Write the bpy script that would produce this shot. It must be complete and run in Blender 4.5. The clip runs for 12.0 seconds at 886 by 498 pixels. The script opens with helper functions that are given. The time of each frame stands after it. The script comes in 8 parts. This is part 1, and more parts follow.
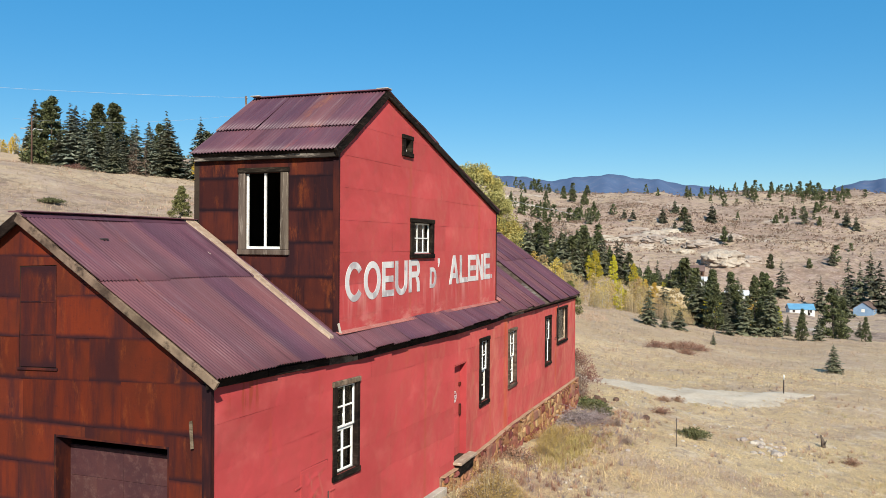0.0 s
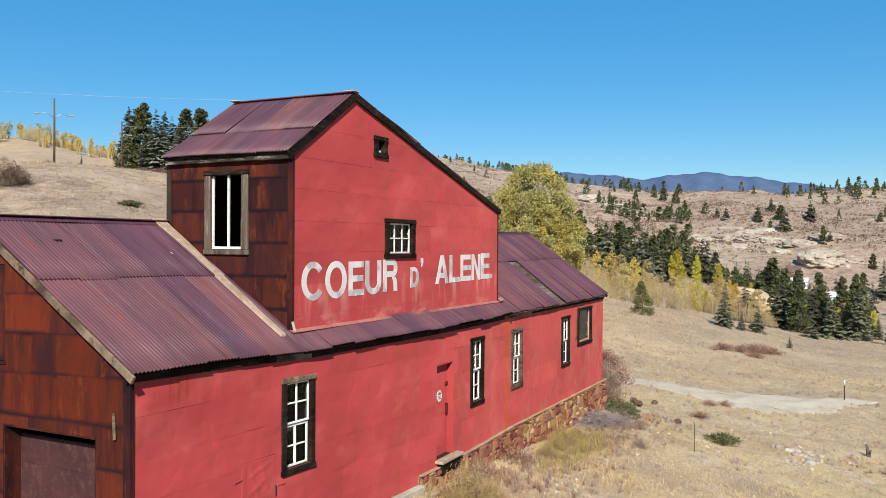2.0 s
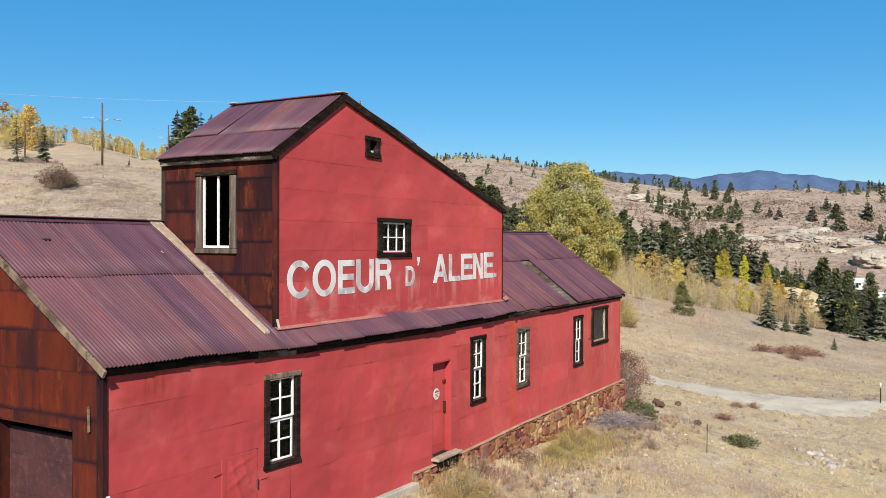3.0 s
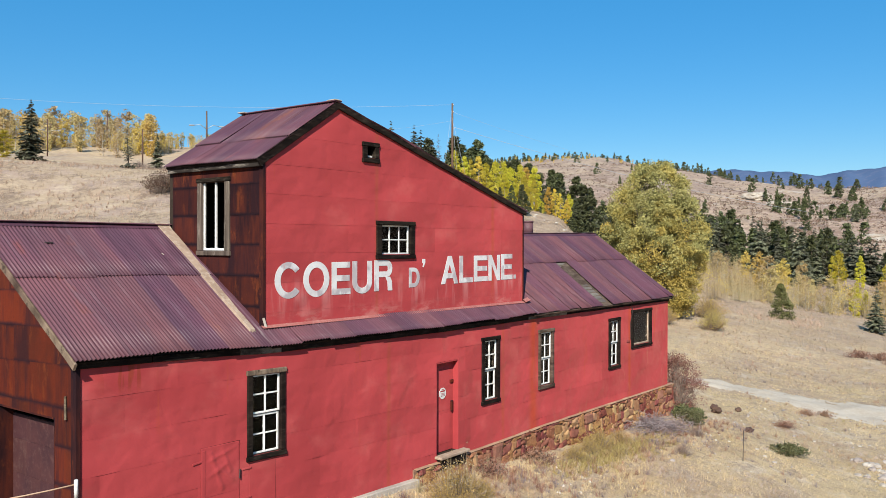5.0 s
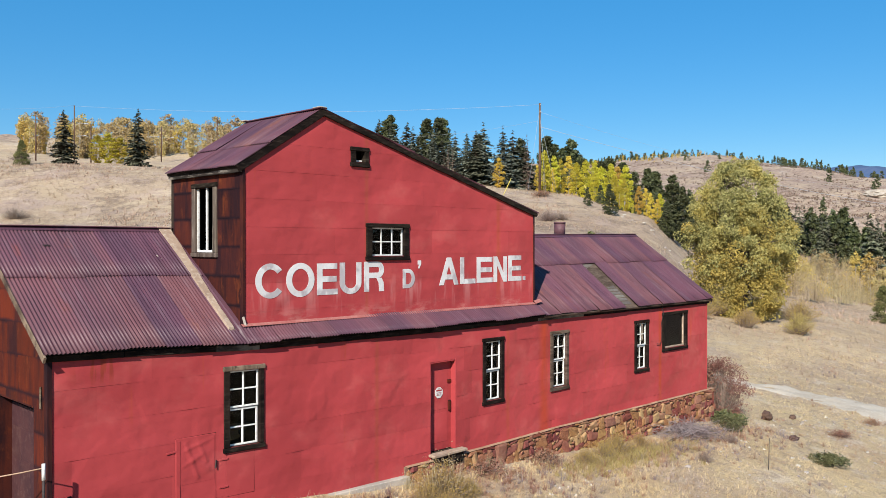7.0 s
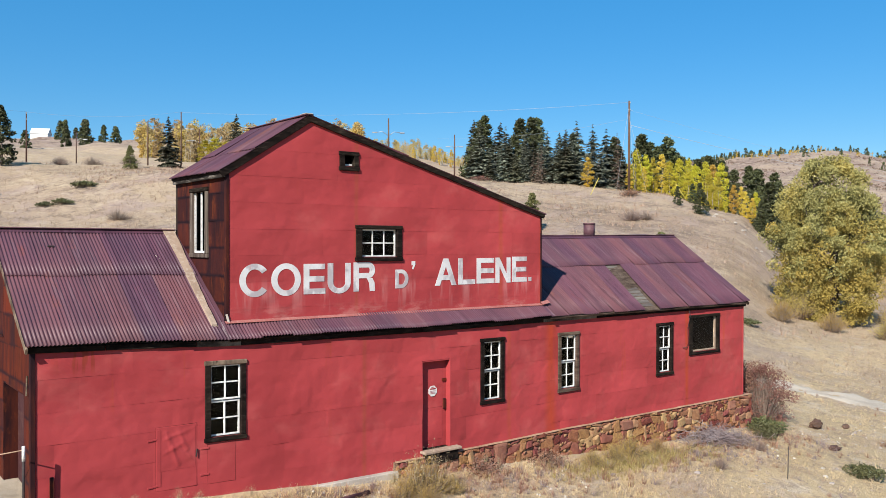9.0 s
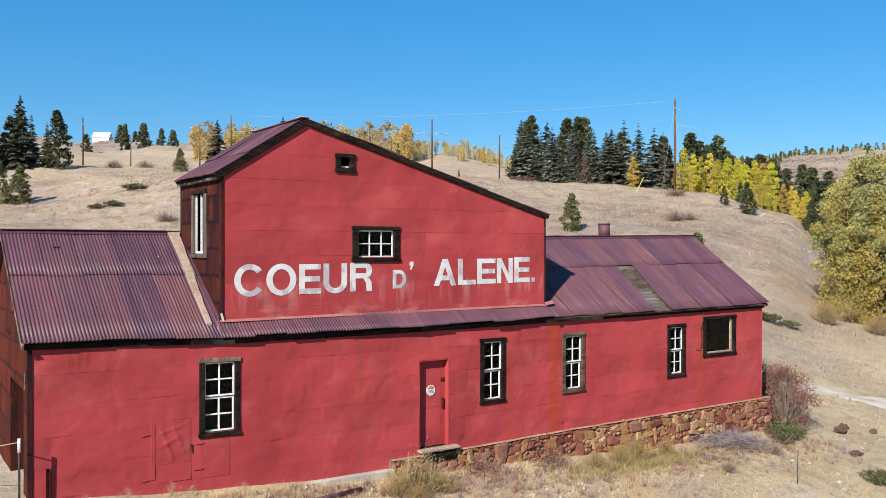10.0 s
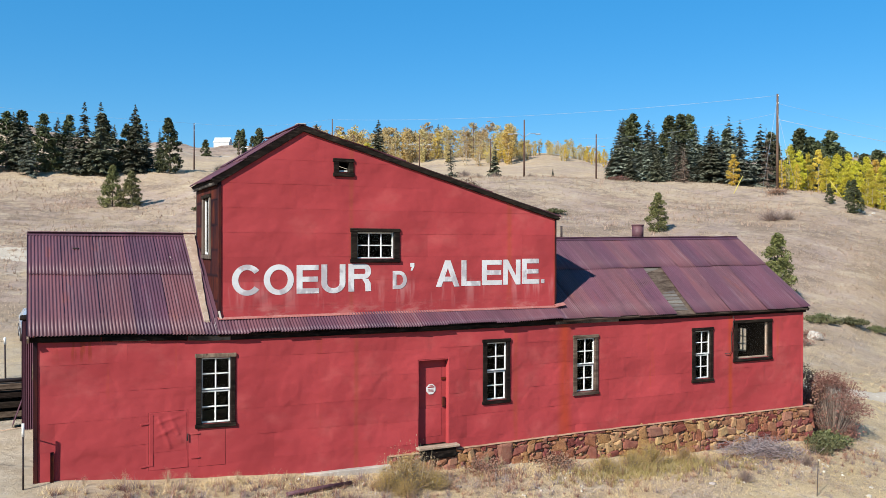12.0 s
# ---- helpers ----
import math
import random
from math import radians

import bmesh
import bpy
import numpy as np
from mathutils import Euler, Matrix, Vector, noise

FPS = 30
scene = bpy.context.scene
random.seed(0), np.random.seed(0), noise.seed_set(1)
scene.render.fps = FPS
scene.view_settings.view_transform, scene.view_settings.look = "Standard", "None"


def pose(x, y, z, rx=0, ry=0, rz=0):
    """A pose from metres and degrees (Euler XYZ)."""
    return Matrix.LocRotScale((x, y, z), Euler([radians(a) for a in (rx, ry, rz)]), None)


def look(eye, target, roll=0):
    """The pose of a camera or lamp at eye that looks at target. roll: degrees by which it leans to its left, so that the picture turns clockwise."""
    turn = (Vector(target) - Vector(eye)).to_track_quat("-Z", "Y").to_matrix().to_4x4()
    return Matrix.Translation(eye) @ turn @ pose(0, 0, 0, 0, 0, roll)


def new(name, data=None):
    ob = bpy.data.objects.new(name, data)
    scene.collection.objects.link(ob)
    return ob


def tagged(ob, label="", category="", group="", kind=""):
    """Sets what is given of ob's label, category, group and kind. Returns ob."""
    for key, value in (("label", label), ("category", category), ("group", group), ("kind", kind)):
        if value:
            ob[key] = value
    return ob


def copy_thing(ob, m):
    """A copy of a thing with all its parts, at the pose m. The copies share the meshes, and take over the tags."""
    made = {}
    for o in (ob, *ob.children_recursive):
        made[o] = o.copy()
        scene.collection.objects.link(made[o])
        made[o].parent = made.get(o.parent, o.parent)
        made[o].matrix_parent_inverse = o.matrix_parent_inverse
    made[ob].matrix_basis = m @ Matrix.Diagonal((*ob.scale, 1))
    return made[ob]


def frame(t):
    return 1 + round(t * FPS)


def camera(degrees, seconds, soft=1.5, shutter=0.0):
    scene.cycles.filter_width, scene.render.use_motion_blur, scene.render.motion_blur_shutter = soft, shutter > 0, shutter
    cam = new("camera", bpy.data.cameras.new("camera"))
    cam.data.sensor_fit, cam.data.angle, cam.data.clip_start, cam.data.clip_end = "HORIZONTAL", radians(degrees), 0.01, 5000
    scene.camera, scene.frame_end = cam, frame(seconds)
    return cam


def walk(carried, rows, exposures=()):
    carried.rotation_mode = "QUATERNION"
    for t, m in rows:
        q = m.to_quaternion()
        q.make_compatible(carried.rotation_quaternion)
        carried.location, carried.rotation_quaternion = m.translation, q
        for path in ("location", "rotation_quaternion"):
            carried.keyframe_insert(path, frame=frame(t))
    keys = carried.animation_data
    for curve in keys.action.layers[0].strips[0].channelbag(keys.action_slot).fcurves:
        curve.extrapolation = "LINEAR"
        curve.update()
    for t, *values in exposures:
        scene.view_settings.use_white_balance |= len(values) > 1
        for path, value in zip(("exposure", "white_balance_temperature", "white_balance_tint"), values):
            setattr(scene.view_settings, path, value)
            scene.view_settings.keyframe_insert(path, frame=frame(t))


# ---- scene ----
cam = camera(55.6, 12.0, soft=0.5)
METRES, EYE, TILT, LEAN, TURN = 16.0, 5.2, 0.0, 0.0, -69.0
ROWS = [
    (0.0, 0.0, 0.0, 0.0, 0.0, -0.31, -0.4),
    (0.5, 0.0361, -0.002, -0.0001, 1.53, -0.34, -0.38),
    (1.0, 0.074, -0.0015, 0.0005, 3.07, -0.34, -0.35),
    (1.5, 0.114, 0.0008, 0.0011, 4.58, -0.34, -0.37),
    (2.0, 0.1536, 0.0018, 0.0009, 6.11, -0.35, -0.32),
    (2.5, 0.1918, 0.0026, 0.0001, 7.66, -0.36, -0.25),
    (3.0, 0.2298, 0.0042, -0.0008, 9.41, -0.34, -0.21),
    (5.0, 0.3855, 0.0174, 0.0016, 16.89, -0.31, -0.13),
    (5.5, 0.425, 0.0248, 0.0028, 18.72, -0.31, -0.11),
    (6.0, 0.4662, 0.0334, 0.0031, 20.54, -0.31, -0.07),
    (6.5, 0.5076, 0.0447, 0.0038, 22.35, -0.28, -0.07),
    (7.0, 0.55, 0.0572, 0.0038, 24.18, -0.29, -0.05),
    (9.0, 0.7159, 0.1173, 0.0062, 31.49, -0.31, -0.13),
    (9.5, 0.7551, 0.1357, 0.0064, 33.31, -0.29, -0.1),
    (10.0, 0.7946, 0.1557, 0.0065, 35.13, -0.28, -0.09),
    (10.5, 0.8331, 0.178, 0.0074, 36.95, -0.27, -0.09),
    (11.0, 0.87, 0.201, 0.0079, 38.77, -0.29, -0.09),
    (11.5, 0.9086, 0.2245, 0.0082, 40.65, -0.27, -0.11),
    (12.0, 0.9481, 0.2499, 0.0089, 42.8, -0.27, -0.14),
]
walk(cam, [(t, pose(0, 0, EYE, TILT, LEAN, TURN) @ pose(METRES * x, METRES * y, METRES * z, 90 + pitch, roll, yaw)) for t, x, y, z, yaw, pitch, roll in ROWS],
     exposures=[(0.0, 0.75, 6780, 6), (2.5, 0.75, 6680, 6), (5.0, 0.75, 6480, 7), (9.0, 0.77, 6420, 9), (12.0, 0.82, 6230, 7)])

# ---- sky and sun: low autumn sun behind the left shoulder ----
SUN_ELEV, SUN_AZ = 35.0, -150.0  # azimuth counted from +x towards +y
world = bpy.data.worlds.new("world")
scene.world = world
world.use_nodes = True
wn = world.node_tree.nodes
sky = wn.new("ShaderNodeTexSky")
sky.sky_type = 'NISHITA'
sky.sun_disc = False
sky.sun_elevation = radians(SUN_ELEV)
sky.sun_rotation = radians(90.0 - SUN_AZ)
sky.altitude = 1800
sky.air_density = 1.25
sky.dust_density = 0.4
sky.ozone_density = 3.2
tint = wn.new("ShaderNodeHueSaturation")
tint.inputs["Saturation"].default_value = 1.42
tint.inputs["Hue"].default_value = 0.505
world.node_tree.links.new(sky.outputs[0], tint.inputs["Color"])
even = wn.new("ShaderNodeMix")  # a constant blue mixed in to flatten the sky's gradient
even.data_type = 'RGBA'
even.inputs[0].default_value = 0.42
even.inputs[7].default_value = (0.76, 3.6, 7.0, 1)
world.node_tree.links.new(tint.outputs[0], even.inputs[6])
world.node_tree.links.new(even.outputs[2], wn["Background"].inputs[0])
wn["Background"].inputs[1].default_value = 0.071
sun = new("sun", bpy.data.lights.new("sun", 'SUN'))
sun.data.energy = 4.7
sun.data.angle = radians(0.53)
sun.data.color = (1.0, 0.95, 0.87)
se, sa = radians(SUN_ELEV), radians(SUN_AZ)
sun.matrix_world = look((40 * math.cos(se) * math.cos(sa), 40 * math.cos(se) * math.sin(sa), 40 * math.sin(se) + 20), (0, 0, 20))

# ---- small tools ----
rng = np.random.default_rng(7)


def part(name, bm, material, parent, label="", kind=""):
    """One mesh under a thing or under one of its parts, modelled in world places."""
    settle(bm, name, parent)
    me = bpy.data.meshes.new(name)
    bm.normal_update()
    bm.to_mesh(me)
    bm.free()
    return hang(name, me, material, parent, label, kind)


# the old frame has settled: the long front bows out at the door, and the west eaves stand higher
BOW = ((9.0, 0.15), (12.64, 0.10), (13.33, 0.05), (17.98, -0.09), (20.62, -0.03), (22.94, 0.09), (32.4, 0.14))
RISE = ((9.0, 0.13), (11.6, 0.06), (13.0, 0.0), (23.0, 0.0), (32.4, 0.02))
ROOFING = ("roof", "roofing_sheet", "ridge_cap", "barge_board", "valley_board", "flashing", "board")


def bow(x):
    return float(np.interp(x, [k[0] for k in BOW], [k[1] for k in BOW]))


def rise(x):
    return float(np.interp(x, [k[0] for k in RISE], [k[1] for k in RISE]))


def settle(bm, name, parent):
    """Moves the building's long front and low roofs as they have sagged; the head house stands true."""
    top = parent
    while top is not None and top.parent is not None:
        top = top.parent
    if top is None or not top.name.startswith("mine_building") or not bm.verts:
        return
    low = min(v.co.z for v in bm.verts)
    if name.startswith(("head_", "apron", "letter")) or parent.name.startswith("head_") or low > 5.8:
        return
    if (low > 4.85 and name not in ROOFING) or (name == "corner_strip" and low > 3.4):
        return
    for v in bm.verts:
        x, y, z = v.co
        run = min(1.0, max(0.0, (10.1 - y) / 3.3))
        if name in ROOFING and not 13.0 < x < 22.46:
            side = run
        elif 13.0 < x < 22.46:
            side = min(1.0, max(0.0, (7.05 - y) / 0.33))
        elif x < 9.5:
            side = min(1.0, max(0.0, (7.4 - y) / 0.5))
        else:
            side = min(1.0, max(0.0, (8.2 - y) / 1.3))
        if name in ROOFING and x > 22.46:
            up = min(1.0, max(0.0, (y - 6.56) / 3.68)) if y < 10.26 else min(1.0, max(0.0, (13.9 - y) / 3.6))
            v.co.y -= 0.34 * up
            v.co.z += (-0.17 + 0.012 * (x - 22.46)) * up
            # the lower sheets of the east roof were laid askew
            v.co.x -= 0.32 * min(1.0, max(0.0, (8.65 - y) / 2.0)) * min(1.0, max(0.0, (x - 22.9) / 2.5)) * min(1.0, max(0.0, (32.0 - x) / 3.5))
        v.co.y += bow(x) * side
        v.co.z += rise(x) * run * min(1.0, max(0.0, (z - 2.6) / 0.5))


def hang(name, me, material, parent, label="", kind=""):
    if material is not None and not me.materials:
        me.materials.append(material)
    ob = new(name, me)
    if parent is not None:
        ob.parent = parent
        if parent.parent is None:
            ob.matrix_parent_inverse = parent.matrix_basis.inverted()
    return tagged(ob, label, kind=kind)


def thing(name, place, label, category, group="", kind=""):
    ob = new(name)
    ob.matrix_basis = Matrix.Translation(place)
    ob.empty_display_size = 0.3
    return tagged(ob, label, category, group, kind)


def add_box(bm, x0, x1, y0, y1, z0, z1, m=None):
    vs = [bm.verts.new(Vector((x, y, z)) if m is None else m @ Vector((x, y, z))) for x in (x0, x1) for y in (y0, y1) for z in (z0, z1)]
    for q in ((0, 1, 3, 2), (4, 6, 7, 5), (0, 4, 5, 1), (2, 3, 7, 6), (0, 2, 6, 4), (1, 5, 7, 3)):
        bm.faces.new([vs[i] for i in q])


def box(x0, x1, y0, y1, z0, z1, worn=0.0, m=None):
    """A block with its long edges taken off, and a little out of true where it is worn."""
    bm = bmesh.new()
    add_box(bm, x0, x1, y0, y1, z0, z1, m)
    if worn:
        bmesh.ops.bevel(bm, geom=list(bm.edges), offset=worn, segments=1, affect='EDGES')
        for v in bm.verts:
            v.co += noise.noise_vector(v.co * 3.1) * worn * 0.6
    bmesh.ops.recalc_face_normals(bm, faces=bm.faces)
    return bm


def beam(a, b, w, h, up=(0, 0, 1), worn=0.006, cuts=0):
    """A board from a to b, w across and h deep, with worn edges."""
    a, b = Vector(a), Vector(b)
    d = (b - a)
    L = d.length
    d.normalize()
    s = d.cross(Vector(up)).normalized()
    u = s.cross(d).normalized()
    m = Matrix(((d.x, s.x, u.x, a.x), (d.y, s.y, u.y, a.y), (d.z, s.z, u.z, a.z), (0, 0, 0, 1)))
    bm = bmesh.new()
    n = cuts + 1
    rings = []
    for i in range(n + 1):
        rings.append([bm.verts.new((L * i / n, y, z)) for y, z in ((-w / 2, -h / 2), (w / 2, -h / 2), (w / 2, h / 2), (-w / 2, h / 2))])
    for r0, r1 in zip(rings, rings[1:]):
        for k in range(4):
            bm.faces.new((r0[k], r0[(k + 1) % 4], r1[(k + 1) % 4], r1[k]))
    bm.faces.new(rings[0][::-1])
    bm.faces.new(rings[-1])
    bmesh.ops.recalc_face_normals(bm, faces=bm.faces)
    if worn:
        bmesh.ops.bevel(bm, geom=[e for e in bm.edges if abs((e.verts[0].co - e.verts[1].co).normalized().x) > 0.9 or not cuts], offset=worn, segments=1, affect='EDGES')
    bm.transform(m)
    if worn:
        for v in bm.verts:
            v.co += noise.noise_vector(v.co * 2.3) * worn * 0.9
    return bm


def tube(points, radii, sides=8, cap=True):
    """A round tapering tube along points."""
    bm = bmesh.new()
    pts = [Vector(p) for p in points]
    rings = []
    for i, p in enumerate(pts):
        d = (pts[min(i + 1, len(pts) - 1)] - pts[max(i - 1, 0)]).normalized()
        s = d.cross(Vector((0.31, 0.17, 1)) if abs(d.z) < 0.9 else Vector((1, 0.13, 0))).normalized()
        u = s.cross(d)
        r = radii[i] if hasattr(radii, "__len__") else radii
        rings.append([bm.verts.new(p + (s * math.cos(a) + u * math.sin(a)) * r) for a in (2 * math.pi * k / sides for k in range(sides))])
    for r0, r1 in zip(rings, rings[1:]):
        for k in range(sides):
            f = bm.faces.new((r0[k], r0[(k + 1) % sides], r1[(k + 1) % sides], r1[k]))
            f.smooth = True
    if cap:
        bm.faces.new(rings[0][::-1])
        bm.faces.new(rings[-1])
    bmesh.ops.recalc_face_normals(bm, faces=bm.faces)
    return bm


def raw_mesh(name, verts, faces):
    """A mesh from numpy arrays: verts (n, 3), faces (m, k) all of one size."""
    me = bpy.data.meshes.new(name)
    k = faces.shape[1]
    me.vertices.add(len(verts))
    me.vertices.foreach_set("co", np.ascontiguousarray(verts, dtype=np.float32).ravel())
    me.loops.add(faces.size)
    me.loops.foreach_set("vertex_index", np.ascontiguousarray(faces, dtype=np.int32).ravel())
    me.polygons.add(len(faces))
    me.polygons.foreach_set("loop_start", np.arange(0, faces.size, k, dtype=np.int32))
    me.update(calc_edges=True)
    me.validate()
    return me


# ---- materials ----
def mixer(nt, a, b, fac):
    n = nt.nodes.new("ShaderNodeMix")
    n.data_type = 'RGBA'
    for sock, v in ((n.inputs[6], a), (n.inputs[7], b), (n.inputs[0], fac)):
        if hasattr(v, "is_linked"):
            nt.links.new(v, sock)
        elif isinstance(v, (int, float)):
            sock.default_value = v
        else:
            sock.default_value = (*v, 1)
    return n.outputs[2]


def grain(nt, scale, detail=4.0, rough=0.6, stretch=(1, 1, 1), coord="Object", shift=None, turn=0.0):
    tc = nt.nodes.new("ShaderNodeTexCoord")
    mp = nt.nodes.new("ShaderNodeMapping")
    mp.inputs["Scale"].default_value = stretch
    mp.inputs["Rotation"].default_value = (0, radians(turn), 0)
    nt.links.new(tc.outputs[coord], mp.inputs[0])
    if shift is not None:
        add = nt.nodes.new("ShaderNodeVectorMath")
        add.operation = 'ADD'
        nt.links.new(mp.outputs[0], add.inputs[0])
        nt.links.new(shift, add.inputs[1])
        src = add.outputs[0]
    else:
        src = mp.outputs[0]
    n = nt.nodes.new("ShaderNodeTexNoise")
    n.inputs["Scale"].default_value = scale
    n.inputs["Detail"].default_value = detail
    n.inputs["Roughness"].default_value = rough
    nt.links.new(src, n.inputs["Vector"])
    return n.outputs[0]


def ramp(nt, fac, lo, hi):
    n = nt.nodes.new("ShaderNodeMapRange")
    n.interpolation_type = 'SMOOTHSTEP'
    n.inputs[1].default_value, n.inputs[2].default_value = lo, hi
    nt.links.new(fac, n.inputs[0])
    return n.outputs[0]


def scaled(nt, fac, k, plus=0.0):
    n = nt.nodes.new("ShaderNodeMath")
    n.operation = 'MULTIPLY_ADD'
    nt.links.new(fac, n.inputs[0])
    n.inputs[1].default_value, n.inputs[2].default_value = k, plus
    return n.outputs[0]


def times(nt, a, b):
    n = nt.nodes.new("ShaderNodeMath")
    n.operation = 'MULTIPLY'
    nt.links.new(a, n.inputs[0])
    nt.links.new(b, n.inputs[1])
    return n.outputs[0]


def relief(nt, p, height, strength, depth):
    b = nt.nodes.new("ShaderNodeBump")
    b.inputs["Strength"].default_value = strength
    b.inputs["Distance"].default_value = depth
    nt.links.new(height, b.inputs["Height"])
    nt.links.new(b.outputs[0], p.inputs["Normal"])


def start(name, rough=0.8, metal=0.0, spec=0.3):
    m = bpy.data.materials.new(name)
    m.use_nodes = True
    nt = m.node_tree
    p = nt.nodes["Principled BSDF"]
    p.inputs["Roughness"].default_value = rough
    p.inputs["Metallic"].default_value = metal
    p.inputs["Specular IOR Level"].default_value = spec
    return m, nt, p


def own(nt):
    return nt.nodes.new("ShaderNodeObjectInfo").outputs["Random"]


def island(nt):
    return nt.nodes.new("ShaderNodeNewGeometry").outputs["Random Per Island"]


def surface(name, a, b, c=None, big=1.0, fine=12.0, rough=0.85, metal=0.0, spec=0.3, bump=0.4, depth=0.01,
            stretch=(1, 1, 1), vary=0.0, by=None, amount=0.6):
    """Two-scale mottled surface: a to b over the big scale, flecks of c on the fine one."""
    m, nt, p = start(name, rough, metal, spec)
    col = mixer(nt, a, b, ramp(nt, grain(nt, big, 5, 0.6, stretch), 0.32, 0.68))
    f = grain(nt, fine, 5, 0.7, stretch)
    if c is not None:
        col = mixer(nt, col, c, scaled(nt, ramp(nt, f, 0.48, 0.72), amount))
    if vary:
        r = (by or own)(nt)
        hs = nt.nodes.new("ShaderNodeHueSaturation")
        nt.links.new(col, hs.inputs["Color"])
        nt.links.new(scaled(nt, r, 2 * vary, 1 - vary), hs.inputs["Value"])
        nt.links.new(scaled(nt, r, 0.06 * min(1, vary * 3), 0.5 - 0.03 * min(1, vary * 3)), hs.inputs["Hue"])
        col = hs.outputs[0]
    nt.links.new(col, p.inputs["Base Color"])
    if bump:
        relief(nt, p, f, bump, depth)
    return m


def painted_sheet():
    """Red oxide paint on sheet iron: faded patches, chalky rubs, rust runs, buckles."""
    m, nt, p = start("red_paint", 0.7, 0.0, 0.12)
    p.inputs["Diffuse Roughness"].default_value = 0.35
    p.inputs["Sheen Weight"].default_value = 0.17
    p.inputs["Sheen Roughness"].default_value = 0.33
    p.inputs["Sheen Tint"].default_value = (0.9, 0.62, 0.36, 1)
    col = mixer(nt, (0.336, 0.0450, 0.0480), (0.280, 0.0355, 0.0385), ramp(nt, grain(nt, 0.45, 3, 0.5), 0.3, 0.7))
    col = mixer(nt, col, (0.385, 0.086, 0.078), scaled(nt, ramp(nt, grain(nt, 1.1, 4, 0.6, (0.8, 1, 1.1)), 0.52, 0.78), 0.5))
    runs = ramp(nt, grain(nt, 1.0, 4, 0.65, (2.2, 1, 0.16)), 0.63, 0.74)
    col = mixer(nt, col, (0.30, 0.050, 0.022), scaled(nt, runs, 0.6))
    spots = ramp(nt, grain(nt, 7.0, 5, 0.75), 0.68, 0.76)
    col = mixer(nt, col, (0.20, 0.035, 0.025), scaled(nt, spots, 0.5))
    # long rust runs below the eaves and the cable, and by the corner
    tc = nt.nodes.new("ShaderNodeTexCoord")
    sep = nt.nodes.new("ShaderNodeSeparateXYZ")
    nt.links.new(tc.outputs["Object"], sep.inputs[0])
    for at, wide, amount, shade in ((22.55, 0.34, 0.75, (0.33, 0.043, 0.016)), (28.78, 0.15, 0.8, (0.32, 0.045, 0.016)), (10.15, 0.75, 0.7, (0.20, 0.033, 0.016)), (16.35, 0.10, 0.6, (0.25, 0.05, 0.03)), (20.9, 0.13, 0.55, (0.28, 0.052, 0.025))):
        d = nt.nodes.new("ShaderNodeMath")
        d.operation = 'SUBTRACT'
        nt.links.new(sep.outputs[0], d.inputs[0])
        d.inputs[1].default_value = at
        e = nt.nodes.new("ShaderNodeMath")
        e.operation = 'ABSOLUTE'
        nt.links.new(d.outputs[0], e.inputs[0])
        band = nt.nodes.new("ShaderNodeMapRange")
        band.interpolation_type = 'SMOOTHSTEP'
        band.inputs[1].default_value, band.inputs[2].default_value = wide, 0.0
        nt.links.new(e.outputs[0], band.inputs[0])
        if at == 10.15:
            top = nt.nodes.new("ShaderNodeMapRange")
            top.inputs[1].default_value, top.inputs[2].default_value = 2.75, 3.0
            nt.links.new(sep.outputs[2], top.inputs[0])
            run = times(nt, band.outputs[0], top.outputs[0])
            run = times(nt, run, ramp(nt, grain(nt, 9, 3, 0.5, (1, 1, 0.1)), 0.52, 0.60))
        else:
            run = times(nt, band.outputs[0], ramp(nt, grain(nt, 5, 4, 0.6, (1, 1, 0.12)), 0.26, 0.56))
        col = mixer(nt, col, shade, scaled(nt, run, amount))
    # chalky, flaking wash along the foot of the head house
    foot = nt.nodes.new("ShaderNodeMapRange")
    foot.inputs[1].default_value, foot.inputs[2].default_value = 3.95, 3.58
    nt.links.new(sep.outputs[2], foot.inputs[0])
    above = nt.nodes.new("ShaderNodeMapRange")
    above.inputs[1].default_value, above.inputs[2].default_value = 3.4, 3.5
    nt.links.new(sep.outputs[2], above.inputs[0])
    low = times(nt, foot.outputs[0], above.outputs[0])
    col = mixer(nt, col, (0.47, 0.235, 0.20), scaled(nt, times(nt, low, ramp(nt, grain(nt, 2.6, 5, 0.7, (0.5, 1, 1.4)), 0.48, 0.62)), 0.5))
    col = mixer(nt, col, (0.20, 0.040, 0.020), scaled(nt, times(nt, low, ramp(nt, grain(nt, 3.4, 5, 0.75, (0.6, 1, 1)), 0.60, 0.68)), 0.75))
    # white paint that has run down from the lettering
    wash = nt.nodes.new("ShaderNodeMapRange")
    wash.inputs[1].default_value, wash.inputs[2].default_value = 3.62, 4.25
    nt.links.new(sep.outputs[2], wash.inputs[0])
    wash2 = nt.nodes.new("ShaderNodeMapRange")
    wash2.inputs[1].default_value, wash2.inputs[2].default_value = 4.6, 4.2
    nt.links.new(sep.outputs[2], wash2.inputs[0])
    drip = times(nt, times(nt, wash.outputs[0], wash2.outputs[0]), ramp(nt, grain(nt, 1.9, 4, 0.6, (1.6, 1, 0.22)), 0.50, 0.66))
    col = mixer(nt, col, (0.52, 0.29, 0.27), scaled(nt, drip, 0.32))
    hs = nt.nodes.new("ShaderNodeHueSaturation")
    nt.links.new(col, hs.inputs["Color"])
    nt.links.new(scaled(nt, own(nt), 0.17, 0.91), hs.inputs["Value"])
    nt.links.new(hs.outputs[0], p.inputs["Base Color"])
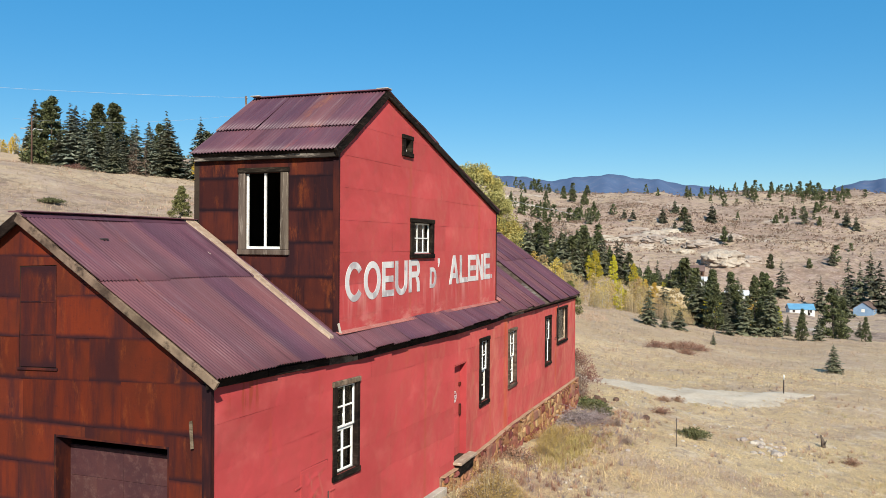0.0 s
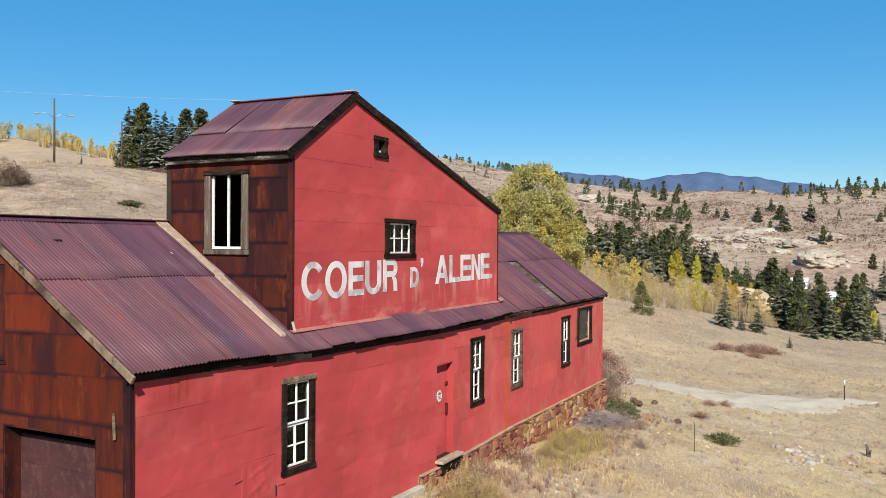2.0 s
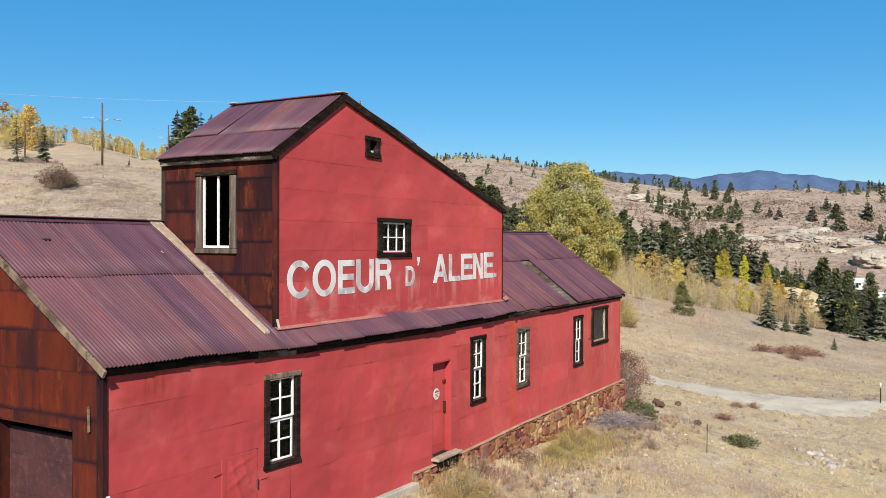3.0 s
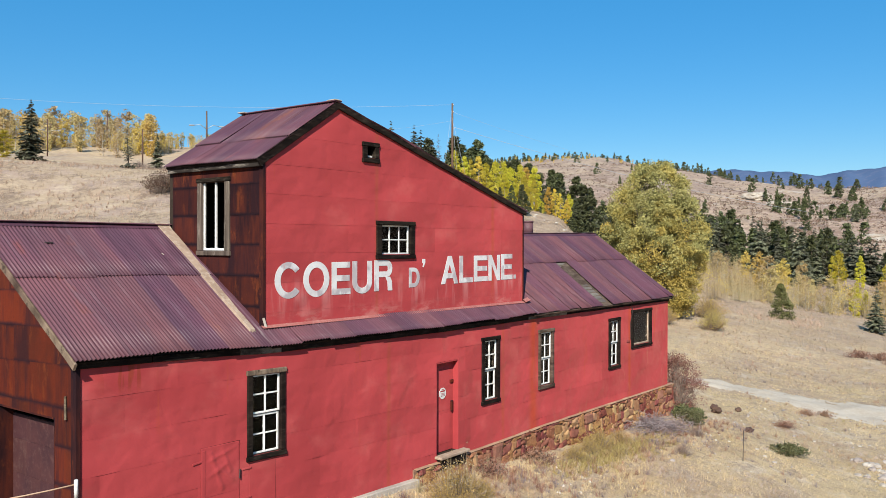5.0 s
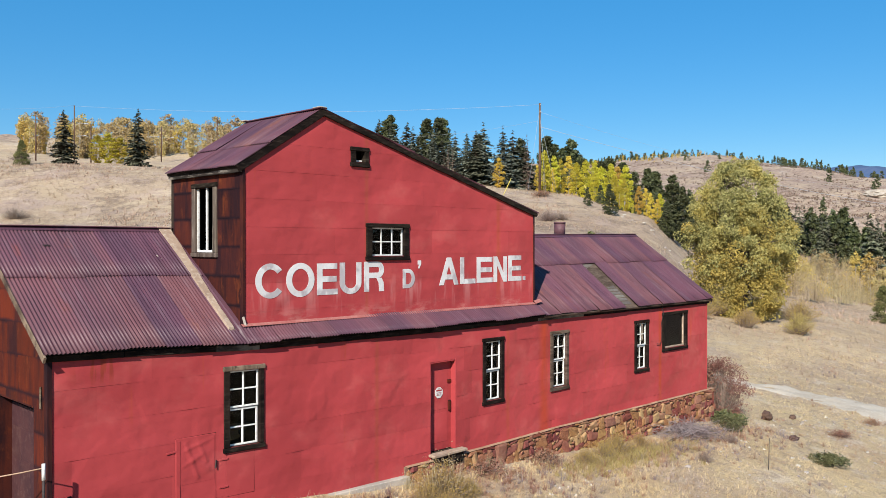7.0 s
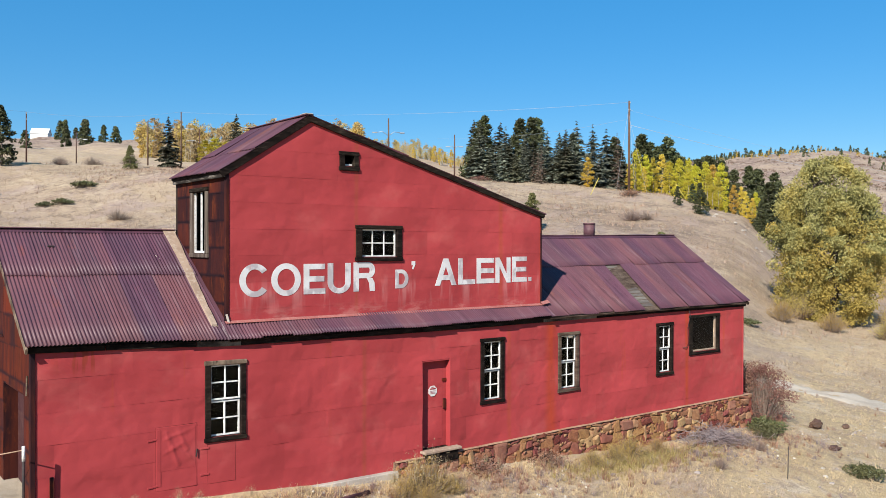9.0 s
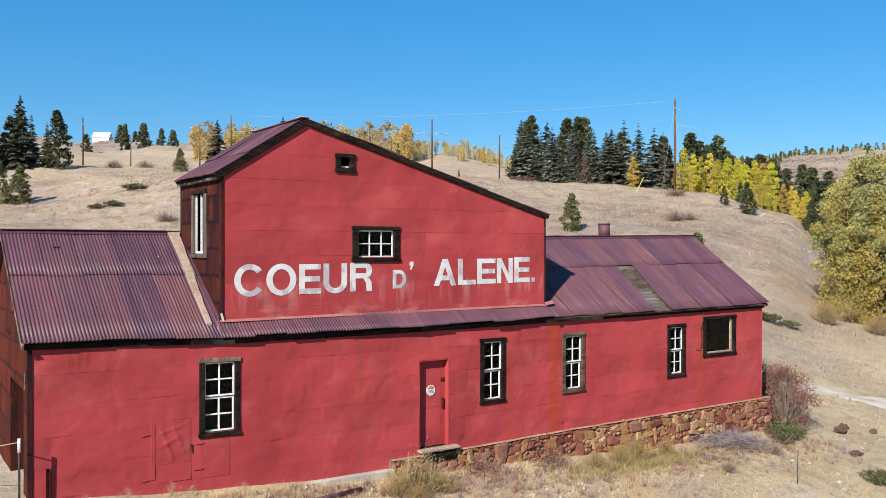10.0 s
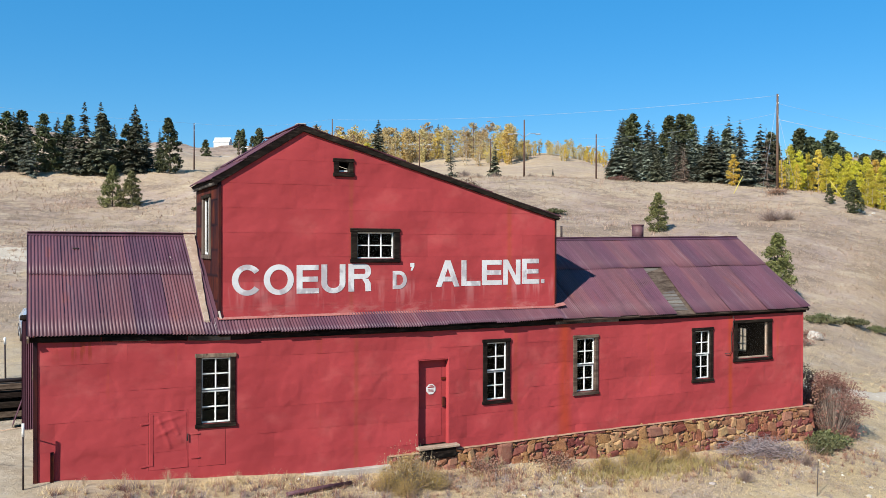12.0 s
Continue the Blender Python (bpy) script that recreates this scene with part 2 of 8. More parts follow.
    nt.links.new(scaled(nt, grain(nt, 5, 3), 0.25, 0.55), p.inputs["Roughness"])
    dents = grain(nt, 0.85, 3, 0.42, (0.9, 1, 1.1))
    creases = ramp(nt, grain(nt, 1.25, 2, 0.4, (0.9, 1, 0.8), turn=32), 0.44, 0.56)
    both = nt.nodes.new("ShaderNodeMath")
    both.operation = 'MULTIPLY_ADD'
    slack = nt.nodes.new("ShaderNodeMapRange")
    slack.inputs[1].default_value, slack.inputs[2].default_value = 3.6, 3.2
    slack.inputs[3].default_value, slack.inputs[4].default_value = 0.25, 1.0
    nt.links.new(sep.outputs[2], slack.inputs[0])
    nt.links.new(times(nt, creases, slack.outputs[0]), both.inputs[0])
    both.inputs[1].default_value = 0.065
    nt.links.new(dents, both.inputs[2])
    relief(nt, p, both.outputs[0], 1.0, 0.15)
    return m


def rusted_sheet(name, hot, cold, dark, streak=0.5):
    """Bare sheet iron gone to rust, in vertical runs, darker near the laps."""
    m, nt, p = start(name, 0.82, 0.0, 0.10)
    r = own(nt)
    sh = nt.nodes.new("ShaderNodeCombineXYZ")
    nt.links.new(scaled(nt, r, 17.0), sh.inputs[0])
    nt.links.new(scaled(nt, r, 9.0), sh.inputs[2])
    col = mixer(nt, hot, cold, ramp(nt, grain(nt, 0.9, 4, 0.6, (1, 1, 0.5), shift=sh.outputs[0]), 0.34, 0.66))
    col = mixer(nt, col, dark, scaled(nt, ramp(nt, grain(nt, 2.2, 5, 0.65, (1, 1, 0.14), shift=sh.outputs[0]), 0.55 - 0.15 * streak, 0.80 - 0.18 * streak), streak))
    col = mixer(nt, col, (0.18, 0.042, 0.012), scaled(nt, ramp(nt, grain(nt, 2.6, 6, 0.75, (1, 1, 0.35), shift=sh.outputs[0]), 0.54, 0.72), 0.6))
    col = mixer(nt, col, (0.030, 0.010, 0.012), scaled(nt, ramp(nt, grain(nt, 11, 6, 0.8), 0.56, 0.70), 0.45))
    # rust bloom along the lapped edges of each sheet
    tc = nt.nodes.new("ShaderNodeTexCoord")
    sep = nt.nodes.new("ShaderNodeSeparateXYZ")
    nt.links.new(tc.outputs["Generated"], sep.inputs[0])
    mid = nt.nodes.new("ShaderNodeMath")
    mid.operation = 'PINGPONG'
    mid.inputs[1].default_value = 0.5
    nt.links.new(sep.outputs[2], mid.inputs[0])
    wav = nt.nodes.new("ShaderNodeMath")
    wav.operation = 'MULTIPLY_ADD'
    nt.links.new(grain(nt, 3.0, 4, 0.6), wav.inputs[0])
    wav.inputs[1].default_value = -0.14
    nt.links.new(mid.outputs[0], wav.inputs[2])
    col = mixer(nt, dark, col, ramp(nt, wav.outputs[0], -0.06, 0.06))
    hs = nt.nodes.new("ShaderNodeHueSaturation")
    nt.links.new(col, hs.inputs["Color"])
    nt.links.new(scaled(nt, r, 0.3, 0.85), hs.inputs["Value"])
    nt.links.new(hs.outputs[0], p.inputs["Base Color"])
    relief(nt, p, grain(nt, 4, 5, 0.6), 0.35, 0.02)
    return m


def roof_sheet_mat(name, along):
    """Oxide-red corrugated iron weathered to purple brown, bleached in bands down the slope."""
    m, nt, p = start(name, 0.55, 0.0, 0.35)
    lean = lambda fast, slow: (fast, slow, slow) if along == "x" else (slow, fast, slow)
    r = own(nt)
    col = mixer(nt, (0.118, 0.045, 0.057), (0.078, 0.034, 0.046), ramp(nt, grain(nt, 0.8, 4, 0.6, lean(1.6, 0.4)), 0.3, 0.7))
    col = mixer(nt, col, (0.172, 0.112, 0.127), scaled(nt, ramp(nt, grain(nt, 4.0, 5, 0.7, lean(2.4, 0.12)), 0.50, 0.74), 0.42))
    col = mixer(nt, col, (0.045, 0.016, 0.024), scaled(nt, ramp(nt, grain(nt, 2.6, 4, 0.65, lean(2.2, 0.09)), 0.54, 0.68), 0.6))
    col = mixer(nt, col, (0.17, 0.045, 0.030), scaled(nt, ramp(nt, grain(nt, 1.2, 5, 0.7, lean(1.5, 0.5)), 0.6, 0.74), 0.55))
    hs = nt.nodes.new("ShaderNodeHueSaturation")
    nt.links.new(col, hs.inputs["Color"])
    nt.links.new(scaled(nt, r, 0.35, 0.82), hs.inputs["Value"])
    nt.links.new(scaled(nt, r, 0.045, 0.474), hs.inputs["Hue"])
    nt.links.new(hs.outputs[0], p.inputs["Base Color"])
    nt.links.new(scaled(nt, grain(nt, 6, 4), 0.3, 0.36), p.inputs["Roughness"])
    relief(nt, p, grain(nt, 8, 4), 0.25, 0.006)
    return m


RED = painted_sheet()
RUST = rusted_sheet("rust_iron", (0.110, 0.0172, 0.0068), (0.062, 0.0132, 0.0072), (0.024, 0.0078, 0.010), 0.8)
RUST_DARK = rusted_sheet("dark_rust_iron", (0.082, 0.017, 0.009), (0.040, 0.010, 0.009), (0.013, 0.0055, 0.008), 0.9)
ROOF = roof_sheet_mat("roof_iron", "x")
HEAD_ROOF = roof_sheet_mat("head_roof_iron", "y")
WOOD_DARK = surface("charred_timber", (0.006, 0.0045, 0.004), (0.019, 0.013, 0.010), (0.12, 0.088, 0.070), 2.0, 9, 0.95, spec=0.05, bump=0.9, depth=0.016, stretch=(0.5, 0.5, 2.2), vary=0.2, amount=0.25)
WOOD_GREY = surface("grey_timber", (0.048, 0.031, 0.022), (0.14, 0.10, 0.074), (0.014, 0.010, 0.008), 3.5, 16, 0.95, spec=0.08, bump=0.7, depth=0.012, stretch=(0.5, 0.5, 2.5), vary=0.2)
WOOD_BROWN = surface("worn_brown_timber", (0.016, 0.012, 0.010), (0.17, 0.135, 0.11), (0.30, 0.25, 0.21), 1.5, 7, 0.95, spec=0.08, bump=0.8, depth=0.014, stretch=(1, 0.35, 1.6), vary=0.2, amount=0.4)
WOOD_SILVER = surface("silvered_timber", (0.20, 0.140, 0.102), (0.055, 0.037, 0.028), (0.016, 0.012, 0.010), 3.0, 11, 0.95, spec=0.08, bump=0.9, depth=0.016, stretch=(1, 0.5, 0.5), vary=0.15, amount=0.9)
SCUFFED = surface("scuffed_black_timber", (0.010, 0.008, 0.007), (0.035, 0.028, 0.024), (0.36, 0.31, 0.26), 2.0, 5, 0.95, spec=0.08, bump=0.8, depth=0.014, stretch=(1, 0.35, 1.6), amount=0.8)
STREAKED = surface("streaked_timber", (0.125, 0.095, 0.075), (0.030, 0.021, 0.017), (0.40, 0.33, 0.27), 4.0, 8, 0.95, spec=0.08, bump=0.9, depth=0.02, stretch=(2.0, 2.0, 0.16), vary=0.15, amount=0.65)
WOOD_TAN = surface("bare_board", (0.45, 0.31, 0.20), (0.36, 0.24, 0.15), (0.20, 0.12, 0.08), 1.5, 14, 0.85, bump=0.4, vary=0.1)
WOOD_POLE = surface("pole_wood", (0.075, 0.038, 0.026), (0.12, 0.07, 0.05), (0.04, 0.024, 0.018), 0.7, 9, 0.9, bump=0.5, vary=0.15)
WHITE = surface("white_paint", (0.70, 0.68, 0.65), (0.54, 0.52, 0.49), (0.24, 0.20, 0.17), 3.0, 18, 0.7, bump=0.3, depth=0.004, amount=0.55)
CONCRETE = surface("pale_concrete", (0.42, 0.36, 0.30), (0.30, 0.26, 0.22), (0.50, 0.45, 0.40), 1.2, 14, 0.9, bump=0.5)
DARK_IRON = surface("black_iron", (0.022, 0.018, 0.018), (0.045, 0.032, 0.030), (0.09, 0.045, 0.03), 3, 20, 0.7, bump=0.3, vary=0.2)
STACK = surface("stack_iron", (0.075, 0.030, 0.040), (0.12, 0.055, 0.06), (0.05, 0.02, 0.02), 3, 15, 0.6, bump=0.3)
GREY_METAL = surface("grey_metal", (0.45, 0.46, 0.47), (0.35, 0.36, 0.37), (0.2, 0.2, 0.2), 2, 20, 0.5, 0.6, bump=0.1)
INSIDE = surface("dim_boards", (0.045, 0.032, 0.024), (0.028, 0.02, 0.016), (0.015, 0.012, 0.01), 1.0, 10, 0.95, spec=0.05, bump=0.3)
STONE = surface("red_stone", (0.30, 0.118, 0.060), (0.21, 0.078, 0.045), (0.42, 0.235, 0.15), 2.6, 18, 0.95, spec=0.1, bump=1.0, depth=0.035, vary=0.34)
MORTAR = surface("lime_mortar", (0.26, 0.15, 0.095), (0.18, 0.10, 0.065), (0.38, 0.26, 0.18), 2.0, 18, 0.95, bump=0.8, depth=0.02)
ROCK = surface("granite", (0.40, 0.335, 0.280), (0.27, 0.215, 0.175), (0.47, 0.41, 0.35), 0.22, 0.9, 0.95, spec=0.1, bump=1.0, depth=0.6, vary=0.15)
PALE_ROCK = surface("pale_rock", (0.40, 0.345, 0.295), (0.28, 0.23, 0.19), (0.50, 0.45, 0.40), 3, 14, 0.9, bump=0.8, depth=0.03, vary=0.2)
BARK = surface("grey_bark", (0.085, 0.062, 0.048), (0.14, 0.11, 0.09), (0.05, 0.035, 0.03), 3, 14, 0.95, bump=0.6, stretch=(1, 1, 0.4))
WEATHERED = surface("weathered_boards", (0.17, 0.145, 0.125), (0.11, 0.09, 0.078), (0.05, 0.055, 0.045), 3.0, 14, 0.95, spec=0.08, bump=0.6, stretch=(0.4, 3, 3), vary=0.25)
ASPEN_BARK = surface("aspen_bark", (0.46, 0.41, 0.34), (0.36, 0.32, 0.26), (0.10, 0.085, 0.07), 3, 9, 0.85, bump=0.3, amount=0.7)
ROADMAT = surface("dirt_track", (0.47, 0.395, 0.31), (0.38, 0.31, 0.235), (0.54, 0.47, 0.39), 0.5, 6, 0.95, bump=0.5, depth=0.03)


def foliage(name, a, b, c, vary=0.12, gloss=0.35, thin=0.25):
    """Leaf or needle colour that differs from clump to clump and from plant to plant."""
    m, nt, p = start(name, 0.6, 0.0, gloss)
    col = mixer(nt, a, b, island(nt))
    col = mixer(nt, col, c, scaled(nt, ramp(nt, grain(nt, 0.45, 3, 0.6), 0.45, 0.7), 0.7))
    hs = nt.nodes.new("ShaderNodeHueSaturation")
    nt.links.new(col, hs.inputs["Color"])
    nt.links.new(scaled(nt, own(nt), 2 * vary, 1 - vary), hs.inputs["Value"])
    nt.links.new(scaled(nt, own(nt), 0.03, 0.485), hs.inputs["Hue"])
    nt.links.new(hs.outputs[0], p.inputs["Base Color"])
    if thin:
        t = nt.nodes.new("ShaderNodeBsdfTranslucent")
        nt.links.new(hs.outputs[0], t.inputs[0])
        mx = nt.nodes.new("ShaderNodeMixShader")
        mx.inputs[0].default_value = thin
        nt.links.new(p.outputs[0], mx.inputs[1])
        nt.links.new(t.outputs[0], mx.inputs[2])
        nt.links.new(mx.outputs[0], nt.nodes["Material Output"].inputs[0])
    return m


SPRUCE = foliage("blue_spruce_needles", (0.033, 0.036, 0.019), (0.165, 0.160, 0.100), (0.072, 0.068, 0.039), 0.35, thin=0.0)
SILVER_SPRUCE = foliage("silvery_needles", (0.045, 0.053, 0.038), (0.26, 0.27, 0.195), (0.085, 0.092, 0.06), 0.25, thin=0.0)
PINE = foliage("pine_needles", (0.025, 0.031, 0.011), (0.105, 0.112, 0.042), (0.046, 0.050, 0.018), 0.3, thin=0.0)
OPEN_SPRUCE = foliage("grey_green_needles", (0.060, 0.062, 0.038), (0.15, 0.145, 0.095), (0.10, 0.085, 0.055), 0.2, thin=0.0)
DEAD = foliage("dead_needles", (0.13, 0.085, 0.060), (0.20, 0.14, 0.10), (0.10, 0.07, 0.05), 0.15, thin=0.0)
GOLD = foliage("golden_leaves", (0.55, 0.36, 0.045), (0.66, 0.46, 0.08), (0.42, 0.33, 0.06), 0.18)
PALE_GOLD = foliage("pale_gold_leaves", (0.46, 0.33, 0.13), (0.40, 0.30, 0.145), (0.33, 0.255, 0.14), 0.15)
DULL_GOLD = foliage("dull_gold_leaves", (0.50, 0.34, 0.085), (0.58, 0.41, 0.11), (0.40, 0.30, 0.10), 0.15)
LIME = foliage("lime_leaves", (0.44, 0.39, 0.036), (0.57, 0.45, 0.042), (0.32, 0.33, 0.035), 0.22)
OLIVE = foliage("turning_leaves", (0.175, 0.160, 0.050), (0.37, 0.315, 0.120), (0.38, 0.262, 0.055), 0.1, thin=0.1)
SAGE = foliage("grey_twigs", (0.22, 0.155, 0.12), (0.32, 0.245, 0.20), (0.24, 0.15, 0.11), 0.15)
RUSSET = foliage("russet_twigs", (0.23, 0.11, 0.072), (0.31, 0.165, 0.11), (0.17, 0.085, 0.062), 0.15)
YOUNG = foliage("young_pine_needles", (0.055, 0.062, 0.018), (0.20, 0.19, 0.060), (0.105, 0.100, 0.032), 0.15, thin=0.0)
JUNIPER = foliage("juniper_green", (0.055, 0.060, 0.022), (0.12, 0.112, 0.045), (0.09, 0.075, 0.034), 0.2, thin=0.0)
STRAW = foliage("dry_grass", (0.63, 0.480, 0.250), (0.73, 0.575, 0.345), (0.52, 0.385, 0.195), 0.05, 0.1, 0.25)
PALE_TWIG = foliage("pale_twigs", (0.36, 0.28, 0.17), (0.46, 0.37, 0.23), (0.30, 0.24, 0.15), 0.12)
DARKBUSH = foliage("dark_russet_leaves", (0.10, 0.058, 0.035), (0.17, 0.10, 0.06), (0.075, 0.06, 0.03), 0.12)
OCHRE = foliage("ochre_brush", (0.36, 0.245, 0.070), (0.47, 0.34, 0.11), (0.30, 0.175, 0.075), 0.12)


def earth():
    """Dry meadow: straw, bare tan soil, brown weeds, pale grit, at three scales."""
    m, nt, p = start("meadow_ground", 0.95, 0.0, 0.15)
    col = mixer(nt, (0.59, 0.440, 0.255), (0.47, 0.345, 0.200), ramp(nt, grain(nt, 0.11, 6, 0.62), 0.34, 0.66))
    col = mixer(nt, col, (0.34, 0.245, 0.195), scaled(nt, ramp(nt, grain(nt, 0.07, 7, 0.75), 0.48, 0.62), 0.5))
    col = mixer(nt, col, (0.58, 0.480, 0.380), scaled(nt, ramp(nt, grain(nt, 0.7, 6, 0.7), 0.50, 0.68), 0.6))
    col = mixer(nt, col, (0.27, 0.195, 0.15), scaled(nt, ramp(nt, grain(nt, 1.6, 7, 0.82), 0.49, 0.62), 0.6))
    col = mixer(nt, col, (0.66, 0.61, 0.54), scaled(nt, ramp(nt, grain(nt, 9.0, 3, 0.7), 0.64, 0.72), 0.7))
    col = mixer(nt, col, (0.15, 0.105, 0.075), scaled(nt, ramp(nt, grain(nt, 14.0, 5, 0.8), 0.56, 0.66), 0.6))
    far = nt.nodes.new("ShaderNodeAttribute")
    far.attribute_name = "brush"
    hill = mixer(nt, (0.33, 0.235, 0.172), (0.24, 0.165, 0.125), ramp(nt, grain(nt, 0.03, 7, 0.7), 0.36, 0.64))
    hill = mixer(nt, hill, (0.43, 0.325, 0.215), scaled(nt, ramp(nt, grain(nt, 0.011, 6, 0.65), 0.44, 0.60), 0.75))
    hill = mixer(nt, hill, (0.21, 0.12, 0.095), scaled(nt, ramp(nt, grain(nt, 0.05, 8, 0.8), 0.52, 0.62), 0.6))
    hill = mixer(nt, hill, (0.15, 0.105, 0.085), scaled(nt, ramp(nt, grain(nt, 0.16, 7, 0.85), 0.47, 0.60), 0.85))
    hill = mixer(nt, hill, (0.44, 0.385, 0.335), scaled(nt, ramp(nt, grain(nt, 0.022, 7, 0.78), 0.58, 0.66), 0.8))
    hill = mixer(nt, hill, (0.17, 0.115, 0.08), scaled(nt, ramp(nt, grain(nt, 1.1, 6, 0.8), 0.50, 0.64), 0.7))
    hill = mixer(nt, hill, (0.37, 0.275, 0.235), scaled(nt, ramp(nt, grain(nt, 0.22, 6, 0.72), 0.48, 0.60), 0.55))
    hill = mixer(nt, hill, (0.52, 0.415, 0.29), scaled(nt, ramp(nt, grain(nt, 0.42, 7, 0.78), 0.52, 0.64), 0.5))
    col = mixer(nt, col, hill, far.outputs["Fac"])
    dirt = nt.nodes.new("ShaderNodeAttribute")
    dirt.attribute_name = "dirt"
    soil = mixer(nt, (0.52, 0.43, 0.33), (0.42, 0.33, 0.24), ramp(nt, grain(nt, 1.3, 6, 0.7), 0.35, 0.65))
    col = mixer(nt, col, soil, dirt.outputs["Fac"])
    nt.links.new(col, p.inputs["Base Color"])
    relief(nt, p, grain(nt, 3.0, 7, 0.8), 0.9, 0.16)
    return m


EARTH = earth()


def glass_pane():
    m, nt, p = start("old_glass", 0.06, 0.0, 0.5)
    p.inputs["Base Color"].default_value = (0.85, 0.9, 0.9, 1)
    p.inputs["Transmission Weight"].default_value = 1.0
    p.inputs["IOR"].default_value = 1.18
    return m


GLASS = glass_pane()
# ---- the lie of the land: height along bearings from a point in front of the building ----
OX, OY = 5.0, -6.0
BEARINGS = {
    -20: ((0, -2.2), (20, -3.0), (50, -4.6), (110, -8.0), (160, -14), (250, -21), (360, -21), (450, -8), (650, 22), (950, 62), (5000, 62)),
    4: ((0, -1.6), (27, -2.6), (50, -3.0), (60, -4.3), (110, -6.8), (125, -7.0), (160, -11), (200, -14), (260, -19), (360, -20), (440, 0), (630, 26), (900, 60), (5000, 60)),
    14: ((0, -1.3), (25, -1.9), (30, -2.1), (39, -2.6), (60, -3.4), (73, -3.3), (95, -3.0), (112, -3.4), (130, -4.6), (150, -4.4), (200, -1.5), (240, -2), (310, -9), (360, -11), (440, 0), (630, 27), (900, 61), (5000, 61)),
    22: ((0, -1.1), (25, -1.15), (33, -1.45), (41, -1.9), (49, -2.3), (69, -1.4), (85, -1.2), (100, -1.6), (120, -1.4), (150, 1), (200, 4), (240, 4), (320, -3), (450, 12), (650, 40), (1000, 92), (5000, 96)),
    27: ((0, -0.9), (20, -0.8), (26, -0.95), (35, -1.0), (50, -1.2), (72, -0.6), (90, 1.0), (110, 2.0), (130, 2), (150, 3), (200, 5), (260, 4), (320, 3), (500, 28), (900, 88), (1300, 139), (5000, 140)),
    31: ((0, -0.9), (20, -0.8), (26, -0.95), (35, -0.8), (50, -0.2), (72, 2.4), (90, 6.0), (107, 8.6), (120, 8.8), (135, 8), (200, 6), (320, 6), (500, 30), (900, 88), (1300, 137), (5000, 140)),
    36: ((0, -0.7), (19, -0.6), (26, -0.6), (34, -0.4), (50, 0.9), (78, 5.4), (98, 9.0), (107, 10.4), (118, 11.8), (130, 12.4), (150, 11.5), (220, 7), (400, 22), (700, 62), (1200, 118), (5000, 120)),
    42: ((0, -0.5), (19, -0.4), (26, -0.3), (34, 0.0), (50, 2.0), (78, 6.5), (98, 9.4), (112, 12.4), (124, 14.2), (150, 15), (220, 18), (400, 30), (700, 62), (1200, 118), (5000, 120)),
    55: ((0, -0.3), (15, -0.05), (26, 0.0), (40, 1.0), (60, 4.5), (84, 8.8), (97, 12.3), (110, 14.0), (150, 16.8), (176, 20.4), (200, 23.8), (250, 31.4), (330, 36), (500, 54), (900, 90), (5000, 90)),
    70: ((0, 0.0), (13.4, 0.25), (30, 0.3), (45, 1.0), (70, 5.0), (93, 8.0), (100, 11.5), (106, 14.2), (112, 15.0), (125, 16.2), (148, 18.3), (200, 22.6), (240, 29), (500, 61), (900, 90), (5000, 90)),
    82: ((0, 0.2), (14, 0.3), (40, 0.2), (55, 1.0), (80, 5.2), (106, 10.2), (114, 11.5), (127, 16.4), (200, 24), (500, 62), (800, 80), (5000, 80)),
    105: ((0, 0.2), (14, 0.3), (40, 0.2), (60, 1.5), (80, 5.0), (106, 10.0), (116, 11.5), (130, 16.0), (200, 24), (500, 78), (800, 100), (5000, 100)),
    200: ((0, -1.0), (60, -1.0), (200, 2), (600, 20), (5000, 40)),
    290: ((0, -2.0), (60, -4.0), (200, -12), (600, -15), (5000, 40)),
}
U_STEP = 0.02


def relief_table():
    us = np.arange(0, math.log1p(5200 / 10.0) + U_STEP, U_STEP)
    rs = 10.0 * np.expm1(us)
    az = np.array(sorted(BEARINGS))
    cols = np.array([np.interp(rs, [p[0] for p in BEARINGS[a]], [p[1] for p in BEARINGS[a]]) for a in az])
    k = np.exp(-0.5 * (np.arange(-6, 7) / 2.2) ** 2)
    k /= k.sum()
    cols = np.array([np.convolve(np.pad(c, 6, mode="edge"), k, mode="valid") for c in cols])
    full = np.arange(-180, 181)
    out = np.zeros((len(full), len(us)))
    ext = np.concatenate((az, [az[0] + 360]))
    cext = np.vstack((cols, cols[:1]))
    for i, a in enumerate(full):
        b = a if a >= az[0] else a + 360
        j = min(np.searchsorted(ext, b, side="right") - 1, len(ext) - 2)
        f = (b - ext[j]) / (ext[j + 1] - ext[j])
        f = 0.5 * f + 0.5 * f * f * (3 - 2 * f)
        out[i] = cext[j] * (1 - f) + cext[j + 1] * f
    return out


TABLE = relief_table()
WAVES = [(0.035 * 1.75 ** i, a, p, q) for i, (a, p, q) in enumerate(zip((3.6, 2.2, 1.3, 0.75, 0.42, 0.25, 0.15, 0.09, 0.055), rng.uniform(0, 6.28, 9), rng.uniform(0, 6.28, 9)))]


def rough_ground(x, y, r):
    """Uneven ground: broken waves, stronger far off, where the hillsides are rugged."""
    z = np.zeros_like(x)
    far = np.clip((r - 90) / 400.0, 0, 1)
    for k, a, p, q in WAVES:
        w = np.sin(k * x + p + 1.7 * np.sin(0.61 * k * y + q)) * np.sin(0.93 * k * y + q + 1.5 * np.sin(0.7 * k * x + p))
        near = min(a, 0.045 if k > 0.3 else 0.14)
        z += w * (near * np.clip(r / 40.0, 0.35, 1) * (1 - far) + a * 0.9 * far)
    return z


